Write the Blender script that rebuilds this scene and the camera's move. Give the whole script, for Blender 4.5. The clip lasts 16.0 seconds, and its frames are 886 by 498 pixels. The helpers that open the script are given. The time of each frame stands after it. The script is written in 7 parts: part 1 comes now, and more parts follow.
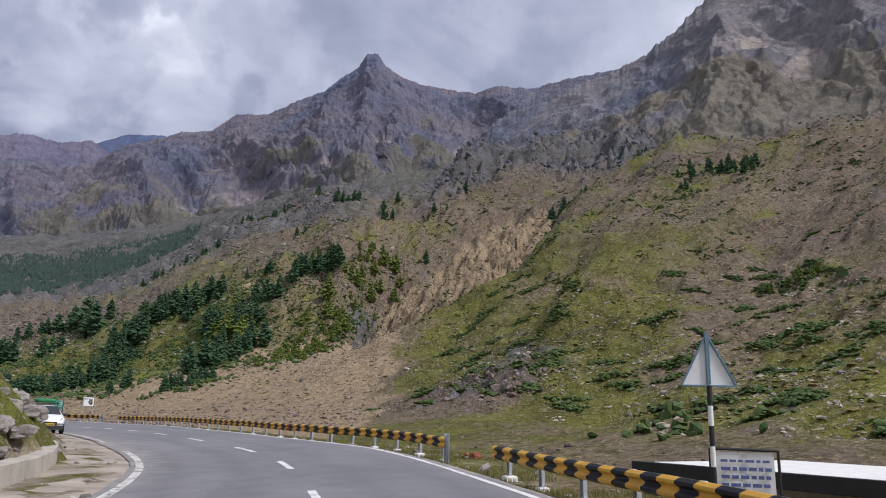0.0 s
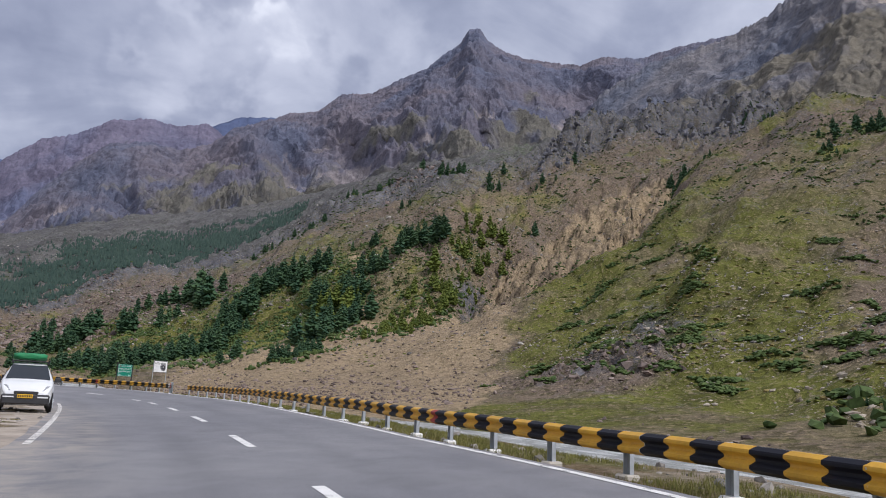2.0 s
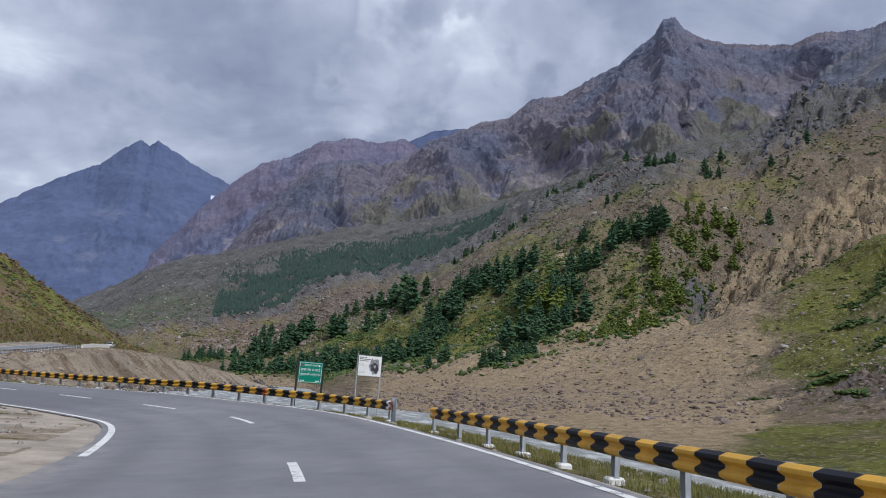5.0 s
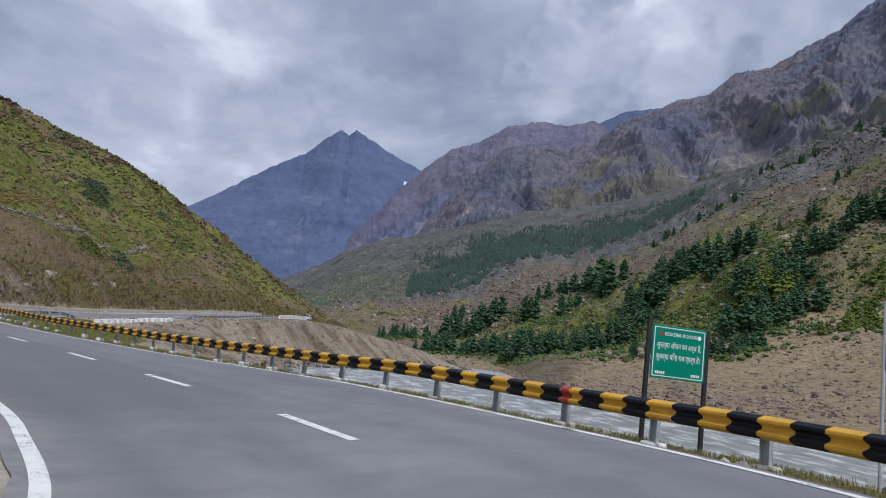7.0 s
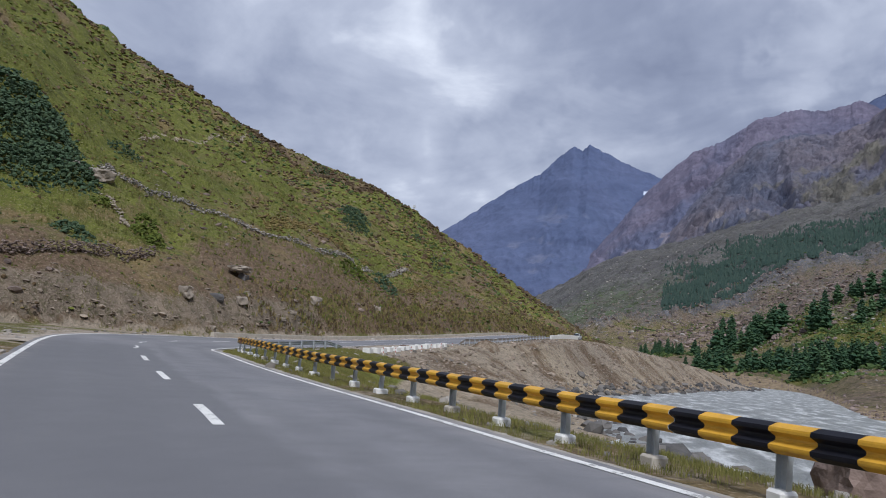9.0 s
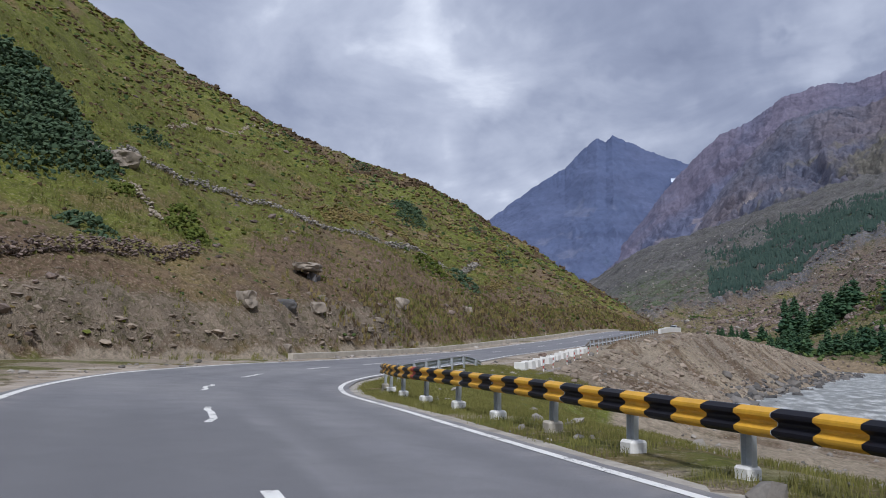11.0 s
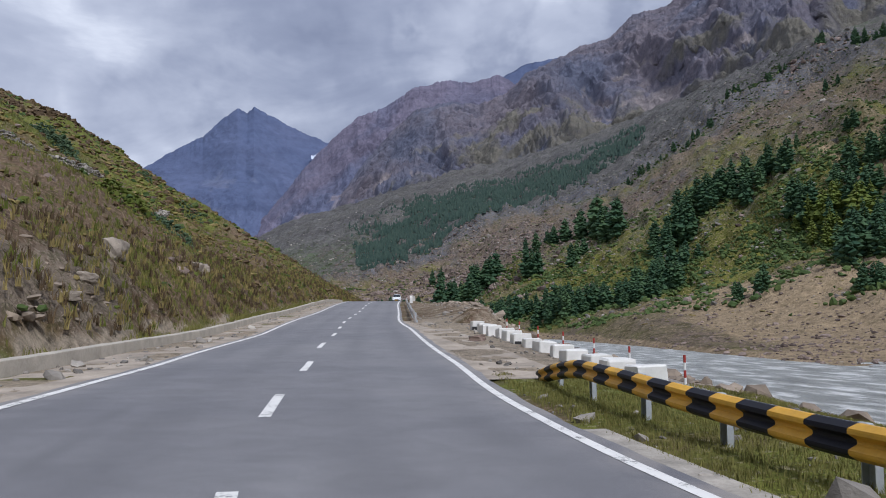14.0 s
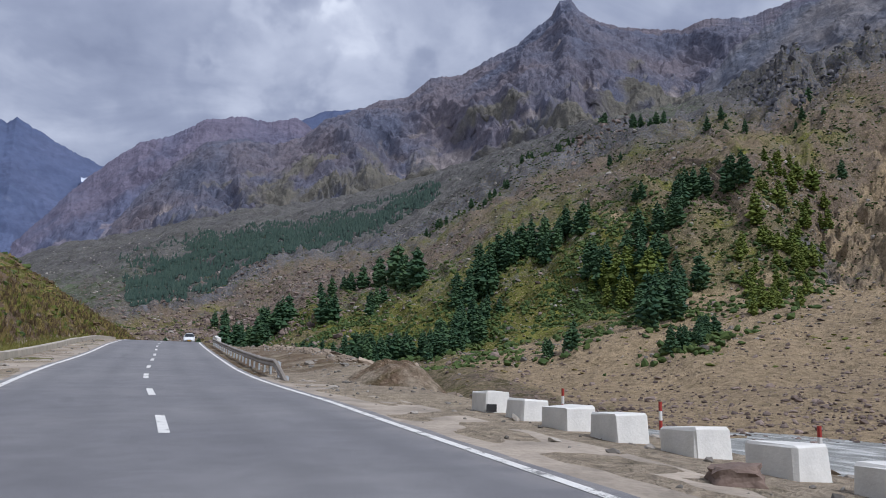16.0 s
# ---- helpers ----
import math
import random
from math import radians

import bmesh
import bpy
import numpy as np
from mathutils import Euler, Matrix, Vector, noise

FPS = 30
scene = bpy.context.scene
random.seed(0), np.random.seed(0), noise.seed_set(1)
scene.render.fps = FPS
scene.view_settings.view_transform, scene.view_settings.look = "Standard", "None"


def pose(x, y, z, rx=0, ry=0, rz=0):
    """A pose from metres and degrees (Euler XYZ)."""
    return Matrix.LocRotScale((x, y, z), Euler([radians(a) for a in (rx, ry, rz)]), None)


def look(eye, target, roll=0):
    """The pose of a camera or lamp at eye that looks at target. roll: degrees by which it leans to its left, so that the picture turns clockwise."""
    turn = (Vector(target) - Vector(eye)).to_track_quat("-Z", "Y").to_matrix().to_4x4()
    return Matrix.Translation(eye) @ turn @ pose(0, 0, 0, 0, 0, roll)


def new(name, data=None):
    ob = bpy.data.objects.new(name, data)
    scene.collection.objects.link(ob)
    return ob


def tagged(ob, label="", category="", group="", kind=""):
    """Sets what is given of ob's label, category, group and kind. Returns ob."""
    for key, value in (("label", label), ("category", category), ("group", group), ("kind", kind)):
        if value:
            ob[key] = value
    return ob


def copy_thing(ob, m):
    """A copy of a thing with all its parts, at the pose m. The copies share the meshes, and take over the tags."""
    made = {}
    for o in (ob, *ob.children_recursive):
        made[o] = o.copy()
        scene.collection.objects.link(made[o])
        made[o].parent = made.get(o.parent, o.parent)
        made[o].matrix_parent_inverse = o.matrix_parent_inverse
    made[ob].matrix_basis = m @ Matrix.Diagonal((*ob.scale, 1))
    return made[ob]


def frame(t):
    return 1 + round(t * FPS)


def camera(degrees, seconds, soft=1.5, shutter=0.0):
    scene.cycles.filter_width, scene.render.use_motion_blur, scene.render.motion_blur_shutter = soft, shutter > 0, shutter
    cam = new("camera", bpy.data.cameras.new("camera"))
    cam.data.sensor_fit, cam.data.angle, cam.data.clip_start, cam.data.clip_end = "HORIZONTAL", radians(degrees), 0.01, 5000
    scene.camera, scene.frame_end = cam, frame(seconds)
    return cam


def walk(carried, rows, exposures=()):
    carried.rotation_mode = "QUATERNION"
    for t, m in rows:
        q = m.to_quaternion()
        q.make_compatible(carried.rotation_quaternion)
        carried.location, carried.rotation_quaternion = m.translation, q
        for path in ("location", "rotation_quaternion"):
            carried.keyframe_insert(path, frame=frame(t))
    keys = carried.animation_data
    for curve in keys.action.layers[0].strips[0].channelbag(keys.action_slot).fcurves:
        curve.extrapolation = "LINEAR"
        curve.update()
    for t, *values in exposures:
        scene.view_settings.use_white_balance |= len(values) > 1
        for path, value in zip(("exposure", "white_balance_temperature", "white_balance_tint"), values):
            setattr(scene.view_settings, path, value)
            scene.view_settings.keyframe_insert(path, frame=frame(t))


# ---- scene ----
cam = camera(62.49, 16.0, soft=1.0)
PATH = [
    (0, (-5.019, -75.654, 1.284), (1.339, -68.277, 3.556), 1.49),
    (0.5, (-2.633, -71.478, 1.271), (3.611, -63.966, 3.413), 1.76),
    (1, (-0.364, -67.299, 1.243), (5.656, -59.565, 3.231), 2.14),
    (1.5, (1.676, -63.115, 1.254), (7.356, -55.112, 3.173), 2.65),
    (2, (3.397, -58.810, 1.297), (8.694, -50.550, 3.221), 3.08),
    (2.5, (4.858, -54.314, 1.353), (9.778, -45.832, 3.312), 3.25),
    (3, (6.199, -49.616, 1.438), (10.775, -40.944, 3.403), 3.37),
    (3.5, (7.370, -44.724, 1.503), (11.593, -35.874, 3.467), 3.38),
    (4, (8.361, -39.677, 1.518), (12.196, -30.651, 3.474), 3.43),
    (4.5, (9.177, -34.532, 1.500), (12.578, -25.327, 3.424), 3.65),
    (5, (9.817, -29.350, 1.455), (12.736, -19.967, 3.306), 4.05),
    (5.5, (10.258, -24.191, 1.381), (12.647, -14.637, 3.115), 4.53),
    (6, (10.418, -19.102, 1.307), (12.234, -9.398, 2.898), 5.05),
    (6.5, (10.112, -14.109, 1.242), (11.311, -4.292, 2.721), 5.97),
    (7, (9.391, -9.231, 1.168), (9.861, 0.657, 2.581), 6.96),
    (7.5, (8.349, -4.461, 1.176), (7.993, 5.435, 2.571), 7.63),
    (8, (6.773, 0.128, 1.182), (5.534, 9.959, 2.523), 7.57),
    (8.5, (4.629, 4.503, 1.158), (2.556, 14.199, 2.460), 6.55),
    (9, (1.965, 8.706, 1.156), (-0.796, 18.226, 2.474), 5.23),
    (9.5, (-1.099, 12.809, 1.147), (-4.329, 22.176, 2.495), 3.97),
    (10, (-4.446, 16.868, 1.137), (-7.895, 26.154, 2.504), 3.01),
    (10.5, (-7.964, 20.926, 1.139), (-11.372, 30.228, 2.504), 2.28),
    (11, (-11.535, 25.018, 1.156), (-14.649, 34.426, 2.496), 1.57),
    (11.5, (-15.031, 29.170, 1.195), (-17.618, 38.743, 2.489), 0.63),
    (12, (-18.303, 33.395, 1.251), (-20.160, 43.144, 2.481), -0.49),
    (12.5, (-21.163, 37.685, 1.283), (-22.135, 47.572, 2.427), -1.14),
    (13, (-23.588, 42.041, 1.280), (-23.630, 51.985, 2.338), -1.30),
    (13.5, (-25.592, 46.508, 1.292), (-24.729, 56.419, 2.305), -1.01),
    (14, (-27.043, 51.176, 1.311), (-25.338, 60.974, 2.358), -0.34),
    (14.5, (-27.994, 56.046, 1.344), (-25.499, 65.658, 2.522), 0.55),
    (15, (-28.388, 61.107, 1.398), (-25.127, 70.457, 2.789), 2.04),
    (15.5, (-28.218, 66.363, 1.565), (-24.166, 75.359, 3.194), 3.28),
    (16, (-27.664, 71.816, 1.793), (-23.245, 80.618, 3.526), 1.56),
]
walk(cam, [(t, look(eye, target, roll)) for t, eye, target, roll in PATH], exposures=[(0.0, 0.34, 6050.0, 15.0), (3.0, 0.30, 5950.0, 13.0), (6.0, 0.16, 5750.0, 10.0), (9.0, 0.16, 5800.0, 11.0), (16.0, 0.22, 5800.0, 12.0)])

# ---- sky, sun, exposure ----
SUN_AZ, SUN_EL = radians(160.0), radians(50.0)      # azimuth from +y towards +x


def make_world():
    w = bpy.data.worlds.new("sky")
    scene.world = w
    w.use_nodes = True
    nt = w.node_tree
    nt.nodes.clear()
    out = nt.nodes.new("ShaderNodeOutputWorld")
    sky = nt.nodes.new("ShaderNodeTexSky")
    sky.sky_type = "NISHITA"
    sky.sun_disc = False
    sky.sun_elevation = SUN_EL
    sky.sun_rotation = SUN_AZ
    sky.altitude = 3000.0
    tc = nt.nodes.new("ShaderNodeTexCoord")
    sep = nt.nodes.new("ShaderNodeSeparateXYZ")
    nt.links.new(tc.outputs["Generated"], sep.inputs[0])
    # flatten the view direction onto a cloud deck
    up = nt.nodes.new("ShaderNodeMath")
    up.operation = "MAXIMUM"
    nt.links.new(sep.outputs["Z"], up.inputs[0])
    up.inputs[1].default_value = 0.0
    add = nt.nodes.new("ShaderNodeMath")
    nt.links.new(up.outputs[0], add.inputs[0])
    add.inputs[1].default_value = 0.34
    dx = nt.nodes.new("ShaderNodeMath")
    dy = nt.nodes.new("ShaderNodeMath")
    for d, axis in ((dx, "X"), (dy, "Y")):
        d.operation = "DIVIDE"
        nt.links.new(sep.outputs[axis], d.inputs[0])
        nt.links.new(add.outputs[0], d.inputs[1])
    deck = nt.nodes.new("ShaderNodeCombineXYZ")
    nt.links.new(dx.outputs[0], deck.inputs[0])
    nt.links.new(dy.outputs[0], deck.inputs[1])
    turn = nt.nodes.new("ShaderNodeMapping")
    turn.inputs["Rotation"].default_value = (0, 0, radians(28))
    turn.inputs["Scale"].default_value = (0.9, 1.0, 1.0)
    nt.links.new(deck.outputs[0], turn.inputs[0])

    def cloud_noise(scale, detail, rough, dist, off):
        n = nt.nodes.new("ShaderNodeTexNoise")
        n.inputs["Scale"].default_value = scale
        n.inputs["Detail"].default_value = detail
        n.inputs["Roughness"].default_value = rough
        n.inputs["Distortion"].default_value = dist
        m = nt.nodes.new("ShaderNodeMapping")
        m.inputs["Location"].default_value = off
        nt.links.new(turn.outputs[0], m.inputs[0])
        nt.links.new(m.outputs[0], n.inputs["Vector"])
        return n

    big = cloud_noise(1.0, 6, 0.5, 0.5, (5.3, 2.9, 0.0))
    fine = cloud_noise(3.2, 8, 0.56, 0.5, (7.7, 4.2, 0.0))
    gap = cloud_noise(0.9, 5, 0.5, 0.4, (1.3, 9.2, 0.0))
    mix = nt.nodes.new("ShaderNodeMix")
    mix.data_type = "FLOAT"
    mix.inputs[0].default_value = 0.30
    nt.links.new(big.outputs["Fac"], mix.inputs[2])
    nt.links.new(fine.outputs["Fac"], mix.inputs[3])
    tone = nt.nodes.new("ShaderNodeValToRGB")
    e = tone.color_ramp.elements
    e[0].position, e[0].color = 0.28, (0.150, 0.172, 0.250, 1)
    e[1].position, e[1].color = 0.63, (1.0, 1.0, 1.0, 1)
    m1 = e.new(0.42)
    m1.color = (0.31, 0.335, 0.415, 1)
    m2 = e.new(0.52)
    m2.color = (0.50, 0.52, 0.585, 1)
    # cloud banks and brighter breaks in the deck: bearing, elevation, radius in degrees, weight
    wob = nt.nodes.new("ShaderNodeTexNoise")
    wob.inputs["Scale"].default_value, wob.inputs["Detail"].default_value = 6.0, 5.0
    nt.links.new(tc.outputs["Generated"], wob.inputs["Vector"])
    wv = nt.nodes.new("ShaderNodeVectorMath")
    wv.operation = "MULTIPLY_ADD"
    nt.links.new(wob.outputs["Color"], wv.inputs[0])
    wv.inputs[1].default_value = (0.10, 0.10, 0.10)
    nt.links.new(tc.outputs["Generated"], wv.inputs[2])
    level = mix.outputs[0]
    for az, el, rad, weight in ((-2, 25, 13, -0.10), (3, 14, 7, -0.02), (16.5, 20, 6, -0.075), (27, 25, 10, -0.03), (20, 31, 9, 0.05), (50, 31, 12, 0.07),
                                (-13, 15, 8, 0.055), (-22, 14, 9, -0.035), (-27, 24, 7, 0.035), (-8, 31, 10, -0.06), (12, 26, 5, 0.05), (-3, 12, 6, 0.05), (38, 30, 8, 0.03)):
        dot = nt.nodes.new("ShaderNodeVectorMath")
        dot.operation = "DOT_PRODUCT"
        nt.links.new(wv.outputs[0], dot.inputs[0])
        d = Vector((math.sin(radians(az)) * math.cos(radians(el)), math.cos(radians(az)) * math.cos(radians(el)), math.sin(radians(el))))
        dot.inputs[1].default_value = d
        mid_shift = 0.05 * (d.x + d.y + d.z)
        mr = nt.nodes.new("ShaderNodeMapRange")
        mr.interpolation_type = "SMOOTHSTEP"
        mr.inputs[1].default_value = math.cos(radians(rad * 1.35)) + mid_shift
        mr.inputs[2].default_value = 1.0 + mid_shift
        mr.inputs[4].default_value = weight
        nt.links.new(dot.outputs["Value"], mr.inputs[0])
        ad = nt.nodes.new("ShaderNodeMath")
        nt.links.new(level, ad.inputs[0])
        nt.links.new(mr.outputs[0], ad.inputs[1])
        level = ad.outputs[0]
    nt.links.new(level, tone.inputs[0])
    gramp = nt.nodes.new("ShaderNodeValToRGB")
    gramp.color_ramp.elements[0].position = 0.74
    gramp.color_ramp.elements[1].position = 0.90
    nt.links.new(gap.outputs["Fac"], gramp.inputs[0])
    bg_cloud = nt.nodes.new("ShaderNodeBackground")
    nt.links.new(tone.outputs[0], bg_cloud.inputs[0])
    bg_cloud.inputs[1].default_value = SKY_CLOUD
    bg_sky = nt.nodes.new("ShaderNodeBackground")
    nt.links.new(sky.outputs[0], bg_sky.inputs[0])
    bg_sky.inputs[1].default_value = 0.10
    half = nt.nodes.new("ShaderNodeMath")
    half.operation = "MULTIPLY"
    half.inputs[1].default_value = 0.55
    nt.links.new(gramp.outputs[0], half.inputs[0])
    ms = nt.nodes.new("ShaderNodeMixShader")
    nt.links.new(half.outputs[0], ms.inputs[0])
    nt.links.new(bg_cloud.outputs[0], ms.inputs[1])
    nt.links.new(bg_sky.outputs[0], ms.inputs[2])
    nt.links.new(ms.outputs[0], out.inputs[0])


SKY_CLOUD = 0.95
make_world()
sun_data = bpy.data.lights.new("sun", "SUN")
sun_data.energy, sun_data.angle, sun_data.color = 2.4, radians(9), (1.0, 0.95, 0.88)
sun = new("sun", sun_data)
sun_dir = Vector((math.sin(SUN_AZ) * math.cos(SUN_EL), math.cos(SUN_AZ) * math.cos(SUN_EL), math.sin(SUN_EL)))
sun.matrix_world = look(sun_dir * 100, (0, 0, 0))


# ---- materials ----
def nodes_of(name):
    m = bpy.data.materials.new(name)
    m.use_nodes = True
    return m, m.node_tree, m.node_tree.nodes["Principled BSDF"]


def noise_node(nt, scale, detail=6.0, rough=0.55, dist=0.0, coord="Object"):
    tc = nt.nodes.new("ShaderNodeTexCoord")
    n = nt.nodes.new("ShaderNodeTexNoise")
    n.inputs["Scale"].default_value = scale
    n.inputs["Detail"].default_value = detail
    n.inputs["Roughness"].default_value = rough
    n.inputs["Distortion"].default_value = dist
    nt.links.new(tc.outputs[coord], n.inputs["Vector"])
    return n


def ramp(nt, src, *stops):
    r = nt.nodes.new("ShaderNodeValToRGB")
    el = r.color_ramp.elements
    for k, (p, c) in enumerate(stops):
        e = el[k] if k < 2 else el.new(p)
        e.position, e.color = p, (*c, 1)
    nt.links.new(src, r.inputs[0])
    return r


def mix_rgb(nt, fac, a, b, mode="MIX"):
    m = nt.nodes.new("ShaderNodeMix")
    m.data_type, m.blend_type = "RGBA", mode
    for sock, v in ((m.inputs[0], fac), (m.inputs[6], a), (m.inputs[7], b)):
        if isinstance(v, bpy.types.NodeSocket):
            nt.links.new(v, sock)
        elif isinstance(v, tuple):
            sock.default_value = (*v, 1)
        else:
            sock.default_value = v
    return m.outputs[2]


def bump(nt, bsdf, height, strength, distance):
    b = nt.nodes.new("ShaderNodeBump")
    b.inputs["Strength"].default_value = strength
    b.inputs["Distance"].default_value = distance
    nt.links.new(height, b.inputs["Height"])
    nt.links.new(b.outputs[0], bsdf.inputs["Normal"])
    return b


def plain(name, col, rough=0.6, metal=0.0, vary=0.12, scale=6.0, bump_d=0.0, rough_var=0.1, coord="Object"):
    """A painted, cast or metal surface with mottling at two scales."""
    m, nt, b = nodes_of(name)
    n1, n2 = noise_node(nt, scale, coord=coord), noise_node(nt, scale * 9, 3, coord=coord)
    lo = tuple(c * (1 - vary) for c in col)
    hi = tuple(min(1.0, c * (1 + vary)) for c in col)
    r1 = ramp(nt, n1.outputs["Fac"], (0.3, lo), (0.7, hi))
    r2 = ramp(nt, n2.outputs["Fac"], (0.3, (0.82, 0.82, 0.82)), (0.65, (1, 1, 1)))
    nt.links.new(mix_rgb(nt, min(1.0, vary * 3), r1.outputs[0], r2.outputs[0], "MULTIPLY"), b.inputs["Base Color"])
    rr = nt.nodes.new("ShaderNodeMapRange")
    rr.inputs[3].default_value, rr.inputs[4].default_value = max(0.03, rough - rough_var), min(1.0, rough + rough_var)
    nt.links.new(n1.outputs["Fac"], rr.inputs[0])
    nt.links.new(rr.outputs[0], b.inputs["Roughness"])
    b.inputs["Metallic"].default_value = metal
    if bump_d:
        bump(nt, b, n2.outputs["Fac"], 0.6, bump_d)
    return m


def terrain_material(name, fine_scale, soil, dry, green, gravel, rock, bump_d, lush):
    """Mountain ground: soil, dry and green grass, gravel and rock by the 'cover' attribute and noise."""
    m, nt, b = nodes_of(name)
    at = nt.nodes.new("ShaderNodeVertexColor")
    at.layer_name = "cover"
    sp = nt.nodes.new("ShaderNodeSeparateColor")
    nt.links.new(at.outputs[0], sp.inputs[0])
    big = noise_node(nt, fine_scale * 0.07, 6, 0.6)
    mid = noise_node(nt, fine_scale * 0.5, 7, 0.62, 0.4)
    fin = noise_node(nt, fine_scale * 3.0, 6, 0.7)
    vor = nt.nodes.new("ShaderNodeTexVoronoi")
    vor.inputs["Scale"].default_value = fine_scale * 1.6
    tc = nt.nodes.new("ShaderNodeTexCoord")
    nt.links.new(tc.outputs["Object"], vor.inputs["Vector"])
    soilc = ramp(nt, fin.outputs["Fac"], (0.3, tuple(c * 0.62 for c in soil)), (0.7, tuple(c * 1.25 for c in soil)))
    dryc = ramp(nt, fin.outputs["Fac"], (0.3, tuple(c * 0.7 for c in dry)), (0.7, tuple(c * 1.2 for c in dry)))
    grc = ramp(nt, mid.outputs["Fac"], (0.32, tuple(c * 0.55 for c in green)), (0.68, tuple(c * 1.25 for c in green)))
    gvc = ramp(nt, fin.outputs["Fac"], (0.28, tuple(c * 0.55 for c in gravel)), (0.5, gravel), (0.72, tuple(c * 1.35 for c in gravel)))
    rkc = ramp(nt, mid.outputs["Fac"], (0.3, tuple(c * 0.5 for c in rock)), (0.7, tuple(c * 1.3 for c in rock)))

    def over(mask, noise_out, width):
        """A ragged threshold: the mask against the noise."""
        s = nt.nodes.new("ShaderNodeMath")
        s.operation = "ADD"
        nt.links.new(mask, s.inputs[0])
        nt.links.new(noise_out, s.inputs[1])
        r = nt.nodes.new("ShaderNodeMapRange")
        r.inputs[1].default_value, r.inputs[2].default_value = 1.0 - width, 1.0 + width
        nt.links.new(s.outputs[0], r.inputs[0])
        return r.outputs[0]

    base = mix_rgb(nt, over(sp.outputs["Green"], mid.outputs["Fac"], 0.16), dryc.outputs[0], soilc.outputs[0])
    base = mix_rgb(nt, over(sp.outputs["Red"], mid.outputs["Fac"], 0.14), base, grc.outputs[0])
    base = mix_rgb(nt, over(sp.outputs["Blue"], fin.outputs["Fac"], 0.14), base, rkc.outputs[0])
    grv = nt.nodes.new("ShaderNodeMath")
    grv.operation = "SUBTRACT"
    nt.links.new(at.outputs["Alpha"], grv.inputs[0])
    grv.inputs[1].default_value = 0.0
    base = mix_rgb(nt, over(grv.outputs[0], mid.outputs["Fac"], 0.12), base, gvc.outputs[0])
    # low plants and stones, too small to stand singly
    sp1, sp2 = noise_node(nt, fine_scale * 2.2, 5, 0.7, 0.6), noise_node(nt, fine_scale * 6.0, 4, 0.65)
    dark = ramp(nt, sp1.outputs["Fac"], (0.52, (0, 0, 0)), (0.57, (1, 1, 1)))
    pale = ramp(nt, sp2.outputs["Fac"], (0.56, (0, 0, 0)), (0.61, (1, 1, 1)))
    part_dark = mix_rgb(nt, lush, (0, 0, 0), dark.outputs[0])
    part_pale = mix_rgb(nt, lush * 0.7, (0, 0, 0), pale.outputs[0])
    bare = nt.nodes.new("ShaderNodeMath")
    bare.operation = "SUBTRACT"
    bare.use_clamp = True
    bare.inputs[0].default_value = 1.15
    nt.links.new(at.outputs["Alpha"], bare.inputs[1])
    part_dark = mix_rgb(nt, bare.outputs[0], (0, 0, 0), part_dark)
    base = mix_rgb(nt, part_dark, base, tuple(c * 0.36 for c in green))
    base = mix_rgb(nt, part_pale, base, tuple(min(0.6, c * 1.35) for c in gravel))
    shade = ramp(nt, big.outputs["Fac"], (0.3, (0.78, 0.78, 0.8)), (0.7, (1.12, 1.1, 1.02)))
    nt.links.new(mix_rgb(nt, 0.8, base, shade.outputs[0], "MULTIPLY"), b.inputs["Base Color"])
    b.inputs["Roughness"].default_value = 0.92
    b.inputs["Specular IOR Level"].default_value = 0.15
    hsum = nt.nodes.new("ShaderNodeMath")
    hsum.operation = "MULTIPLY_ADD"
    nt.links.new(mid.outputs["Fac"], hsum.inputs[0])
    hsum.inputs[1].default_value = 0.5
    nt.links.new(fin.outputs["Fac"], hsum.inputs[2])
    hs2 = nt.nodes.new("ShaderNodeMath")
    hs2.operation = "MULTIPLY_ADD"
    nt.links.new(sp2.outputs["Fac"], hs2.inputs[0])
    hs2.inputs[1].default_value = 0.6
    nt.links.new(hsum.outputs[0], hs2.inputs[2])
    bump(nt, b, hs2.outputs[0], 1.0, bump_d)
    return m


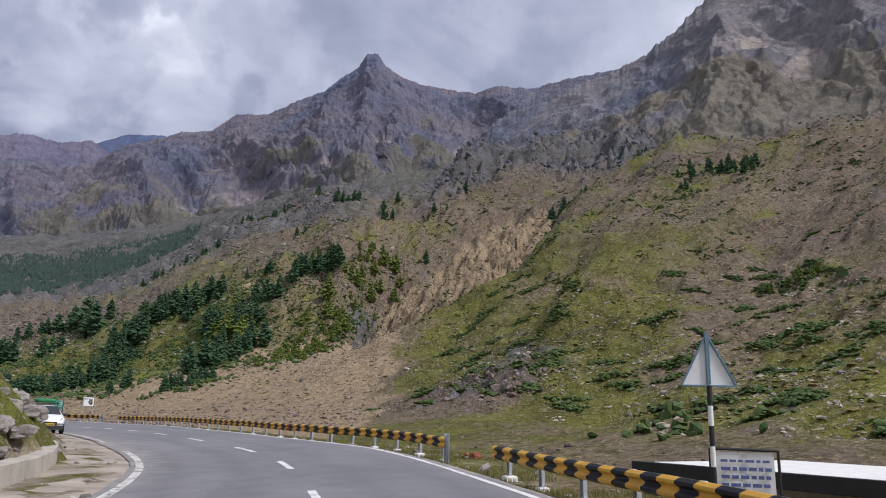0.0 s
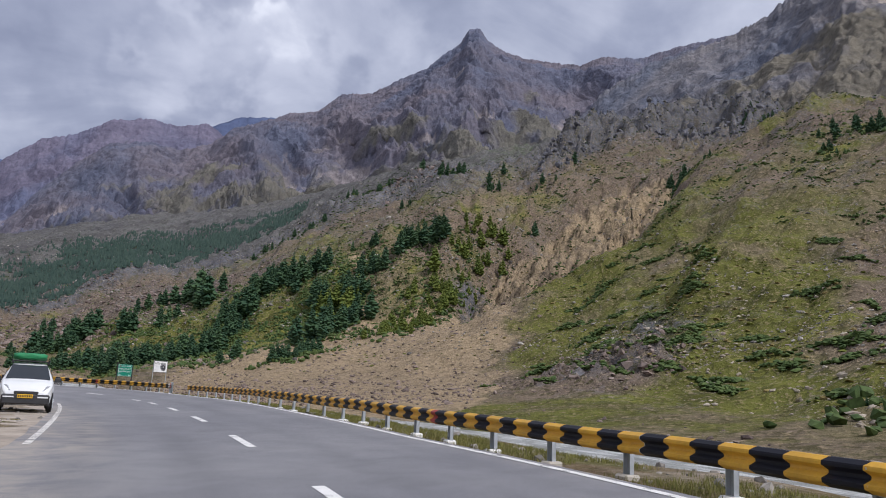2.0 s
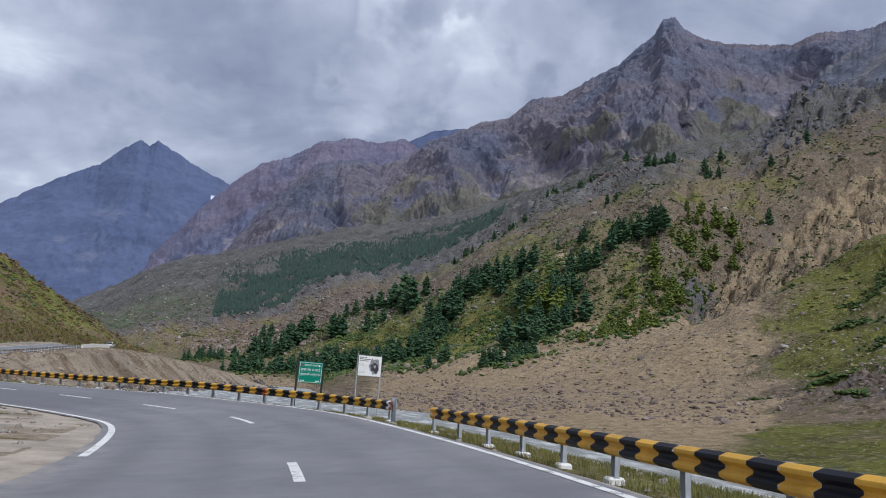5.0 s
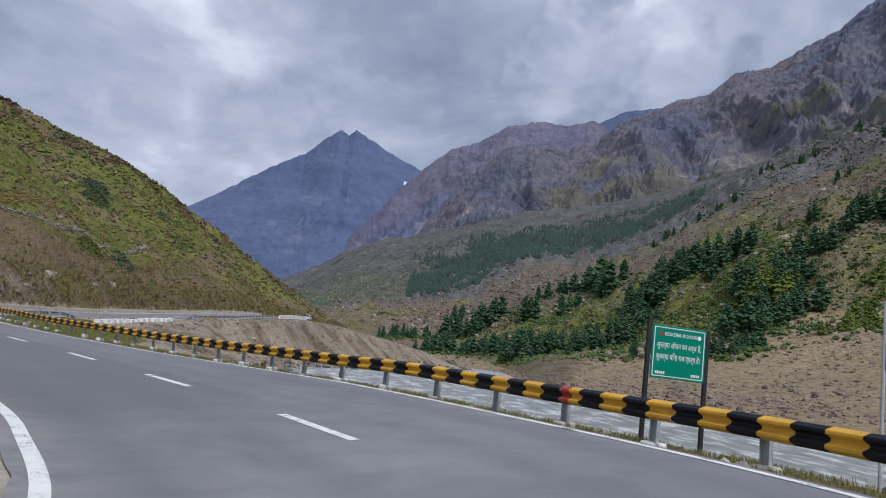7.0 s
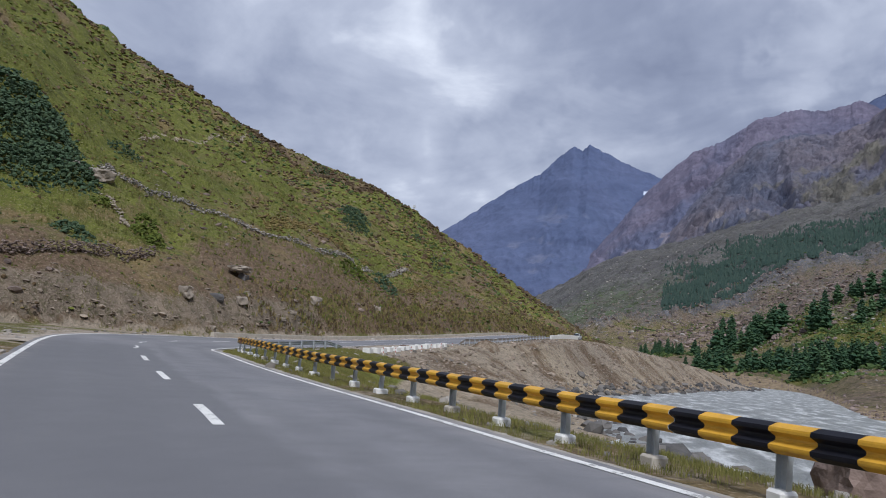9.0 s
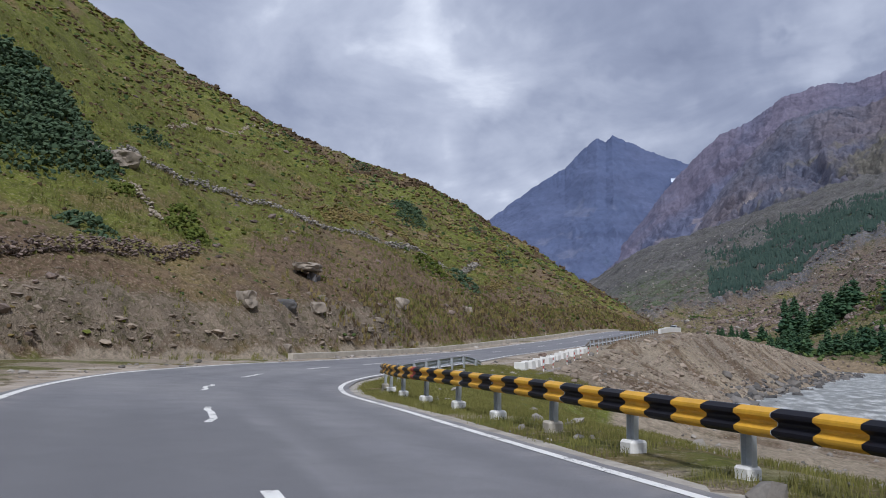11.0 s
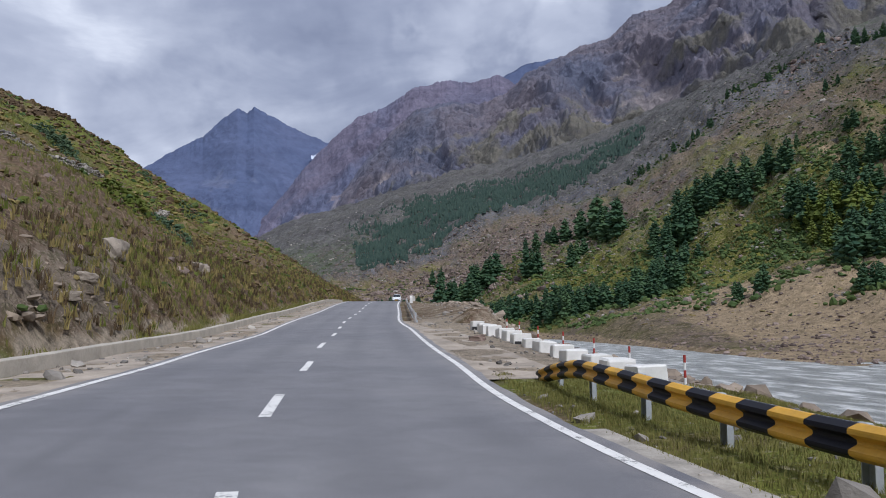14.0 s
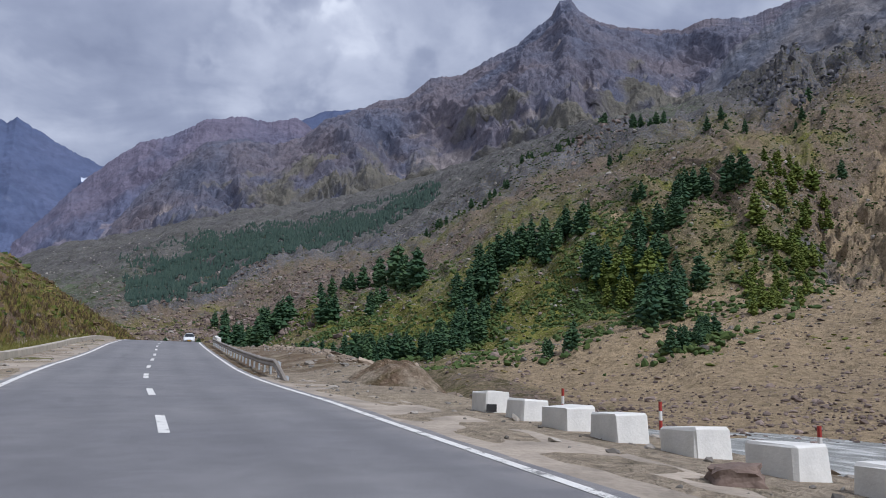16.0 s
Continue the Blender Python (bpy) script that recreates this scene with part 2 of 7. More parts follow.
MAT_GROUND = terrain_material("near_ground", 0.9, (0.192, 0.135, 0.092), (0.240, 0.186, 0.082), (0.156, 0.172, 0.036),
                              (0.37, 0.31, 0.24), (0.27, 0.22, 0.17), 0.22, 0.45)
MAT_SLOPE = terrain_material("far_bank_ground", 0.16, (0.188, 0.145, 0.112), (0.185, 0.158, 0.084), (0.142, 0.146, 0.033),
                             (0.325, 0.250, 0.162), (0.130, 0.132, 0.152), 0.9, 0.6)
def mountain_material(name, size, rock_a, rock_b, scree, turf, bump_d, mottle=1.0):
    """Bare mountain faces: two kinds of rock in beds, scree in the gullies, thin turf low down."""
    m, nt, b = nodes_of(name)
    at = nt.nodes.new("ShaderNodeVertexColor")
    at.layer_name = "cover"
    sp = nt.nodes.new("ShaderNodeSeparateColor")
    nt.links.new(at.outputs[0], sp.inputs[0])
    big, mid, fin = noise_node(nt, 0.0022 / size, 6, 0.6, 0.4), noise_node(nt, 0.012 / size, 8, 0.65, 0.8), noise_node(nt, 0.05 / size, 8, 0.7, 0.3)
    tc = nt.nodes.new("ShaderNodeTexCoord")
    beds = nt.nodes.new("ShaderNodeTexNoise")
    mp = nt.nodes.new("ShaderNodeMapping")
    mp.inputs["Rotation"].default_value = (radians(14), radians(10), 0)
    mp.inputs["Scale"].default_value = (0.0016 / size, 0.0016 / size, 0.020 / size)
    nt.links.new(tc.outputs["Object"], mp.inputs[0])
    nt.links.new(mp.outputs[0], beds.inputs["Vector"])
    beds.inputs["Scale"].default_value, beds.inputs["Detail"].default_value, beds.inputs["Distortion"].default_value = 1.0, 7, 1.4
    rock = mix_rgb(nt, ramp(nt, big.outputs["Fac"], (0.40, (0, 0, 0)), (0.60, (1, 1, 1))).outputs[0], rock_a, rock_b)
    rock = mix_rgb(nt, 1.0, rock, ramp(nt, beds.outputs["Fac"], (0.36, (0.92, 0.92, 0.93)), (0.52, (1.0, 1.0, 1.0)), (0.66, (1.07, 1.07, 1.06))).outputs[0], "MULTIPLY")

    def mask(src, noise_out, spread, width):
        k = nt.nodes.new("ShaderNodeMath")
        k.operation = "MULTIPLY_ADD"
        nt.links.new(noise_out, k.inputs[0])
        k.inputs[1].default_value = spread
        nt.links.new(src, k.inputs[2])
        r = nt.nodes.new("ShaderNodeMapRange")
        r.inputs[1].default_value, r.inputs[2].default_value = 0.5 + spread * 0.5 - width, 0.5 + spread * 0.5 + width
        nt.links.new(k.outputs[0], r.inputs[0])
        return r.outputs[0]

    c = mix_rgb(nt, mask(at.outputs["Alpha"], mid.outputs["Fac"], 0.6, 0.16), rock, scree)
    c = mix_rgb(nt, mask(sp.outputs["Red"], mid.outputs["Fac"], 0.9, 0.18), c, turf)
    c = mix_rgb(nt, mottle, c, ramp(nt, fin.outputs["Fac"], (0.30, (0.62, 0.62, 0.64)), (0.52, (1, 1, 1)), (0.72, (1.28, 1.26, 1.24))).outputs[0], "MULTIPLY")
    c = mix_rgb(nt, mottle, c, ramp(nt, mid.outputs["Fac"], (0.34, (0.72, 0.72, 0.74)), (0.62, (1.14, 1.13, 1.12))).outputs[0], "MULTIPLY")
    nt.links.new(c, b.inputs["Base Color"])
    b.inputs["Roughness"].default_value = 0.95
    b.inputs["Specular IOR Level"].default_value = 0.1
    h = nt.nodes.new("ShaderNodeMath")
    h.operation = "MULTIPLY_ADD"
    nt.links.new(mid.outputs["Fac"], h.inputs[0])
    h.inputs[1].default_value = 2.0
    nt.links.new(fin.outputs["Fac"], h.inputs[2])
    bump(nt, b, h.outputs[0], 1.0, bump_d)
    return m


# slope ground again, greyed and cooled to put distance haze in the colour
MAT_VALLEY = terrain_material("hazed_valley_ground", 0.06, (0.172, 0.156, 0.142), (0.172, 0.172, 0.118), (0.108, 0.134, 0.078),
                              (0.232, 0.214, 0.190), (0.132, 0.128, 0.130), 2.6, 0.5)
# main ridge: rock colours carry a bluish tint for the haze
MAT_MOUNT = mountain_material("hazed_mountain_rock", 1.0, (0.168, 0.152, 0.178), (0.122, 0.134, 0.188), (0.270, 0.242, 0.245), (0.160, 0.152, 0.130), 8.0, 0.85)
# scree is its own tan; the second rock is blued for haze
MAT_FLANK = mountain_material("pale_scree_hazed_flank", 0.7, (0.235, 0.218, 0.215), (0.135, 0.148, 0.188), (0.390, 0.345, 0.310), (0.188, 0.172, 0.138), 6.0)
# blue distance haze is mixed into all colours of the next two
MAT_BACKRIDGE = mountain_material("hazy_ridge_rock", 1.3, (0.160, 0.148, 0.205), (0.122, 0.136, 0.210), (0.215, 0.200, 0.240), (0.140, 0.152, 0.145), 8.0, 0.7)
MAT_DISTANT = mountain_material("hazed_distant_rock", 2.0, (0.108, 0.132, 0.225), (0.092, 0.118, 0.208), (0.165, 0.182, 0.262), (0.085, 0.120, 0.180), 8.0, 0.45)


def asphalt_material():
    m, nt, b = nodes_of("asphalt")
    fin, mid, big = noise_node(nt, 140, 4, 0.7), noise_node(nt, 1.3, 6, 0.6, 0.5), noise_node(nt, 0.16, 5, 0.55, 0.3)
    c1 = ramp(nt, fin.outputs["Fac"], (0.3, (0.138, 0.137, 0.147)), (0.7, (0.250, 0.249, 0.266)))
    c2 = ramp(nt, mid.outputs["Fac"], (0.3, (0.86, 0.86, 0.86)), (0.7, (1.1, 1.1, 1.09)))
    c3 = ramp(nt, big.outputs["Fac"], (0.3, (0.82, 0.82, 0.84)), (0.7, (1.14, 1.13, 1.1)))
    c = mix_rgb(nt, 1.0, mix_rgb(nt, 1.0, c1.outputs[0], c2.outputs[0], "MULTIPLY"), c3.outputs[0], "MULTIPLY")
    at = nt.nodes.new("ShaderNodeVertexColor")
    at.layer_name = "cover"
    sp = nt.nodes.new("ShaderNodeSeparateColor")
    nt.links.new(at.outputs[0], sp.inputs[0])
    c = mix_rgb(nt, sp.outputs["Red"], c, (0.12, 0.12, 0.13))
    dusty = nt.nodes.new("ShaderNodeMath")
    dusty.operation = "MULTIPLY"
    nt.links.new(sp.outputs["Green"], dusty.inputs[0])
    nt.links.new(ramp(nt, mid.outputs["Fac"], (0.38, (0, 0, 0)), (0.62, (1, 1, 1))).outputs[0], dusty.inputs[1])
    c = mix_rgb(nt, dusty.outputs[0], c, (0.36, 0.32, 0.27))
    nt.links.new(c, b.inputs["Base Color"])
    b.inputs["Roughness"].default_value = 0.78
    bump(nt, b, fin.outputs["Fac"], 0.5, 0.006)
    return m


def worn_paint(name, col, wear):
    """Road paint: worn through to the asphalt in flecks."""
    m, nt, b = nodes_of(name)
    fin, mid = noise_node(nt, 26, 6, 0.7), noise_node(nt, 3.0, 5, 0.6)
    s = nt.nodes.new("ShaderNodeMath")
    nt.links.new(fin.outputs["Fac"], s.inputs[0])
    nt.links.new(mid.outputs["Fac"], s.inputs[1])
    f = ramp(nt, s.outputs[0], (wear - 0.06, (0, 0, 0)), (wear + 0.06, (1, 1, 1)))
    c = ramp(nt, mid.outputs["Fac"], (0.3, tuple(v * 0.85 for v in col)), (0.7, col))
    nt.links.new(mix_rgb(nt, f.outputs[0], (0.17, 0.165, 0.16), c.outputs[0]), b.inputs["Base Color"])
    b.inputs["Roughness"].default_value = 0.6
    return m


def water_material():
    m, nt, b = nodes_of("glacier_water")
    tc = nt.nodes.new("ShaderNodeTexCoord")
    mp = nt.nodes.new("ShaderNodeMapping")
    mp.inputs["Rotation"].default_value = (0, 0, radians(-20))
    mp.inputs["Scale"].default_value = (1.0, 0.32, 1.0)
    nt.links.new(tc.outputs["Object"], mp.inputs[0])
    w1, w2 = nt.nodes.new("ShaderNodeTexNoise"), nt.nodes.new("ShaderNodeTexNoise")
    for n, s, d in ((w1, 0.55, 7), (w2, 2.6, 5)):
        n.inputs["Scale"].default_value, n.inputs["Detail"].default_value = s, d
        n.inputs["Roughness"].default_value = 0.62
        nt.links.new(mp.outputs[0], n.inputs["Vector"])
    c = ramp(nt, w1.outputs["Fac"], (0.3, (0.20, 0.21, 0.205)), (0.50, (0.33, 0.34, 0.33)), (0.62, (0.74, 0.75, 0.74)))
    nt.links.new(c.outputs[0], b.inputs["Base Color"])
    b.inputs["Roughness"].default_value = 0.35
    s = nt.nodes.new("ShaderNodeMath")
    nt.links.new(w1.outputs["Fac"], s.inputs[0])
    nt.links.new(w2.outputs["Fac"], s.inputs[1])
    bump(nt, b, s.outputs[0], 0.9, 0.6)
    return m


MAT_ASPHALT = asphalt_material()
MAT_LINE = worn_paint("road_paint_white", (0.80, 0.79, 0.76), 0.86)
MAT_LINE_WORN = worn_paint("road_paint_worn", (0.70, 0.67, 0.62), 0.95)
MAT_WATER = water_material()
MAT_YELLOW = plain("rail_yellow_paint", (0.66, 0.36, 0.028), 0.5, 0.0, 0.16, 3.0)
MAT_BLACK = plain("rail_black_paint", (0.009, 0.009, 0.015), 0.5, 0.0, 0.3, 3.0)
MAT_BLACK.node_tree.nodes["Principled BSDF"].inputs["Specular IOR Level"].default_value = 0.25
MAT_GALV = plain("galvanised_steel", (0.50, 0.53, 0.56), 0.42, 0.35, 0.15, 5.0)
MAT_DULL = plain("dull_rusted_steel", (0.34, 0.30, 0.26), 0.65, 0.1, 0.25, 3.0)
MAT_WHITEWASH = plain("whitewashed_concrete", (0.74, 0.73, 0.70), 0.85, 0.0, 0.10, 2.5, 0.01)
MAT_CONC = plain("grey_concrete", (0.45, 0.41, 0.35), 0.9, 0.0, 0.2, 1.4, 0.02)
MAT_GREEN_SIGN = plain("green_sign_sheet", (0.0, 0.20, 0.13), 0.35, 0.0, 0.05, 2.0)
MAT_WHITE = plain("white_enamel", (0.80, 0.80, 0.79), 0.4, 0.0, 0.05, 2.0)
MAT_BLACK_MATT = plain("black_matt_paint", (0.018, 0.018, 0.02), 0.6, 0.0, 0.25, 4.0)
MAT_RED = plain("red_paint", (0.36, 0.04, 0.03), 0.5, 0.0, 0.2, 8.0)
MAT_BLUEGREY = plain("bluegrey_frame_paint", (0.13, 0.22, 0.28), 0.5, 0.0, 0.12, 8.0)
MAT_BRICK = plain("red_brick", (0.30, 0.085, 0.05), 0.85, 0.0, 0.25, 12.0, 0.01)
MAT_STONE = plain("grey_stone", (0.27, 0.245, 0.22), 0.9, 0.0, 0.28, 1.3, 0.06)
MAT_STONE_DARK = plain("wet_and_shaded_dark_stone", (0.115, 0.11, 0.11), 0.8, 0.0, 0.35, 0.9, 0.08)
MAT_STONE_RED = plain("rusty_scree_stone", (0.20, 0.145, 0.12), 0.9, 0.0, 0.3, 0.5, 0.1)


# ---- mesh tools ----
def part(name, bm, mat, parent=None, label="", smooth=False):
    me = bpy.data.meshes.new(name)
    bm.to_mesh(me)
    bm.free()
    for mm in mat if isinstance(mat, (list, tuple)) else (mat,):
        me.materials.append(mm)
    if smooth:
        me.polygons.foreach_set("use_smooth", [True] * len(me.polygons))
    ob = new(name, me)
    ob.parent = parent
    if label:
        tagged(ob, label)
    return ob


def raw_mesh(name, verts, faces, mats, index=None, smooth=False):
    me = bpy.data.meshes.new(name)
    me.from_pydata([tuple(v) for v in verts], [], faces)
    for mm in mats if isinstance(mats, (list, tuple)) else (mats,):
        me.materials.append(mm)
    if index is not None:
        me.polygons.foreach_set("material_index", index)
    if smooth:
        me.polygons.foreach_set("use_smooth", [True] * len(me.polygons))
    me.update()
    return me


def thing(name, where, label, category, group="", kind=""):
    ob = new(name)
    ob.empty_display_size = 0.2
    ob.matrix_world = where
    return tagged(ob, label, category, group, kind)


def box(bm, cx, cy, cz, sx, sy, sz, bevel=0.0, m=None, mi=0):
    g = bmesh.ops.create_cube(bm, size=1.0)["verts"]
    for v in g:
        v.co = Vector((cx + v.co.x * sx, cy + v.co.y * sy, cz + v.co.z * sz))
    fs = {f for v in g for f in v.link_faces}
    if bevel:
        es = list({e for v in g for e in v.link_edges})
        r = bmesh.ops.bevel(bm, geom=es, offset=bevel, segments=1, affect="EDGES", profile=0.5)
        fs = set(r["faces"]) | {f for f in fs if f.is_valid}
        g = list({v for f in fs for v in f.verts})
    if m is not None:
        bmesh.ops.transform(bm, matrix=m, verts=g)
    for f in fs:
        if f.is_valid:
            f.material_index = mi
    return g


def cyl(bm, p, q, r1, r2=None, n=10, mi=0):
    p, q = Vector(p), Vector(q)
    d = q - p
    m = Matrix.Translation((p + q) / 2) @ d.to_track_quat("Z", "Y").to_matrix().to_4x4()
    g = bmesh.ops.create_cone(bm, cap_ends=True, segments=n, radius1=r1, radius2=r1 if r2 is None else r2, depth=d.length, matrix=m)["verts"]
    for f in {f for v in g for f in v.link_faces}:
        f.material_index = mi
    return g


# ---- noise on arrays ----
_perm = np.random.RandomState(7).permutation(1024)
_grad = np.random.RandomState(8).uniform(0, 2 * np.pi, 1024)


def perlin(x, y):
    xi, yi = np.floor(x).astype(int), np.floor(y).astype(int)
    fx, fy = x - xi, y - yi

    def dot(ix, iy, dx, dy):
        a = _grad[_perm[(_perm[ix % 1024] + iy) % 1024]]
        return np.cos(a) * dx + np.sin(a) * dy

    u, v = fx * fx * fx * (fx * (fx * 6 - 15) + 10), fy * fy * fy * (fy * (fy * 6 - 15) + 10)
    a, b = dot(xi, yi, fx, fy), dot(xi + 1, yi, fx - 1, fy)
    c, d = dot(xi, yi + 1, fx, fy - 1), dot(xi + 1, yi + 1, fx - 1, fy - 1)
    return (a + (b - a) * u) + ((c + (d - c) * u) - (a + (b - a) * u)) * v


def fbm(x, y, octaves=5, gain=0.5, ridged=False):
    s, amp, f = 0.0, 1.0, 1.0
    for k in range(octaves):
        n = perlin(x * f + 17.3 * k, y * f - 9.1 * k)
        s = s + amp * ((0.5 - np.abs(n)) * 2 - 0.6 if ridged else n)
        amp, f = amp * gain, f * 2.03
    return s


def smooth01(t):
    t = np.clip(t, 0, 1)
    return t * t * (3 - 2 * t)


def grid_object(name, X, Y, Z, mat, cover=None, label="", category="", smooth=True):
    """A sheet of quads over a grid of points, with the four-channel 'cover' colours."""
    nu, nv = X.shape
    me = bpy.data.meshes.new(name)
    co = np.stack([X, Y, Z], -1).reshape(-1, 3).astype(np.float32)
    i = np.arange(nu * nv).reshape(nu, nv)
    q = np.stack([i[:-1, :-1], i[1:, :-1], i[1:, 1:], i[:-1, 1:]], -1).reshape(-1, 4)
    p = co[q]
    n = np.cross(p[:, 1] - p[:, 0], p[:, 3] - p[:, 0])
    if n[:, 2].mean() < 0:
        q = q[:, ::-1]
    me.vertices.add(len(co))
    me.vertices.foreach_set("co", co.ravel())
    me.loops.add(q.size)
    me.loops.foreach_set("vertex_index", q.ravel().astype(np.int32))
    me.polygons.add(len(q))
    me.polygons.foreach_set("loop_start", np.arange(0, q.size, 4, dtype=np.int32))
    me.polygons.foreach_set("use_smooth", np.full(len(q), smooth))
    me.update(calc_edges=True)
    if cover is not None:
        a = me.color_attributes.new("cover", "FLOAT_COLOR", "POINT")
        a.data.foreach_set("color", np.clip(cover, 0, 1).reshape(-1, 4).astype(np.float32).ravel())
    me.materials.append(mat)
    ob = new(name, me)
    return tagged(ob, label, category, kind="structure")


# ---- plan: road, river, hill lines ----
def spline(pts, step):
    """Catmull-Rom through the points, resampled at about the given step."""
    p = np.array(pts, float)
    p = np.vstack([2 * p[0] - p[1], p, 2 * p[-1] - p[-2]])
    out = []
    for k in range(1, len(p) - 2):
        n = max(2, int(np.linalg.norm(p[k + 1, :2] - p[k, :2]) / step))
        t = np.linspace(0, 1, n, endpoint=False)[:, None]
        a, b, c, d = p[k - 1], p[k], p[k + 1], p[k + 2]
        out.append(0.5 * (2 * b + (c - a) * t + (2 * a - 5 * b + 4 * c - d) * t ** 2 + (3 * b - a - 3 * c + d) * t ** 3))
    return np.vstack([*out, p[-2][None]])


ROAD = spline([(-21.43, -107.79, -0.071), (-11.42, -87.78, -0.071), (-3.91, -74.76, -0.091), (2.53, -63.32, -0.073), (6.25, -54.39, 0.068), (8.09, -44.87, 0.183), (9.55, -34.94, 0.212), (10.77, -23.96, 0.146), (11.49, -13.99, 0.011), 
               (10.86, -4.15, -0.03), (8.01, 2.16, -0.064), (4.17, 7.62, -0.097), (0.29, 12.82, -0.139), (-4.23, 18.48, -0.168), (-9.31, 24.29, -0.168), (-14.3, 30, -0.121), (-19.19, 35.81, -0.037), (-23.42, 41.53, -0.048), 
               (-26.43, 48.26, -0.041), (-27.58, 55.43, 0.066), (-27.64, 62.49, 0.185), (-27.21, 69.28, 0.394), (-26.89, 76, 0.647), (-26.04, 87, 1.046), (-25.15, 100.02, 1.624), (-23.2, 118, 2.6), (-20.8, 140, 4), 
               (-18, 160, 5), (-13, 185, 5.2), (-5, 215, 4.4), (3, 245, 3), (6, 290, 1.4), (-2, 335, 1), (-18, 375, 1)], 0.5)
ROAD_D = np.gradient(ROAD[:, :2], axis=0)
ROAD_D /= np.linalg.norm(ROAD_D, axis=1)[:, None]
ROAD_N = np.stack([ROAD_D[:, 1], -ROAD_D[:, 0]], -1)          # to the right of travel
ROAD_S = np.r_[0, np.cumsum(np.linalg.norm(np.diff(ROAD[:, :2], axis=0), axis=1))]
BANK = np.interp(ROAD[:, 1], [-75, -64, -54, -44, -34, -24, -14, -4, 6, 16, 26, 36, 46, 56, 66, 76, 88, 105], [0.012, 0.035, 0.059, 0.033, 0.043, 0.067, 0.082, 0.088, 0.091, 0.038, 0.012, -0.008, -0.033, -0.026, -0.011, 0.018, 0.031, 0.0])


def line_dist(x, y, line):
    """Distance to a polyline, the index of its nearest point."""
    flat = np.stack([np.ravel(x), np.ravel(y)], -1)
    best, idx = np.full(len(flat), 1e9), np.zeros(len(flat), int)
    for a in range(0, len(flat), 20000):
        d = ((flat[a:a + 20000, None, :] - line[None, :, :2]) ** 2).sum(-1)
        idx[a:a + 20000] = d.argmin(1)
        best[a:a + 20000] = np.sqrt(d.min(1))
    return best.reshape(np.shape(x)), idx.reshape(np.shape(x))


def road_frame(x, y):
    """Offset to the right of the road's middle line, and the nearest station."""
    d, i = line_dist(x, y, ROAD)
    o = (x - ROAD[i, 0]) * ROAD_N[i, 0] + (y - ROAD[i, 1]) * ROAD_N[i, 1]
    return np.where(o >= 0, d, -d), i


def on_road(i, o, up=0.0):
    """A point at station i, o metres right of the middle, on the banked surface."""
    i = int(i)
    return Vector((ROAD[i, 0] + ROAD_N[i, 0] * o, ROAD[i, 1] + ROAD_N[i, 1] * o, ROAD[i, 2] + BANK[i] * float(np.clip(o, -3.6, 3.6)) + up))


def station(y):
    return int(np.argmin(np.abs(ROAD[:, 1] - y)))


WATER_Z = -3.6
BANK_NEAR = spline([(60, -150), (50, -95), (45, -40), (41, -8), (34, 12), (22, 30), (11, 43), (3, 55), (-1, 68), (-5, 88), (-5, 108),
                    (-1, 126), (8, 160), (22, 215), (36, 262), (38, 300), (30, 360), (10, 430), (-20, 520)], 2.0)
HILL_FOOT = spline([(-34, -110, 0.3), (-20, -84, 0.2), (-6, -63, 0.2), (-0.6, -55, 0.2), (1.6, -48, 0.3), (2.4, -41, 0.2), (-3, -26, 0.1), (-9, -8, -0.2),
                    (-15, 8, -0.3), (-25, 24, -0.2), (-37, 37, 0.1), (-42, 48, 0.1), (-39, 58, 0.2), (-36.2, 66, 0.5), (-35.6, 78, 0.9),
                    (-34.2, 95, 1.6), (-32.6, 114, 2.7), (-30.5, 132, 3.8), (-27, 155, 5.0), (-22, 180, 5.4), (-15, 215, 4.4), (-6, 255, 2), (0, 290, 0)], 1.5)
HILL_CREST = spline([(-110, -130, 40), (-75, -90, 38), (-62, -55, 36), (-80, -15, 46), (-115, 40, 64), (-155, 100, 86), (-170, 150, 88), (-150, 184, 78.5),
                     (-127, 204, 65), (-103, 222, 55.5), (-84, 243, 48), (-62, 258, 36), (-42, 270, 23), (-24, 281, 12), (-8, 292, 3)], 3.0)


def inside(x, y, poly):
    c = np.zeros(np.shape(x), bool)
    px, py = poly[:, 0], poly[:, 1]
    for k in range(len(poly)):
        x1, y1, x2, y2 = px[k - 1], py[k - 1], px[k], py[k]
        if y1 != y2:
            c ^= ((y1 > y) != (y2 > y)) & (x < (x2 - x1) * (y - y1) / (y2 - y1) + x1)
    return c


HILL_POLY = np.vstack([HILL_FOOT[::3, :2], HILL_CREST[::-2, :2]])
WEST_POLY = np.vstack([BANK_NEAR[::2], [[-5000, 700], [-5000, -3000], [60, -3000]]])


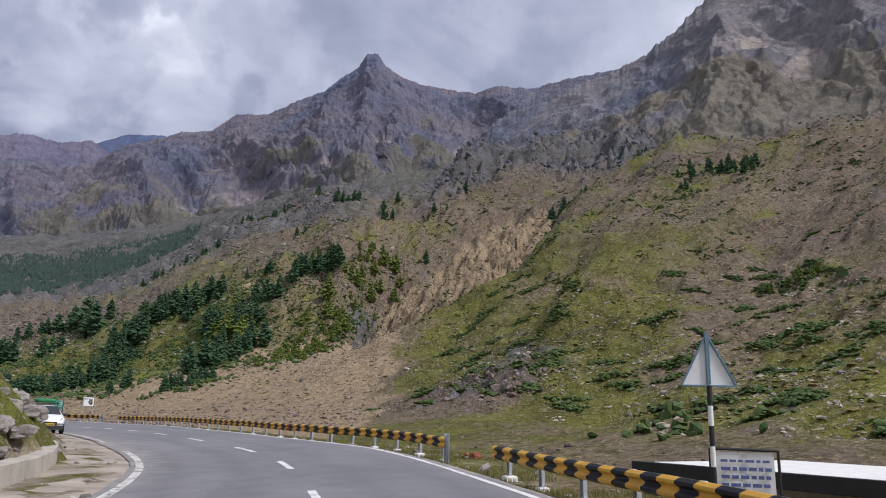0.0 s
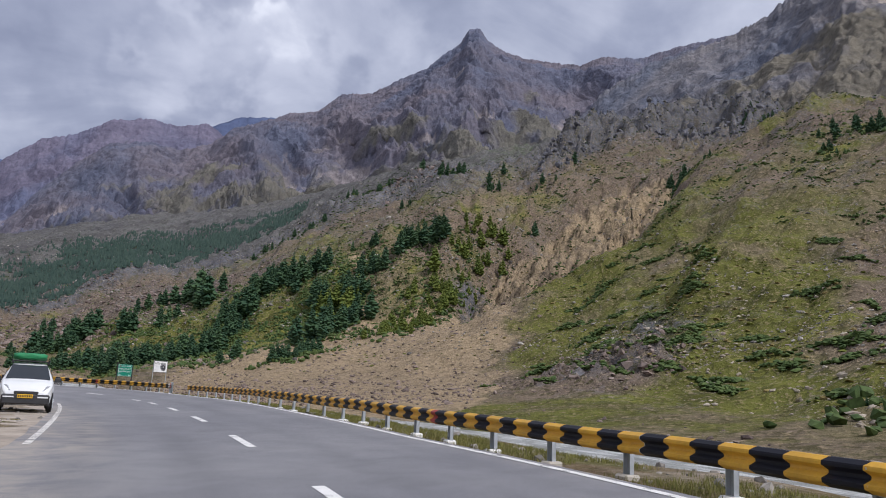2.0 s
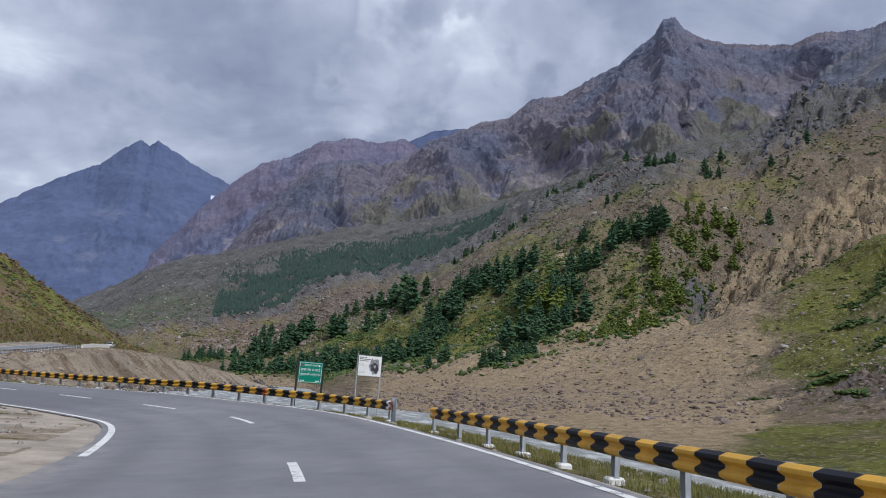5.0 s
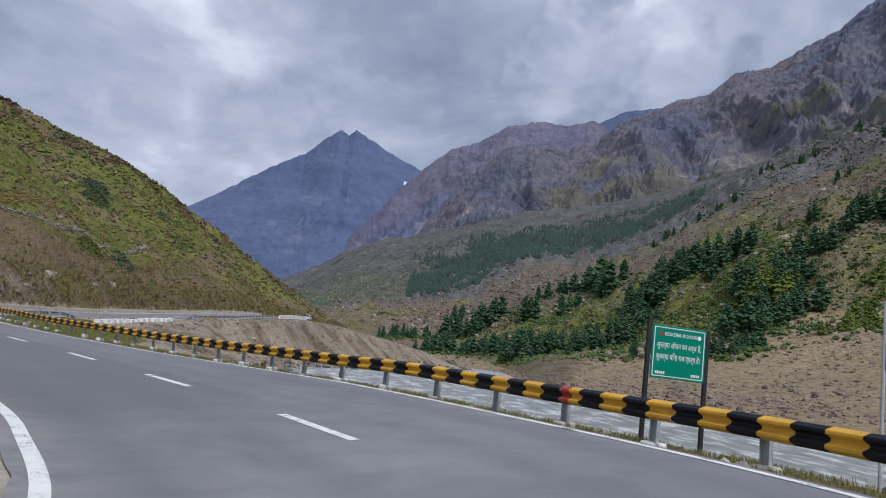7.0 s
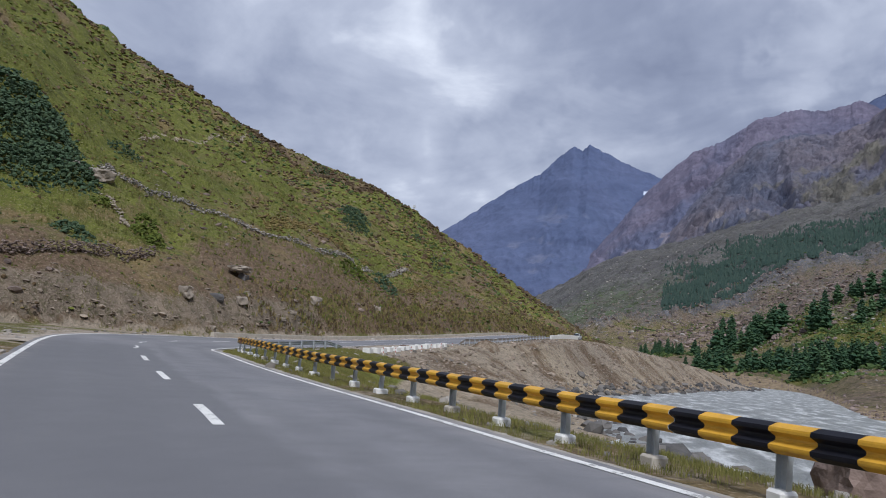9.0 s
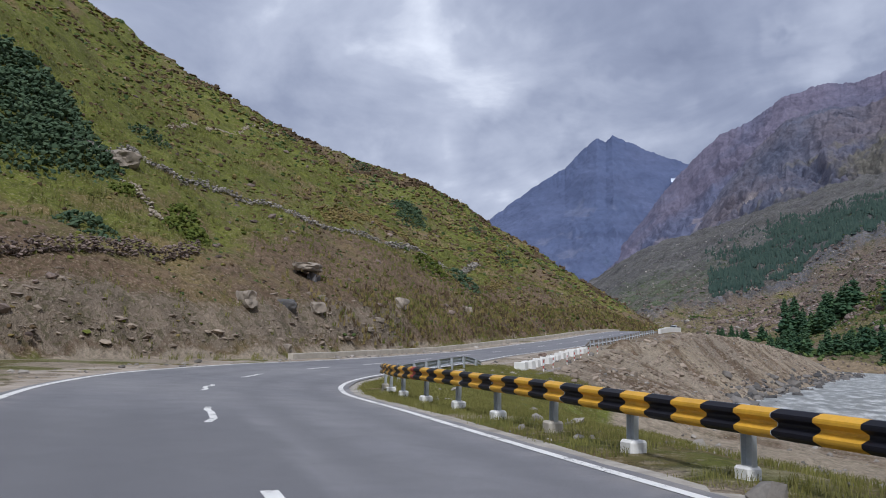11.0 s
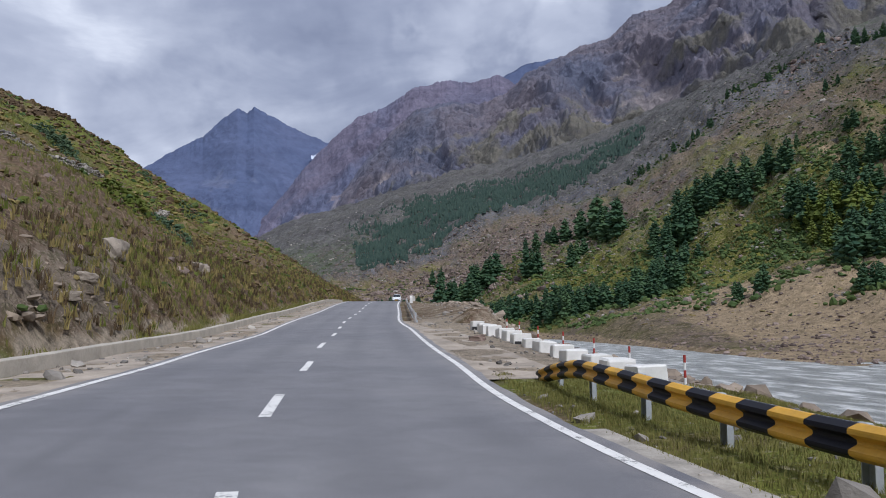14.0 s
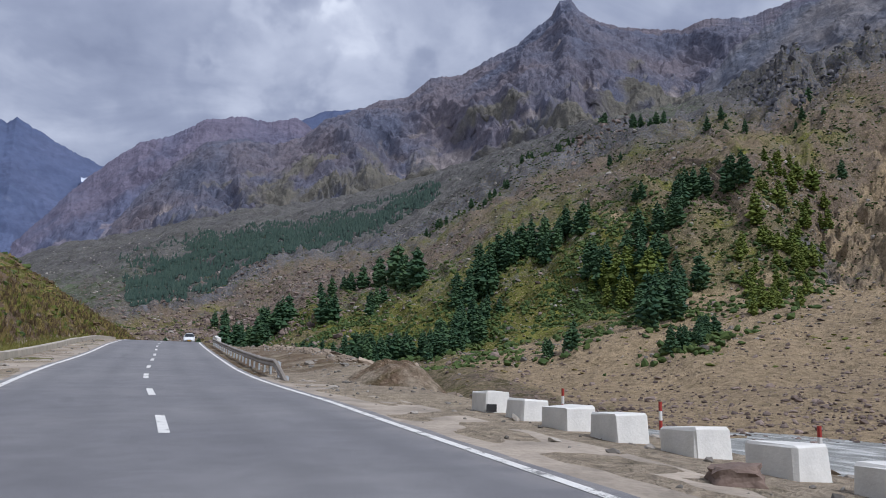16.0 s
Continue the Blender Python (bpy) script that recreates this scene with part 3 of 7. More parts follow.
def near_height(x, y):
    """The ground on the road's side of the river: verge, embankment, river bed and the hill, with cover colours."""
    o, i = road_frame(x, y)
    zr = ROAD[i, 2] + BANK[i] * np.clip(o, -3.6, 3.6) - 0.12 * smooth01((o - 3.95) / 0.7) * (1 - smooth01((y - 5) / 25))
    db, _ = line_dist(x, y, BANK_NEAR)
    west = inside(x, y, WEST_POLY)
    # right of the road: shoulder, then down to the river
    zr = zr + np.interp(ROAD[i, 1], [58, 64, 70, 78, 86, 96, 102, 118, 140, 160, 185, 215], [0, -0.28, -0.30, -0.14, 0.0, 0.05, 0.45, 0.5, 0.1, -0.9, -1.8, -2.0]) * smooth01((o - 5.6) / 3.0)
    shoulder = np.interp(ROAD[i, 1], [-80, -50, -8, 5, 40, 52, 62, 66, 86, 94, 101, 118, 140, 160, 185, 215], [6.5, 6.0, 6.0, 5.6, 5.8, 6.4, 7.2, 8.6, 7.9, 8.3, 10.0, 11.5, 13.0, 15.0, 17.0, 17.0])
    do = np.clip(np.abs(o) - shoulder, 0, None)
    t = do / (do + db + 1e-6)
    drop = np.interp(t, [0, 0.08, 0.35, 0.8, 1.0], [0, 0.07, 0.52, 0.9, 1.0])
    layby = smooth01((ROAD[i, 1] - 56) / 8) * (1 - smooth01((ROAD[i, 1] - 230) / 10))
    drop = drop * (1 - layby) + layby * np.interp(t, [0, 0.06, 0.30, 0.7, 1.0], [0, 0.04, 0.34, 0.76, 1.0])
    n1, n2, n3 = fbm(x / 9, y / 9, 5), fbm(x / 2.1, y / 2.1, 4), fbm(x / 40, y / 40, 4)
    z_right = zr * (1 - drop) + (WATER_Z - 0.2) * drop + (n1 * 0.7 + n2 * 0.16) * (1 - 0.75 * layby * (1 - smooth01((t - 0.2) / 0.2))) * smooth01(do / 4) * (1 - smooth01((t - 0.8) / 0.2) * 0.5)
    z_bed = WATER_Z - 0.2 - np.clip(db, 0, 8) * 0.25 + n1 * 0.4
    z_right = np.where(west, z_right, z_bed)
    # left: flat margin, cut foot, hill slope to the crest
    df, fi = line_dist(x, y, HILL_FOOT)
    dc, ci = line_dist(x, y, HILL_CREST)
    hill = inside(x, y, HILL_POLY)
    zf, zc = HILL_FOOT[fi, 2], HILL_CREST[ci, 2]
    th = df / (df + dc + 1e-6)
    prof = np.interp(th, [0, 0.03, 0.5, 0.9, 1.0], [0, 0.045, 0.53, 0.93, 1.0])
    z_hill = zf + (zc - zf) * prof + (n3 * 4.5 + n1 * 1.5) * smooth01(df / 14) * smooth01(dc / 14 + 0.25) + n2 * 0.3 * smooth01(df / 3)
    cutbank = 0.5 + 0.5 * smooth01((y - 20) / 25)
    z_hill += cutbank * 0.9 * smooth01(df / 1.6) + cutbank * np.clip(fbm(x / 4.0, y / 4.0, 4, ridged=True), 0, 1) * 0.7 * smooth01(df / 1.5) * (1 - smooth01((df - 6) / 8))
    z_back = zc - dc * 0.75 + n3 * 3
    beyond = (~hill) & (dc < df) & west
    z_left = np.where(hill, z_hill, np.where(beyond, np.maximum(z_back, -5), zr * 1.0 + n2 * 0.04 * smooth01((np.abs(o) - 4.4) / 2)))
    left = (o < 0) | hill | beyond
    z = np.where(left & west, z_left, z_right)
    # the bed under the carriageway
    z = np.where(np.abs(o) < 4.0, zr - 0.12, z - 0.03)
    far = np.maximum(np.maximum(np.abs(x) - 330, np.abs(y - 80) - 330), 0)
    z = np.where(far > 0, -9.0, z)
    # cover: red green grass, green bare soil, blue rock, alpha gravel
    g = fbm(x / 28 + 5, y / 28, 4)
    red = np.where(hill, 0.62 + 0.62 * g + 0.10 * smooth01((df - 14) / 26) + 0.2 * n1, 0.32 + 0.3 * g)
    soil = np.where(hill, 0.52 - 0.6 * g, 0.55)
    outcrop = np.clip(fbm(x / 14 + 2, y / 14, 4) - 0.16, 0, 1) * 1.8
    red = np.where(hill, red - 0.9 * outcrop, red)
    low = 1 - smooth01((df - 6 - 5 * n1) / 8)
    south = smooth01((y - 34) / 14) * (1 - 0.7 * smooth01((y - 120) / 40))
    red = np.where(hill, red - 0.50 * low * south - 0.5 * (1 - smooth01((df - 3) / 3)) * south, red)
    soil = np.where(hill, soil + 0.35 * low * south, soil)
    rock = np.where(hill, 0.14 + 0.50 * np.clip(fbm(x / 17 + 3, y / 30, 4, ridged=True), 0, 1) * smooth01((zf + 60 - z) / -30 + 1)
                    + 0.55 * (1 - smooth01((df - 1.6 - 1.5 * n1) / 2.5)) * smooth01((y - 36) / 8) * (1 - smooth01((y - 84) / 12)), 0.2)
    grav = np.zeros_like(z)
    verge = (~hill) & (np.abs(o) > 3.9)
    grav = np.where(verge & (o < 0), 0.85, grav)
    bankface = np.where(ROAD[i, 1] > 46, 0.66, 0.42) + 0.25 * n1
    grav = np.where(verge & (o > 0), np.where(do > 0, bankface + 0.25 * t, 0.62), grav)
    grav = np.where(west, grav, 0.9)
    # grassy strips beside the rails
    grav = np.where(verge & (o > 0) & (layby > 0.5), np.where(do > 0, 0.56 + 0.45 * n1, 0.8 - 0.35 * smooth01((ROAD[i, 1] - 100) / 6)), grav)
    red = np.where(verge & (o > 0) & (layby > 0.5), 0.30 + 0.45 * n1, red)
    soil = np.where(verge & (o > 0) & (layby > 0.5), 0.85, soil)
    strip = verge & (o > 4.1) & (o < shoulder + 1.2) & (ROAD[i, 1] < 67)
    grav = np.where(strip, 0.34 + 0.3 * n2, grav)
    red = np.where(strip, 0.42 + 0.5 * n1 + 0.12 * smooth01((ROAD[i, 1] - 10) / 30), red)
    nook = verge & (o > 4.2) & (ROAD[i, 1] > 36) & (ROAD[i, 1] < 66) & (o < 13)
    red = np.where(nook, 0.66 + 0.3 * n1, red)
    grav = np.where(nook, 0.22, grav)
    lot = verge & (o < -4.2) & (fbm(x / 6, y / 6, 3) > 0.12)
    red = np.where(lot, 0.6, red)
    grav = np.where(lot, 0.4, grav)
    return z, np.stack([red, soil, rock, grav], -1)


def axis(lo, hi, step, reach):
    """Even steps in the middle, widening towards the horizon."""
    out, g = [], step
    while not out or out[-1] < reach:
        g *= 1.35
        out.append((out[-1] if out else 0) + g)
    return np.r_[lo - np.array(out[::-1]), np.arange(lo, hi, step), hi + np.array(out)]


gx, gy = np.meshgrid(axis(-185, 60, 0.9, 4400), axis(-105, 305, 0.9, 4400), indexing="ij")
gz, gcov = near_height(gx, gy)
grid_object("ground", gx, gy, gz, MAT_GROUND, gcov, "grassy stony hill and gravel verges along the mountain road", "ground")


class Lookup:
    """Height on a regular patch of the near ground."""
    def __init__(self, x0, x1, y0, y1, step):
        self.x0, self.y0, self.step = x0, y0, step
        ax, ay = np.meshgrid(np.arange(x0, x1, step), np.arange(y0, y1, step), indexing="ij")
        self.z, self.cov = near_height(ax, ay)

    def at(self, x, y):
        u, v = (x - self.x0) / self.step, (y - self.y0) / self.step
        a, b = min(max(int(u), 0), self.z.shape[0] - 2), min(max(int(v), 0), self.z.shape[1] - 2)
        u, v = u - a, v - b
        z = self.z
        return float(z[a, b] * (1 - u) * (1 - v) + z[a + 1, b] * u * (1 - v) + z[a, b + 1] * (1 - u) * v + z[a + 1, b + 1] * u * v)


NEAR = Lookup(-186, 62, -106, 306, 0.9)

# ---- river ----
wx, wy = np.meshgrid(np.arange(-30, 260, 2.5), np.arange(-160, 560, 2.5), indexing="ij")
grid_object("river", wx, wy, WATER_Z + 0.10 * fbm(wx / 6, wy / 9, 3), MAT_WATER, None, "grey silty glacier river running past the road", "river")

# ---- the slope across the river ----
LEVELS = {}


def profile(az, *rz):
    """Radius and height of bank, foot, lower, middle and upper slope and brow, along one bearing from the bend."""
    LEVELS[az] = np.array(rz, float).reshape(-1, 2)


profile(135, 66, -4.5, 105, 0, 150, 18, 230, 55, 420, 150, 850, 300, 1100, 380)
profile(112, 62, -4.5, 100, 0, 142, 14, 200, 42, 420, 158, 850, 310, 1100, 380)
profile(95, 60, -4.5, 102, 0, 140, 11.5, 180, 32, 400, 158, 830, 305, 1050, 372)
profile(80, 58, -4.5, 120, 2, 168, 26, 250, 60, 430, 172, 820, 300, 1050, 372)
profile(66, 63, -4.5, 135, 4, 170, 20, 208, 44, 440, 170, 800, 300, 1050, 375)
profile(57, 69, -4.5, 150, 4, 200, 25, 310, 72, 515, 176, 780, 290, 1050, 378)
profile(51, 73, -4.5, 165, 4, 290, 49, 441, 131, 600, 225, 800, 292, 1100, 392)
profile(43, 80, -4.5, 172, 4, 300, 35, 368, 64, 398, 102, 640, 218, 1200, 448)
profile(38, 86, -4.5, 190, 5, 305, 36, 345, 70, 362, 92, 600, 195, 1300, 460)
profile(32, 95, -4.5, 200, 5, 313, 33, 385, 93, 620, 176, 735, 245, 1500, 490)
profile(26, 105, -4.5, 185, 1.5, 330, 28, 362, 52, 530, 124, 720, 197, 1600, 465)
profile(19, 115, -4.5, 230, 0, 342, 14.5, 400, 40, 552, 89, 820, 152, 1700, 420)
profile(14, 110, -4.5, 210, -1, 370, 11, 430, 32, 620, 82, 960, 160, 1770, 395)
profile(10.5, 300, -4.5, 350, 2, 400, 14, 450, 33, 650, 82, 1020, 167, 1820, 388)
profile(5, 330, -4.5, 440, 10, 500, 23.5, 600, 38, 900, 104, 1300, 215, 1900, 345)
profile(-3, 345, -4.5, 460, 6, 595, 30, 800, 52, 1000, 88, 1400, 165, 2100, 290)
profile(-8, 400, -4.5, 520, 3, 640, 14, 800, 34, 1000, 52, 1400, 85, 2200, 180)
profile(-15, 420, -4.5, 560, -2, 700, 0, 850, 4, 1000, 8, 1400, 14, 2300, 50)

AZ_N, V_N = 760, 340
sl_az = np.linspace(-15, 135, AZ_N)
keys_az = sorted(LEVELS)
tab = np.stack([LEVELS[a] for a in keys_az])
tab_i = np.stack([np.stack([np.interp(sl_az, keys_az, tab[:, k, c]) for c in (0, 1)], -1) for k in range(7)], 1)
ker = np.hanning(15)
ker /= ker.sum()
for k in range(7):
    for c in (0, 1):
        padded = np.pad(tab_i[:, k, c], 7, mode="edge")
        tab_i[:, k, c] = np.convolve(padded, ker, "valid")
vv = np.linspace(0, 6, V_N)
SX, SY, SZ = np.zeros((AZ_N, V_N)), np.zeros((AZ_N, V_N)), np.zeros((AZ_N, V_N))
for k in range(AZ_N):
    r = np.interp(vv, range(7), tab_i[k, :, 0])
    z = np.interp(vv, range(7), tab_i[k, :, 1])
    kk = np.hanning(13) / np.hanning(13).sum()
    z = np.convolve(np.pad(z, 6, mode="reflect", reflect_type="odd"), kk, "valid")
    SX[k], SY[k], SZ[k] = r * math.sin(radians(sl_az[k])), r * math.cos(radians(sl_az[k])), z
SR = np.hypot(SX, SY)
SV = np.broadcast_to(vv, SX.shape)
SA = np.broadcast_to(sl_az[:, None], SX.shape)
rough_amt = np.interp(SV, [0, 0.6, 1.2, 2, 5], [0.15, 0.25, 0.8, 1.3, 3.2])
SZ = SZ + rough_amt * (fbm(SX / 55, SY / 55, 5) * 3.2 + fbm(SX / 14, SY / 14, 4) * 1.5 + 0.55 * fbm(SX / 4, SY / 4, 3) + 0.9 * fbm(SX / 24 + 2, SY / 24, 4, ridged=True))
SZ += 2.2 * np.clip(SV - 1.2, 0, 2) * fbm(SA / 2.4, SV * 0.8, 4, ridged=True) * (1 - 0.75 * smooth01((SA - 46) / 8))
# crags and the landslip
crag = np.clip(fbm(SX / 60 + 4, SY / 45, 5, ridged=True) - 0.05, 0, 1)
crag = crag * smooth01((SV - 3.6) / 1.0) * smooth01((SA - 36) / 12)
SZ += crag * 22 * (1 + 0.8 * fbm(SX / 11, SY / 11, 4, ridged=True))
cliff_at = 4.55 + 0.5 * fbm(SA / 5, SV * 0 + 3, 4) + 0.25 * fbm(SX / 25, SY / 25, 3)
cliff = smooth01((SV - cliff_at) / 0.30) * smooth01((SA - 43.5) / 3) * (1 - smooth01((SA - 60) / 4)) * (1 - smooth01((SV - 5.5) / 0.5))
SZ += cliff * (27 + 20 * fbm(SX / 45, SY / 45, 4, ridged=True) + 4 * fbm(SX / 16, SY / 16, 3, ridged=True))
knoll = np.exp(-((SX - 345) / 28) ** 2 - ((SY - 535) / 28) ** 2) + 0.9 * np.exp(-((SX - 130) / 17) ** 2 - ((SY - 66) / 24) ** 2)
SZ += knoll * (5 + 5 * fbm(SX / 9, SY / 9, 4, ridged=True))
# the raw landslip, and the green spur that stands in front of it
wx_, wy_ = SX + 9 * fbm(SX / 26, SY / 26, 3), SY + 9 * fbm(SX / 26 + 9, SY / 26, 3)
SLIP = np.array([(425, 228), (384, 236), (330, 214), (284, 188), (246, 170), (228, 186), (206, 196), (196, 222), (215, 248), (256, 272), (300, 282), (340, 306), (378, 300), (404, 258)], float)
edge_s = np.vstack([np.linspace(SLIP[k - 1], SLIP[k], 12, endpoint=False) for k in range(len(SLIP))])
sd = line_dist(wx_, wy_, edge_s)[0]
slip = smooth01(0.5 + np.where(inside(wx_, wy_, SLIP), sd, -sd) / 16)
rills = fbm(SA / 1.5 + 1.1 * fbm(SX / 34, SY / 34, 4), SR / 46 + 0.6 * fbm(SX / 20 + 4, SY / 20, 3), 6, 0.6, ridged=True)
SZ -= slip * (10 - 8 * rills - 2.5 * fbm(SX / 8, SY / 8, 4, ridged=True))
SPUR = spline([(520, 200), (445, 196), (385, 214), (335, 192), (284, 164), (242, 146), (205, 166), (165, 160), (135, 138)], 4.0)
spur = np.exp(-(line_dist(SX, SY, SPUR)[0] / 20) ** 2) * smooth01((SR - 190) / 60)
SZ += spur * (10 + 3 * fbm(SX / 20, SY / 20, 3))
# the lip of the shelf, where the ground falls away to the valley behind
SHELF = np.interp(SA, [-15, 0, 9, 16, 20, 23, 27, 31, 35, 40, 45, 48], [560, 600, 706, 705, 700, 690, 650, 640, 660, 690, 700, 900])
SHELF = SHELF + 22 * fbm(SA / 2.2, SA * 0 + 1.7, 4)
lip = np.exp(-((SR - SHELF + 14) / 18) ** 2) * (1 - smooth01((SA - 42) / 4))
SZ += lip * (7 + 6 * fbm(SX / 14, SY / 14, 4, ridged=True))
behind = smooth01((SR - SHELF) / 14) * (1 - smooth01((SA - 46) / 3))
gully = np.exp(-((SA - 30.0 + (SV - 3) * 2) / 1.0) ** 2) * smooth01((SV - 1.9) / 0.3) * (1 - smooth01((SV - 3.2) / 0.3))
SZ -= gully * 4
# cover of the slope
sn = fbm(SX / 70, SY / 70, 4)
meadow = smooth01((SA - 47) / 6) * smooth01((SV - 0.9) / 0.3) * (1 - 0.75 * smooth01((SV - 2.1 - 0.5 * sn) / 0.8)) * (1 - smooth01((SV - 3.7) / 0.9))
north = 1 - smooth01((SA - 24) / 8)
brown = smooth01((SA - 74) / 8) * (1 - smooth01((SA - 100) / 8)) + 0.6 * smooth01((SV - 2.9) / 0.7) * smooth01((SA - 40) / 8)
s_red = 0.33 + 0.30 * sn + meadow * 0.40 * (1 - 0.45 * brown) + 0.42 * fbm(SX / 22, SY / 22, 4) - 0.10 * brown + 0.18 * north * smooth01((SV - 1.6) / 0.4) * (1 - smooth01((SV - 3.0) / 0.6))
s_soil = 0.48 - 0.5 * sn - 0.30 * meadow * (1 - brown) + 0.15 * smooth01((SV - 2.6) / 1)
fan = smooth01((SA - 14) / 5) * (1 - smooth01((SA - 47 + 7 * np.clip(SV - 1, -1, 1) + 5 * fbm(SX / 16, SY / 16, 4)) / 10)) * (1 - smooth01((SV - 1.75 - 0.25 * np.sin(SA / 5)) / 0.3))
shore = 1 - smooth01((SV - 0.35 + 0.33 * smooth01((SA - 48) / 6)) / (0.3 - 0.18 * smooth01((SA - 48) / 6)))
scree = np.exp(-((SA - 84) / 7) ** 2) * smooth01((SV - 1.2) / 0.5) * 0.30 + 0.34 * np.exp(-((SA - 7) / 9) ** 2) * smooth01((SR - 440) / 40) * smooth01((SV - 1.3) / 0.3) * (1 - smooth01((SV - 3.3) / 0.3))
s_grav = np.maximum(np.maximum(0.82 * fan, 0.7 * shore), 0.60 * slip + scree + gully * 0.6)
s_red = s_red * (1 - fan * 0.7) - slip * 0.7 - 0.25 * scree
s_rock_haze = 0.24 + 0.5 * crag + 0.85 * cliff * (0.7 + fbm(SX / 20, SY / 20, 3)) + 0.30 * knoll + 0.20 * smooth01((SV - 4.2) / 0.8) + 0.25 * np.clip(fbm(SX / 26, SY / 26, 4, ridged=True), 0, 1)
s_rock_haze += 0.35 * np.exp(-((SA - 65) / 3.5) ** 2 - ((SV - 1.9) / 0.35) ** 2)
wood_lo = np.interp(SA, [1, 3, 10, 14, 20, 23], [760, 745, 700, 800, 930, 960])
wood_hi = np.interp(SA, [1, 3, 6, 13, 20, 23], [800, 900, 1060, 1090, 1040, 1000])
wood = smooth01((SR - wood_lo + 20) / 40) * (1 - smooth01((SR - wood_hi) / 40)) * smooth01((SA - 0.5) / 2) * (1 - smooth01((SA - 22) / 2))
s_red += 0.05 * wood + 0.22 * np.exp(-((SA - 22) / 9) ** 2) * smooth01((SV - 1.5) / 0.3) * (1 - smooth01((SV - 3.2) / 0.4))
# extra slate cover on the upper slope greys it to imitate haze
s_rock_haze += 0.15 * wood + 0.07 * smooth01((SV - 2.8) / 0.6) * smooth01((SA - 40) / 5) + 0.14 * smooth01((SV - 2.6) / 0.6) * (1 - smooth01((SA - 30) / 10)) + 0.22 * smooth01((SV - 3.9) / 0.6) * (1 - smooth01((SA - 34) / 6))
s_red += 0.26 * smooth01((SV - 3.9) / 0.5) * (1 - smooth01((SA - 32) / 6))
rubble = np.exp(-((SA - 10) / 9) ** 2) * smooth01((SR - 440) / 40) * smooth01((SV - 1.7) / 0.4) * (1 - smooth01((SV - 3.9) / 0.4))
s_red -= 0.2 * rubble
s_soil += 0.3 * rubble
s_soil += 0.7 * slip
s_rock_haze += 0.30 * slip * rills + 0.45 * np.exp(-((SX - 222) / 16) ** 2 - ((SY - 244) / 16) ** 2) + 0.34 * lip
s_red += 0.16 * smooth01((SA - 46) / 3) * (1 - smooth01((SA - 80) / 6)) * (1 - smooth01((SR - 225) / 30)) * smooth01((SV - 0.8) / 0.2) - 1.1 * knoll
s_soil += 0.8 * knoll
s_red += 0.20 * behind + 0.30 * smooth01((SA - 9) / 4) * (1 - smooth01((SA - 27) / 4)) * smooth01((SR - 300) / 30) * (1 - smooth01((SR - 470) / 40))
s_red += 0.12 * spur
s_red += 0.30 * smooth01((SA - 50) / 5) * (1 - smooth01((SA - 88) / 6)) * (1 - smooth01((SV - 1.3) / 0.4)) * smooth01((SV - 0.03) / 0.12)
s_cov = np.stack([s_red, s_soil, s_rock_haze, s_grav], -1)
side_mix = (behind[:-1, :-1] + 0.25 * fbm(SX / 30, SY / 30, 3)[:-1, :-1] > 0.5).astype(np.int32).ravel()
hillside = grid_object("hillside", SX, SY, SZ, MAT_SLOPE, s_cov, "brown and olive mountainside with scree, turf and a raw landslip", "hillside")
# behind the shelf the ground takes the haze-tinted colours
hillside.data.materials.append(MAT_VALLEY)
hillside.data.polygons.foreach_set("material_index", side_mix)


def slope_at(x, y):
    """The point of the far slope nearest in plan."""
    az, r = math.degrees(math.atan2(x, y)), math.hypot(x, y)
    k = int(round((az + 15) / 150 * (AZ_N - 1)))
    k = min(max(k, 0), AZ_N - 1)
    return float(np.interp(r, SR[k], SZ[k]))


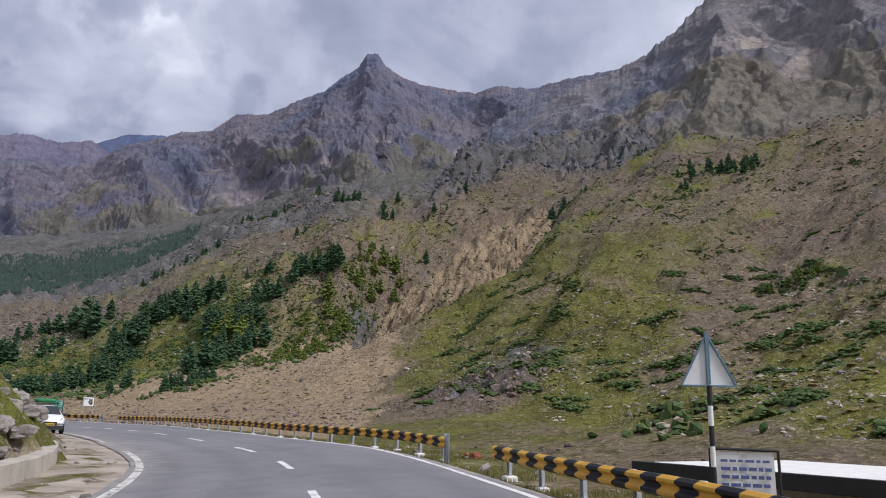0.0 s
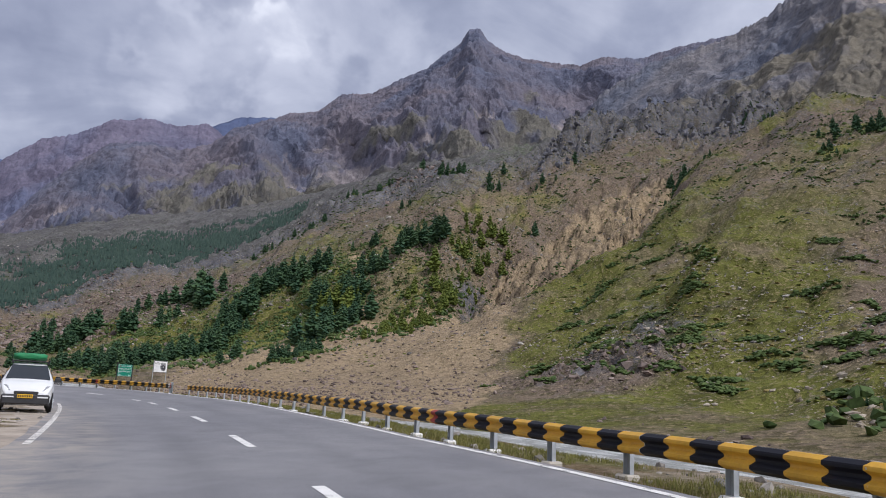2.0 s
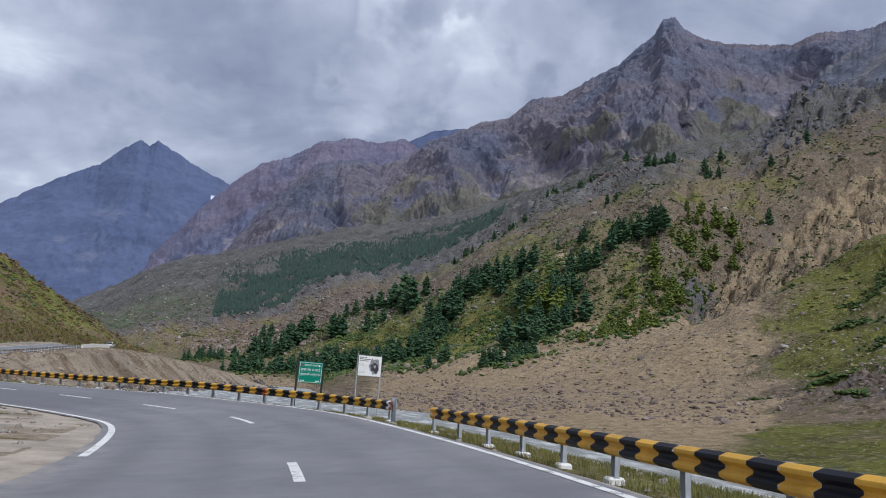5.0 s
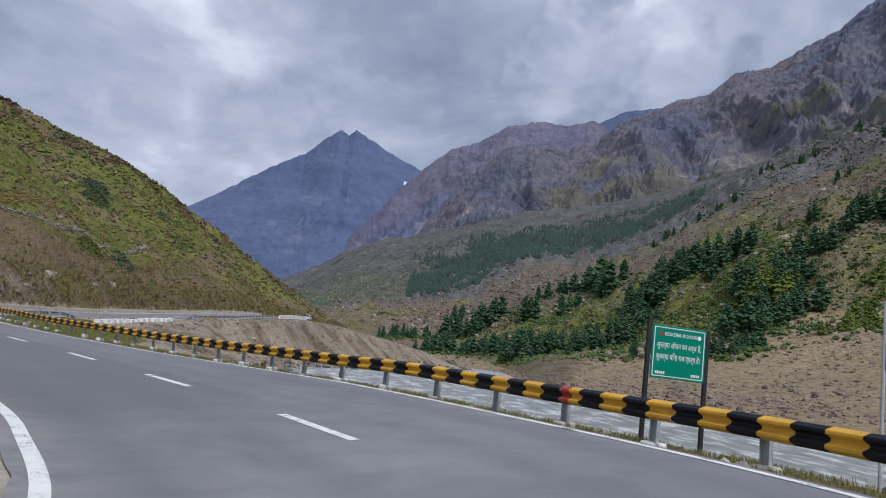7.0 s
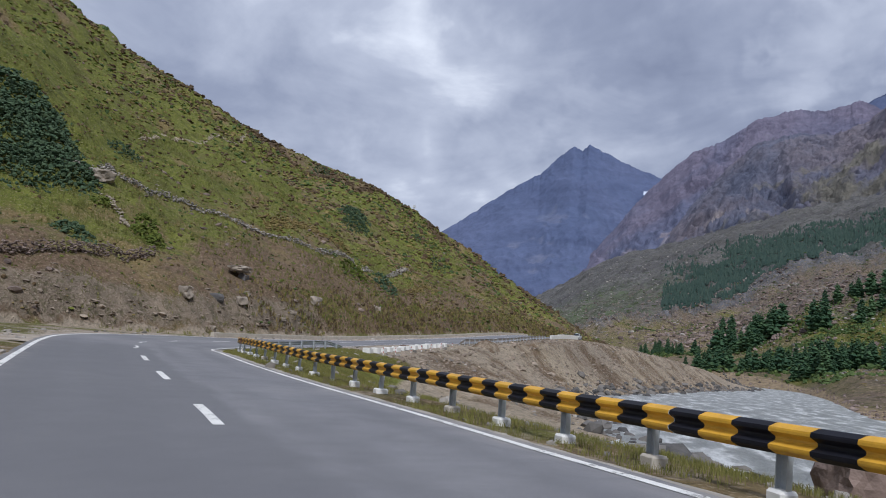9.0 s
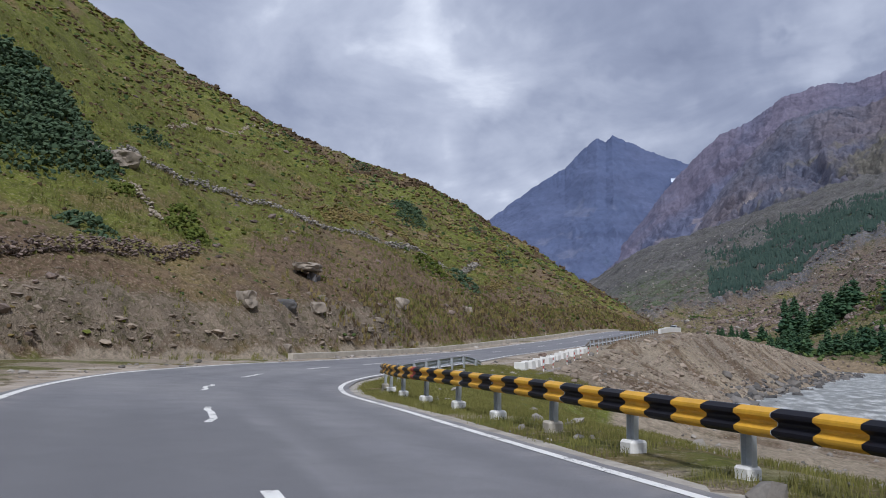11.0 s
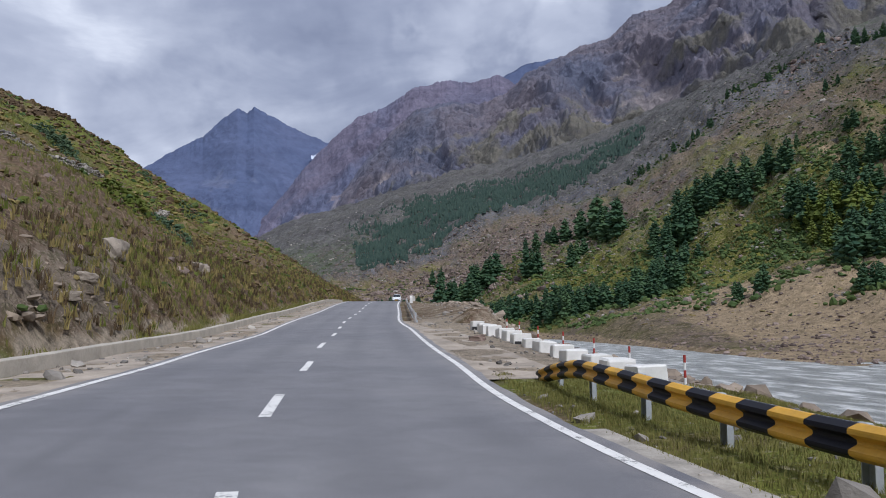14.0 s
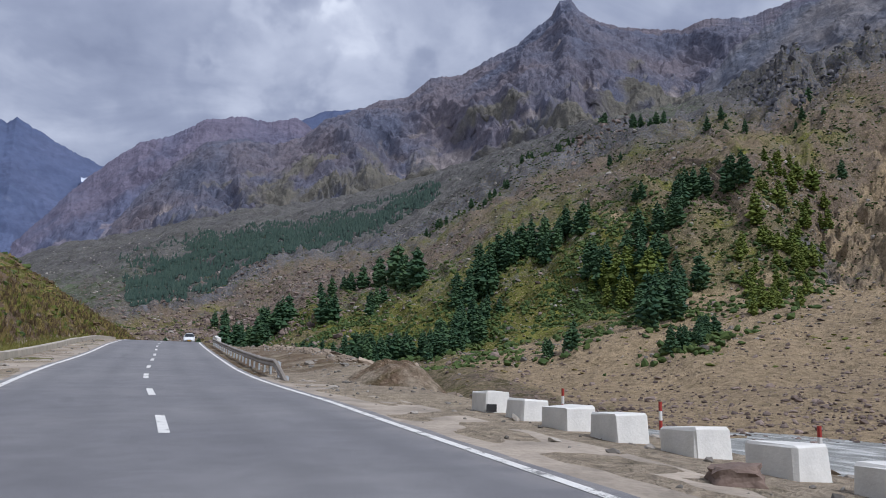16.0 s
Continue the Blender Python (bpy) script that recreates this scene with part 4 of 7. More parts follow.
# ---- mountains ----
def mountain(name, crest, foot, r_crest, r_foot, n_az, n_v, relief, mat, label, cov, notch=0.0, spur=520.0, shear=0.25):
    """A massif facing the valley: scree apron, gullied spurs, ragged crest, then down behind."""
    crest = np.array(crest, float).reshape(-1, 2)
    az = np.linspace(crest[0, 0], crest[-1, 0], n_az)
    cz = np.interp(az, crest[:, 0], crest[:, 1])
    jag = notch * (fbm(az * 1.3, az * 0 + 2.2, 5) + 0.6 * fbm(az * 5.0, az * 0 + 7.7, 4, 0.6))
    fz, rf = np.interp(az, *np.array(foot, float).reshape(-1, 2).T), np.interp(az, *np.array(r_foot, float).reshape(-1, 2).T)
    rc = np.interp(az, *np.array(r_crest, float).reshape(-1, 2).T)
    v = np.r_[np.linspace(0, 1, n_v), 1.05, 1.25]
    V, A = np.meshgrid(v, az)
    vc = np.clip(V, 0, 1)
    R = rf[:, None] + (rc - rf)[:, None] * V
    Z = fz[:, None] + (cz - fz)[:, None] * (0.62 * vc + 0.38 * vc ** 2.0)
    Z = np.where(V > 1, cz[:, None] - (V - 1) * 1400, Z) + jag[:, None] * np.clip(V, 0, 1) ** 14
    along = np.radians(A) * (0.5 * (rf + rc))[:, None]
    up = vc * np.hypot(rc - rf, cz - fz)[:, None]
    warp = fbm(along / 700 + 3, up / 700, 4)
    warp2 = fbm(along / 220 - 8, up / 300 + 2, 4)
    sx = along + shear * up + 150 * warp + 30 * warp2
    spurs = fbm(sx / spur, up / (spur * 4.0) + 0.3 * warp, 3, 0.42, ridged=True)
    ribs = fbm(sx / (spur * 0.27) + 0.5 * spurs, up / (spur * 0.55) + 0.5 * warp2, 5, 0.5, ridged=True)
    crags = fbm((along + 0.2 * up) / 42 + 0.5 * warp2, up / 60, 4, 0.55, ridged=True)
    top = np.clip((1 - V) / 0.25, 0, 1) ** 0.8
    face = smooth01((V - 0.10 + 0.12 * warp2) / 0.35)
    hold = top * (0.10 + 0.90 * face)
    R2 = R - relief * hold * 0.55 * spurs
    x, y = R2 * np.sin(np.radians(A)), R2 * np.cos(np.radians(A))
    Z = Z + relief * (hold * (0.30 * spurs + 0.20 * ribs) + 0.085 * crags * face * np.clip((1 - V) / 0.06, 0, 1) * smooth01((spurs + 0.5 * ribs + 0.5) / 0.8))
    rib = 0.6 * spurs + 0.5 * ribs
    grid_object(name, x, y, Z, mat, cov(A, vc, along, up, rib), label, "mountain")


def cov_far(A, V, s, u, rib):
    n = fbm(s / 300, u / 300, 4)
    chute = smooth01((-rib + 0.15 + 0.5 * n) / 0.5)
    return np.stack([0.20 + 0.3 * n + 0.35 * (1 - smooth01(V / 0.4)), 0.5 + 0.4 * n, 0.4 + 0 * n, 0.10 + 0.42 * chute * smooth01((0.9 - V) / 0.3) + 0.2 * n], -1)


def cov_ridge(A, V, s, u, rib):
    n, n2 = fbm(s / 320, u / 260, 5), fbm(s / 95 + 4, u / 180, 4)
    low = 1 - smooth01((V - 0.42 - 0.35 * n - 0.12 * n2) / 0.22)
    chute = smooth01((-rib + 0.10 + 0.35 * n2) / 0.28) * smooth01((0.86 - V - 0.2 * n) / 0.3)
    return np.stack([0.16 + 0.50 * low + 0.25 * n, 0.45 + 0.5 * n, 0.30 + 0.26 * V, 0.02 + 0.72 * chute * (1 - 0.45 * low) + 0.2 * n2], -1)


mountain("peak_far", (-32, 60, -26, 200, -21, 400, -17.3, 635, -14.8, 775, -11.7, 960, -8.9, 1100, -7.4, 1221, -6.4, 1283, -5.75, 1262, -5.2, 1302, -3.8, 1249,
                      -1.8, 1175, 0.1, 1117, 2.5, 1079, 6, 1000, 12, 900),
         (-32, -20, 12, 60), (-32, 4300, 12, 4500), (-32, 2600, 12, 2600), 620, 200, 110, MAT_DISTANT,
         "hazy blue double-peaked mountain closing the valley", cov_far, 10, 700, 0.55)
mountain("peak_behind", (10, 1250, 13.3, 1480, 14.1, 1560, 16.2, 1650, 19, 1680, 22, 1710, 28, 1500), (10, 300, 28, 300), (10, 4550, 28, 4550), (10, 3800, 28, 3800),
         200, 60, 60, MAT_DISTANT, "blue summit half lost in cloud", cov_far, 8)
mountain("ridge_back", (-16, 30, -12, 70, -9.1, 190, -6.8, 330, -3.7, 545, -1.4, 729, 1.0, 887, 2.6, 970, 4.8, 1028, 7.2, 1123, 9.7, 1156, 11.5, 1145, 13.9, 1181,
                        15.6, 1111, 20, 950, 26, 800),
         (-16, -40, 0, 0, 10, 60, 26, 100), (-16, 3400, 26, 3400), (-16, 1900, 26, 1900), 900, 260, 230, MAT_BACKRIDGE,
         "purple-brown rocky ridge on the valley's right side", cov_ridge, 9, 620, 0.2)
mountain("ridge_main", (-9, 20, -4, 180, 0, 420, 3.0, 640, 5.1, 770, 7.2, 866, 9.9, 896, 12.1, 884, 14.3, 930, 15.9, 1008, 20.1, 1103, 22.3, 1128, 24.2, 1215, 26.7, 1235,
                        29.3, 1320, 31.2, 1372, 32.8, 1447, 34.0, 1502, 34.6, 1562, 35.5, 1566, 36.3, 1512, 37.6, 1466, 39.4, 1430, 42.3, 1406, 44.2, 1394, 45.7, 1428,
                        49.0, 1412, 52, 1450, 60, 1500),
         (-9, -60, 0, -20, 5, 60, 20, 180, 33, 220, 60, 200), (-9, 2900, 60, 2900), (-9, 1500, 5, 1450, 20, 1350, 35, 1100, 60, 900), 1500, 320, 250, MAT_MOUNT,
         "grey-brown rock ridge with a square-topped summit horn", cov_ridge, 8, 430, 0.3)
mountain("ridge_right", (40, 500, 44, 620, 47, 715, 50.8, 777, 53.9, 798, 56.7, 815, 59.5, 856, 61.8, 903, 65, 985, 70, 1040, 78, 1060, 90, 1020, 110, 960, 135, 900),
         (40, 100, 52, 220, 80, 250, 135, 230), (40, 1600, 135, 1600), (40, 760, 52, 760, 80, 800, 135, 850), 1100, 240, 110, MAT_FLANK,
         "dark rocky mountain flank above scree chutes", cov_ridge, 9, 300, 0.2)


# ---- carriageway ----
def ribbon(name, i0, i1, o0, o1, up, mat, n_o=2, edge=None, label="", category="road", cover=None):
    """A strip of the road between two offsets and two stations."""
    ii = np.arange(i0, i1 + 1)
    oo = np.linspace(o0, o1, n_o)
    I, O = np.meshgrid(ii, oo, indexing="ij")
    if edge is not None:
        O = O + edge(I, O)
    X, Y = ROAD[I, 0] + ROAD_N[I, 0] * O, ROAD[I, 1] + ROAD_N[I, 1] * O
    Z = ROAD[I, 2] + BANK[I] * np.clip(O, -3.6, 3.6) + up
    return grid_object(name, X, Y, Z, mat, None if cover is None else cover(I, O), label, category)


def ragged(I, O):
    return np.where(np.abs(O) > 3.75, 0.08 * fbm(ROAD_S[I] / 1.7, O, 4) * np.sign(O), 0)


LAST = len(ROAD) - 1


def road_wear(I, O):
    """Darker wheel tracks, and dust blown in from the edges."""
    s = ROAD_S[I]
    track = sum(np.exp(-((O - c) / 0.34) ** 2) for c in (-2.75, -1.15, 1.15, 2.75)) * (0.30 + 0.35 * fbm(s / 9, O * 0.2, 3))
    edge = smooth01((np.abs(O) - 3.0) / 1.0)
    lay = np.exp(-((ROAD[I, 1] + 42) / 16) ** 2) * smooth01((-O - 1.6) / 2.2)
    dust = edge * (0.40 + 0.5 * fbm(s / 5, O * 0.3 + 3, 4)) + lay * (0.75 + 0.6 * fbm(s / 4, O + 3, 4))
    patch = smooth01((ROAD[I, 1] - 2) / 3) * (1 - smooth01((ROAD[I, 1] - 34) / 4)) * (1 - smooth01((O - 0.5 + 0.15 * fbm(s / 3, s * 0, 3)) / 0.12)) * 0.62
    skid = 0.55 * np.exp(-((O + 1.9 + 0.35 * np.sin(s / 5)) / 0.10) ** 2) * smooth01((fbm(s / 8, s * 0 + 4, 2) - 0.12) / 0.1)
    track = track + patch + skid
    return np.stack([np.clip(track, 0, 0.7), np.clip(dust, 0, 0.8), O * 0, O * 0 + 1], -1)


ribbon("road", 0, LAST, -3.86, 3.86, 0.0, MAT_ASPHALT, 41, ragged, "smooth dark grey two-lane mountain asphalt road", "road", road_wear)
HALF = 3.6


def line_piece(name, i0, i1, o, width, mat, up=0.006, wobble=0.0):
    def w(I, O):
        return wobble * fbm(ROAD_S[I] / 0.9, O * 0 + o, 3)
    return ribbon(name, i0, i1, o - width / 2, o + width / 2, up, mat, 2, w, "worn white road line painted on the asphalt", "road marking")


line_piece("edge_line", 0, LAST, HALF, 0.15, MAT_LINE)
line_piece("edge_line", 0, station(-50), -HALF, 0.20, MAT_LINE_WORN)
line_piece("edge_line", station(-45), station(-19), -HALF, 0.13, MAT_LINE_WORN)
line_piece("edge_line", station(-14), LAST, -HALF, 0.17, MAT_LINE)
# broken middle line: 3 m dashes
DASH_Y = [-78, -71.4, -64.8, -58.2, -51.8, -45.1, -37.9, -31.4, -24.9, -18.3, -5.4, 1.2, 6.6, 12.4, 18.3, 24.1, 29.7, 35.4, 41.7, 48.5, 55.2, 62.0, 68.9, 76.4, 84.4, 91.6]
while DASH_Y[-1] < 190:
    DASH_Y.append(DASH_Y[-1] + 7.0)
for y in DASH_Y:
    s0 = ROAD_S[station(y)] - 1.4
    a, b = int(np.searchsorted(ROAD_S, s0)), int(np.searchsorted(ROAD_S, s0 + 2.8))
    torn = 33 < ROAD[a, 1] < 52
    line_piece("centre_dash", a, b, 0.2 if y == -5.4 else 0.0, 0.16 if not torn else 0.12, MAT_LINE, 0.006, 0.22 if torn else 0.0)


def strip_on_ground(name, i0, i1, o0, o1, mat, label, up=0.0):
    ii = np.arange(i0, i1 + 1)
    oo = np.linspace(o0, o1, 8)
    I, O = np.meshgrid(ii, oo, indexing="ij")
    O = O + np.where(np.abs(O) > 4.3, 0.22 * fbm(ROAD_S[I] / 2.3, O, 4), 0)
    X, Y = ROAD[I, 0] + ROAD_N[I, 0] * O, ROAD[I, 1] + ROAD_N[I, 1] * O
    Z = ROAD[I, 2] + BANK[I] * np.clip(O, -3.6, 3.6) + up - 0.12 * smooth01((O - 3.95) / 0.7) * (1 - smooth01((Y - 5) / 25)) + 0.015 * fbm(X, Y, 3)
    return grid_object(name, X, Y, Z, mat, None, label, "pavement")


MAT_DUST = plain("dusty_gravel_margin", (0.37, 0.315, 0.255), 0.95, 0.0, 0.34, 0.9, 0.05)
MAT_GRIT = plain("broken_asphalt_grit", (0.36, 0.33, 0.285), 0.95, 0.0, 0.3, 2.2, 0.03)
strip_on_ground("pavement_left", station(-66), station(-20), -7.6, -3.6, MAT_DUST, "dusty gravel lay-by beside the road", -0.03)
strip_on_ground("pavement_inner", station(-19), station(8), -9.0, -3.6, MAT_DUST, "dusty bare earth on the inside of the bend", -0.03)
strip_on_ground("pavement_drain", station(62), LAST, -5.9, -3.6, MAT_DUST, "pale dusty concrete gutter under the low wall", -0.03)
strip_on_ground("pavement_turnout", station(34), station(61), -6.6, -3.6, MAT_DUST, "dusty gravel turnout", -0.03)
strip_on_ground("pavement_grit", station(-66), station(60), 3.6, 4.22, MAT_GRIT, "broken gritty asphalt edge", -0.03)
strip_on_ground("pavement_blocks", station(66), station(100), 3.6, 5.7, MAT_DUST, "pale dusty earth shoulder behind the edge line", -0.03)

# ---- guard rails ----
W_FRONT = [(0.0, 0.39), (0.022, 0.395), (0.078, 0.435), (0.083, 0.455), (0.083, 0.480), (0.030, 0.525), (0.026, 0.545), (0.030, 0.565), (0.083, 0.610),
           (0.083, 0.635), (0.078, 0.655), (0.022, 0.695), (0.0, 0.70)]


def rail_line(y0, y1, off):
    i0, i1 = station(y0), station(y1)
    side = {i: off + float(np.interp(ROAD[i, 1], [-56, -46, -28, -12, 0, 14, 44, 60], [0.0, -0.2, -0.2, 0.0, 0.05, 0.2, 0.3, 0.2])) for i in range(i0, i1 + 1)}
    return [on_road(i, side[i], float(np.interp(ROAD[i, 1], [-60, 0, 20, 44, 50, 56, 66], [-0.13, -0.12, 0.0, 0.07, -0.22, -0.20, -0.10]))) for i in range(i0, i1 + 1)]


def resample(pts, step):
    p = np.array([tuple(v) for v in pts])
    s = np.r_[0, np.cumsum(np.linalg.norm(np.diff(p, axis=0), axis=1))]
    t = np.linspace(0, s[-1], max(2, int(round(s[-1] / step)) + 1))
    return np.stack([np.interp(t, s, p[:, k]) for k in range(3)], -1), t


def guard_rail(pts, label, striped=True, footings=True, end_plates=(False, False), flare=None, seed=0, repainted=()):
    """W-beam panels of four metres on steel posts, the front towards the left of its run."""
    rnd = random.Random(seed)
    root = thing("guard_rail", Matrix.Translation(pts[0]), label, "guard rail", "guard rails along the river")
    base = Matrix.Translation(pts[0]).inverted()
    c, t = resample(pts, 0.25)
    c[:, 2] += 0.03 * fbm(t / 6 + seed, t * 0, 3)
    if flare:
        c = flare(c, t)
    d = np.gradient(c[:, :2], axis=0)
    d /= np.linalg.norm(d, axis=1)[:, None]
    left = np.stack([-d[:, 1], d[:, 0]], -1)
    prof = [(a + 0.09, h + 0.02) for a, h in W_FRONT] + [(a + 0.084, h + 0.02) for a, h in W_FRONT[::-1]]
    n_p, n_f = len(prof), len(W_FRONT)
    k = 0
    while k < len(c) - 1:
        e = min(k + 16, len(c) - 1)
        verts, faces, idx = [], [], []
        for j in range(k, e + 1):
            over = 0.005 if j == k and k else 0.0
            for a, h in prof:
                sh = -0.75 * (0.13 - a) if 0 < j < len(c) - 1 else 0.0
                verts.append((c[j, 0] + left[j, 0] * (a + over) + d[j, 0] * sh, c[j, 1] + left[j, 1] * (a + over) + d[j, 1] * sh, c[j, 2] + h))
        for j in range(e - k):
            dark = int((k + j) // 2) % 2 == 1
            for q in range(n_p):
                q2 = (q + 1) % n_p
                faces.append((j * n_p + q, j * n_p + q2, (j + 1) * n_p + q2, (j + 1) * n_p + q))
                front = q < n_f - 1
                patch = dict(repainted).get(k + j)
                idx.append((patch if patch else 1 if dark else 0) if front and striped else 2)
        faces.append(tuple(range(n_p)))
        faces.append(tuple((e - k) * n_p + q for q in range(n_p))[::-1])
        idx += [2, 2]
        me = raw_mesh("beam_panel", verts, faces, [MAT_YELLOW, MAT_BLACK, MAT_GALV if striped else MAT_DULL, MAT_RED, MAT_WHITE], idx)
        ob = new("beam_panel", me)
        ob.parent, ob.matrix_parent_inverse = root, base
        k = e
    # posts
    post_me = None
    for j in range(2, len(c), 8):
        yaw = math.atan2(d[j, 1], d[j, 0])
        where = pose(c[j, 0], c[j, 1], c[j, 2] - 0.35, rnd.uniform(-1.5, 1.5), rnd.uniform(-1.5, 1.5), math.degrees(yaw) + rnd.uniform(-4, 4))
        if post_me is None:
            bm = bmesh.new()
            for dx, sx, sy, yy in ((0, 0.15, 0.008, -0.035), (-0.071, 0.008, 0.075, 0.0), (0.071, 0.008, 0.075, 0.0)):
                box(bm, dx, yy - 0.0, 0.52, sx, sy, 1.04)
            box(bm, 0, 0.055, 0.92, 0.12, 0.075, 0.30, 0.008)
            for zz in (0.84, 1.0):
                cyl(bm, (0.0, 0.04, zz), (0.0, 0.17, zz), 0.012, n=6)
            ob = part("post", bm, MAT_GALV, root)
            post_me = ob.data
        else:
            ob = new("post", post_me)
            ob.parent = root
        ob.matrix_parent_inverse = base
        ob.matrix_basis = where
        if footings and rnd.random() < 0.93:
            bm = bmesh.new()
            s = rnd.uniform(0.23, 0.31)
            box(bm, rnd.uniform(-0.04, 0.04), 0, 0.27, s, s * rnd.uniform(0.85, 1.1), rnd.uniform(0.28, 0.38), 0.03)
            f = part("footing", bm, MAT_WHITEWASH if rnd.random() < 0.8 else MAT_CONC, ob, "chipped whitewashed concrete footing")
    for flag, j in ((end_plates[0], 0), (end_plates[1], len(c) - 1)):
        if flag:
            bm = bmesh.new()
            yaw = math.degrees(math.atan2(d[j, 1], d[j, 0]))
            box(bm, 0, 0.05, 0.40, 0.16, 0.012, 0.86, 0.004)
            box(bm, -0.08, 0.09, 0.40, 0.012, 0.09, 0.86)
            box(bm, 0.08, 0.09, 0.40, 0.012, 0.09, 0.86)
            box(bm, 0.16 if j else -0.16, 0.09, 0.40, 0.14, 0.012, 0.84, 0.004)
            ob = part("end_post", bm, MAT_GALV, root, "broad galvanised end post")
            ob.matrix_parent_inverse = base
            ob.matrix_basis = pose(c[j, 0], c[j, 1], c[j, 2], 0, 0, yaw)
    return root


RAIL_OFF = 4.68
guard_rail(rail_line(-91.55, -60.8, RAIL_OFF), "black and yellow striped guard rail with open rounded end", seed=1)
guard_rail(rail_line(-57.6, -9.6, RAIL_OFF), "long black and yellow striped guard rail on steel posts", end_plates=(True, False), seed=2, repainted=((60, 3),))
guard_rail(rail_line(-6.3, 44.7, RAIL_OFF), "long black and yellow striped guard rail curving round the bend", end_plates=(True, False), seed=3, repainted=((0, 3), (1, 4), (41, 3), (236, 3)))


def drooping(c, t):
    """The far end sinks and turns into the ground."""
    k = np.clip((t - (t[-1] - 3.0)) / 3.0, 0, 1)
    c = c.copy()
    c[:, 2] -= 0.46 * k ** 1.4
    return c


guard_rail(rail_line(51.2, 66.2, RAIL_OFF + 0.15), "battered black and yellow striped guard rail with bent sinking end", end_plates=(True, False), flare=drooping, seed=4)


def rising(c, t):
    k = np.clip(1 - t / 3.0, 0, 1)
    c = c.copy()
    c[:, 2] -= 0.62 * k ** 1.3
    return c


guard_rail(rail_line(97.5, 142, RAIL_OFF - 0.2), "dull galvanised guard rail with its end turned down", striped=False, footings=False, flare=rising, seed=5)


# ---- signs ----
def text_mesh(body, size, mat, parent, where, name="lettering", align="CENTER"):
    cu = bpy.data.curves.new(name, "FONT")
    cu.body, cu.size, cu.align_x, cu.align_y = body, size, align, "CENTER"
    cu.extrude = 0.001
    tmp = bpy.data.objects.new("tmp", cu)
    scene.collection.objects.link(tmp)
    me = bpy.data.meshes.new_from_object(tmp.evaluated_get(bpy.context.evaluated_depsgraph_get()))
    bpy.data.objects.remove(tmp)
    bpy.data.curves.remove(cu)
    me.materials.append(mat) if not me.materials else None
    me.materials[0] = mat
    ob = new(name, me)
    ob.parent = parent
    ob.matrix_basis = where
    return ob


def facing(x, y, z, nx, ny, tilt=0.0):
    """A frame whose +y faces along (nx, ny); its x runs to the right for one who looks at that face... seen from the front."""
    yaw = math.degrees(math.atan2(-nx, ny))
    return pose(x, y, z, 0, tilt, yaw)


def green_sign():
    ground_z = NEAR.at(14.4, 3.5)
    root = thing("road_sign", pose(14.32, 3.42, ground_z - 0.1, 0, 0, 14.0), "green highway board with white Hindi lettering on black posts", "road sign")
    zt = 2.13 - ground_z + 0.1
    bm = bmesh.new()
    box(bm, 0, 0, zt - 0.46, 1.10, 0.02, 0.92, 0.006)
    board = part("board", bm, MAT_GREEN_SIGN, root, "green reflective board")
    bm = bmesh.new()
    for cx, cz, sx, sz in ((0, 0.42, 1.02, 0.014), (0, -0.42, 1.02, 0.014), (-0.51, 0, 0.014, 0.84), (0.51, 0, 0.014, 0.84)):
        box(bm, cx, -0.012, zt - 0.46 + cz, sx, 0.004, sz)
    part("border", bm, MAT_WHITE, board, "thin white border")
    for sx, dz in ((-0.60, 0.14), (0.60, 0.02)):
        bm = bmesh.new()
        box(bm, sx, 0.03, (zt + dz) / 2 - 0.15, 0.075, 0.06, zt + dz + 0.3, 0.006)
        part("post", bm, MAT_BLACK_MATT, root, "black painted square post")
    up = pose(0, 0, 0, 90, 0, 0)
    y = -0.0125
    for body, size, dz, dx in (("BORDER ROADS", 0.088, 0.31, 0.02), ("सुरक्षा जीवन का अर्थ है,", 0.135, 0.11, 0), ("सुरक्षा बिना सब व्यर्थ है।", 0.135, -0.09, 0)):
        t = text_mesh(body, size, MAT_WHITE, board, Matrix.Translation((dx, y, zt - 0.46 + dz)) @ up)
        w = max((v.co.x for v in t.data.vertices), default=0) - min((v.co.x for v in t.data.vertices), default=0)
        if w > 0.94 or (size > 0.1 and w > 0.2):
            t.scale = (0.90 / w, 1, 1)
    for sx, col in ((-0.38, MAT_RED), (0.40, MAT_WHITE)):
        bm = bmesh.new()
        cyl(bm, (sx, -0.011, zt - 0.15), (sx, -0.015, zt - 0.15), 0.04, n=12)
        part("emblem", bm, col, board, "small round emblem")
    for sx, w in ((-0.36, 0.20), (0.36, 0.18)):
        bm = bmesh.new()
        for q in range(5):
            box(bm, sx - w / 2 + w * (q + 0.5) / 5, -0.0125, zt - 0.82, w / 7, 0.003, 0.045)
        part("small_print", bm, MAT_WHITE, board)


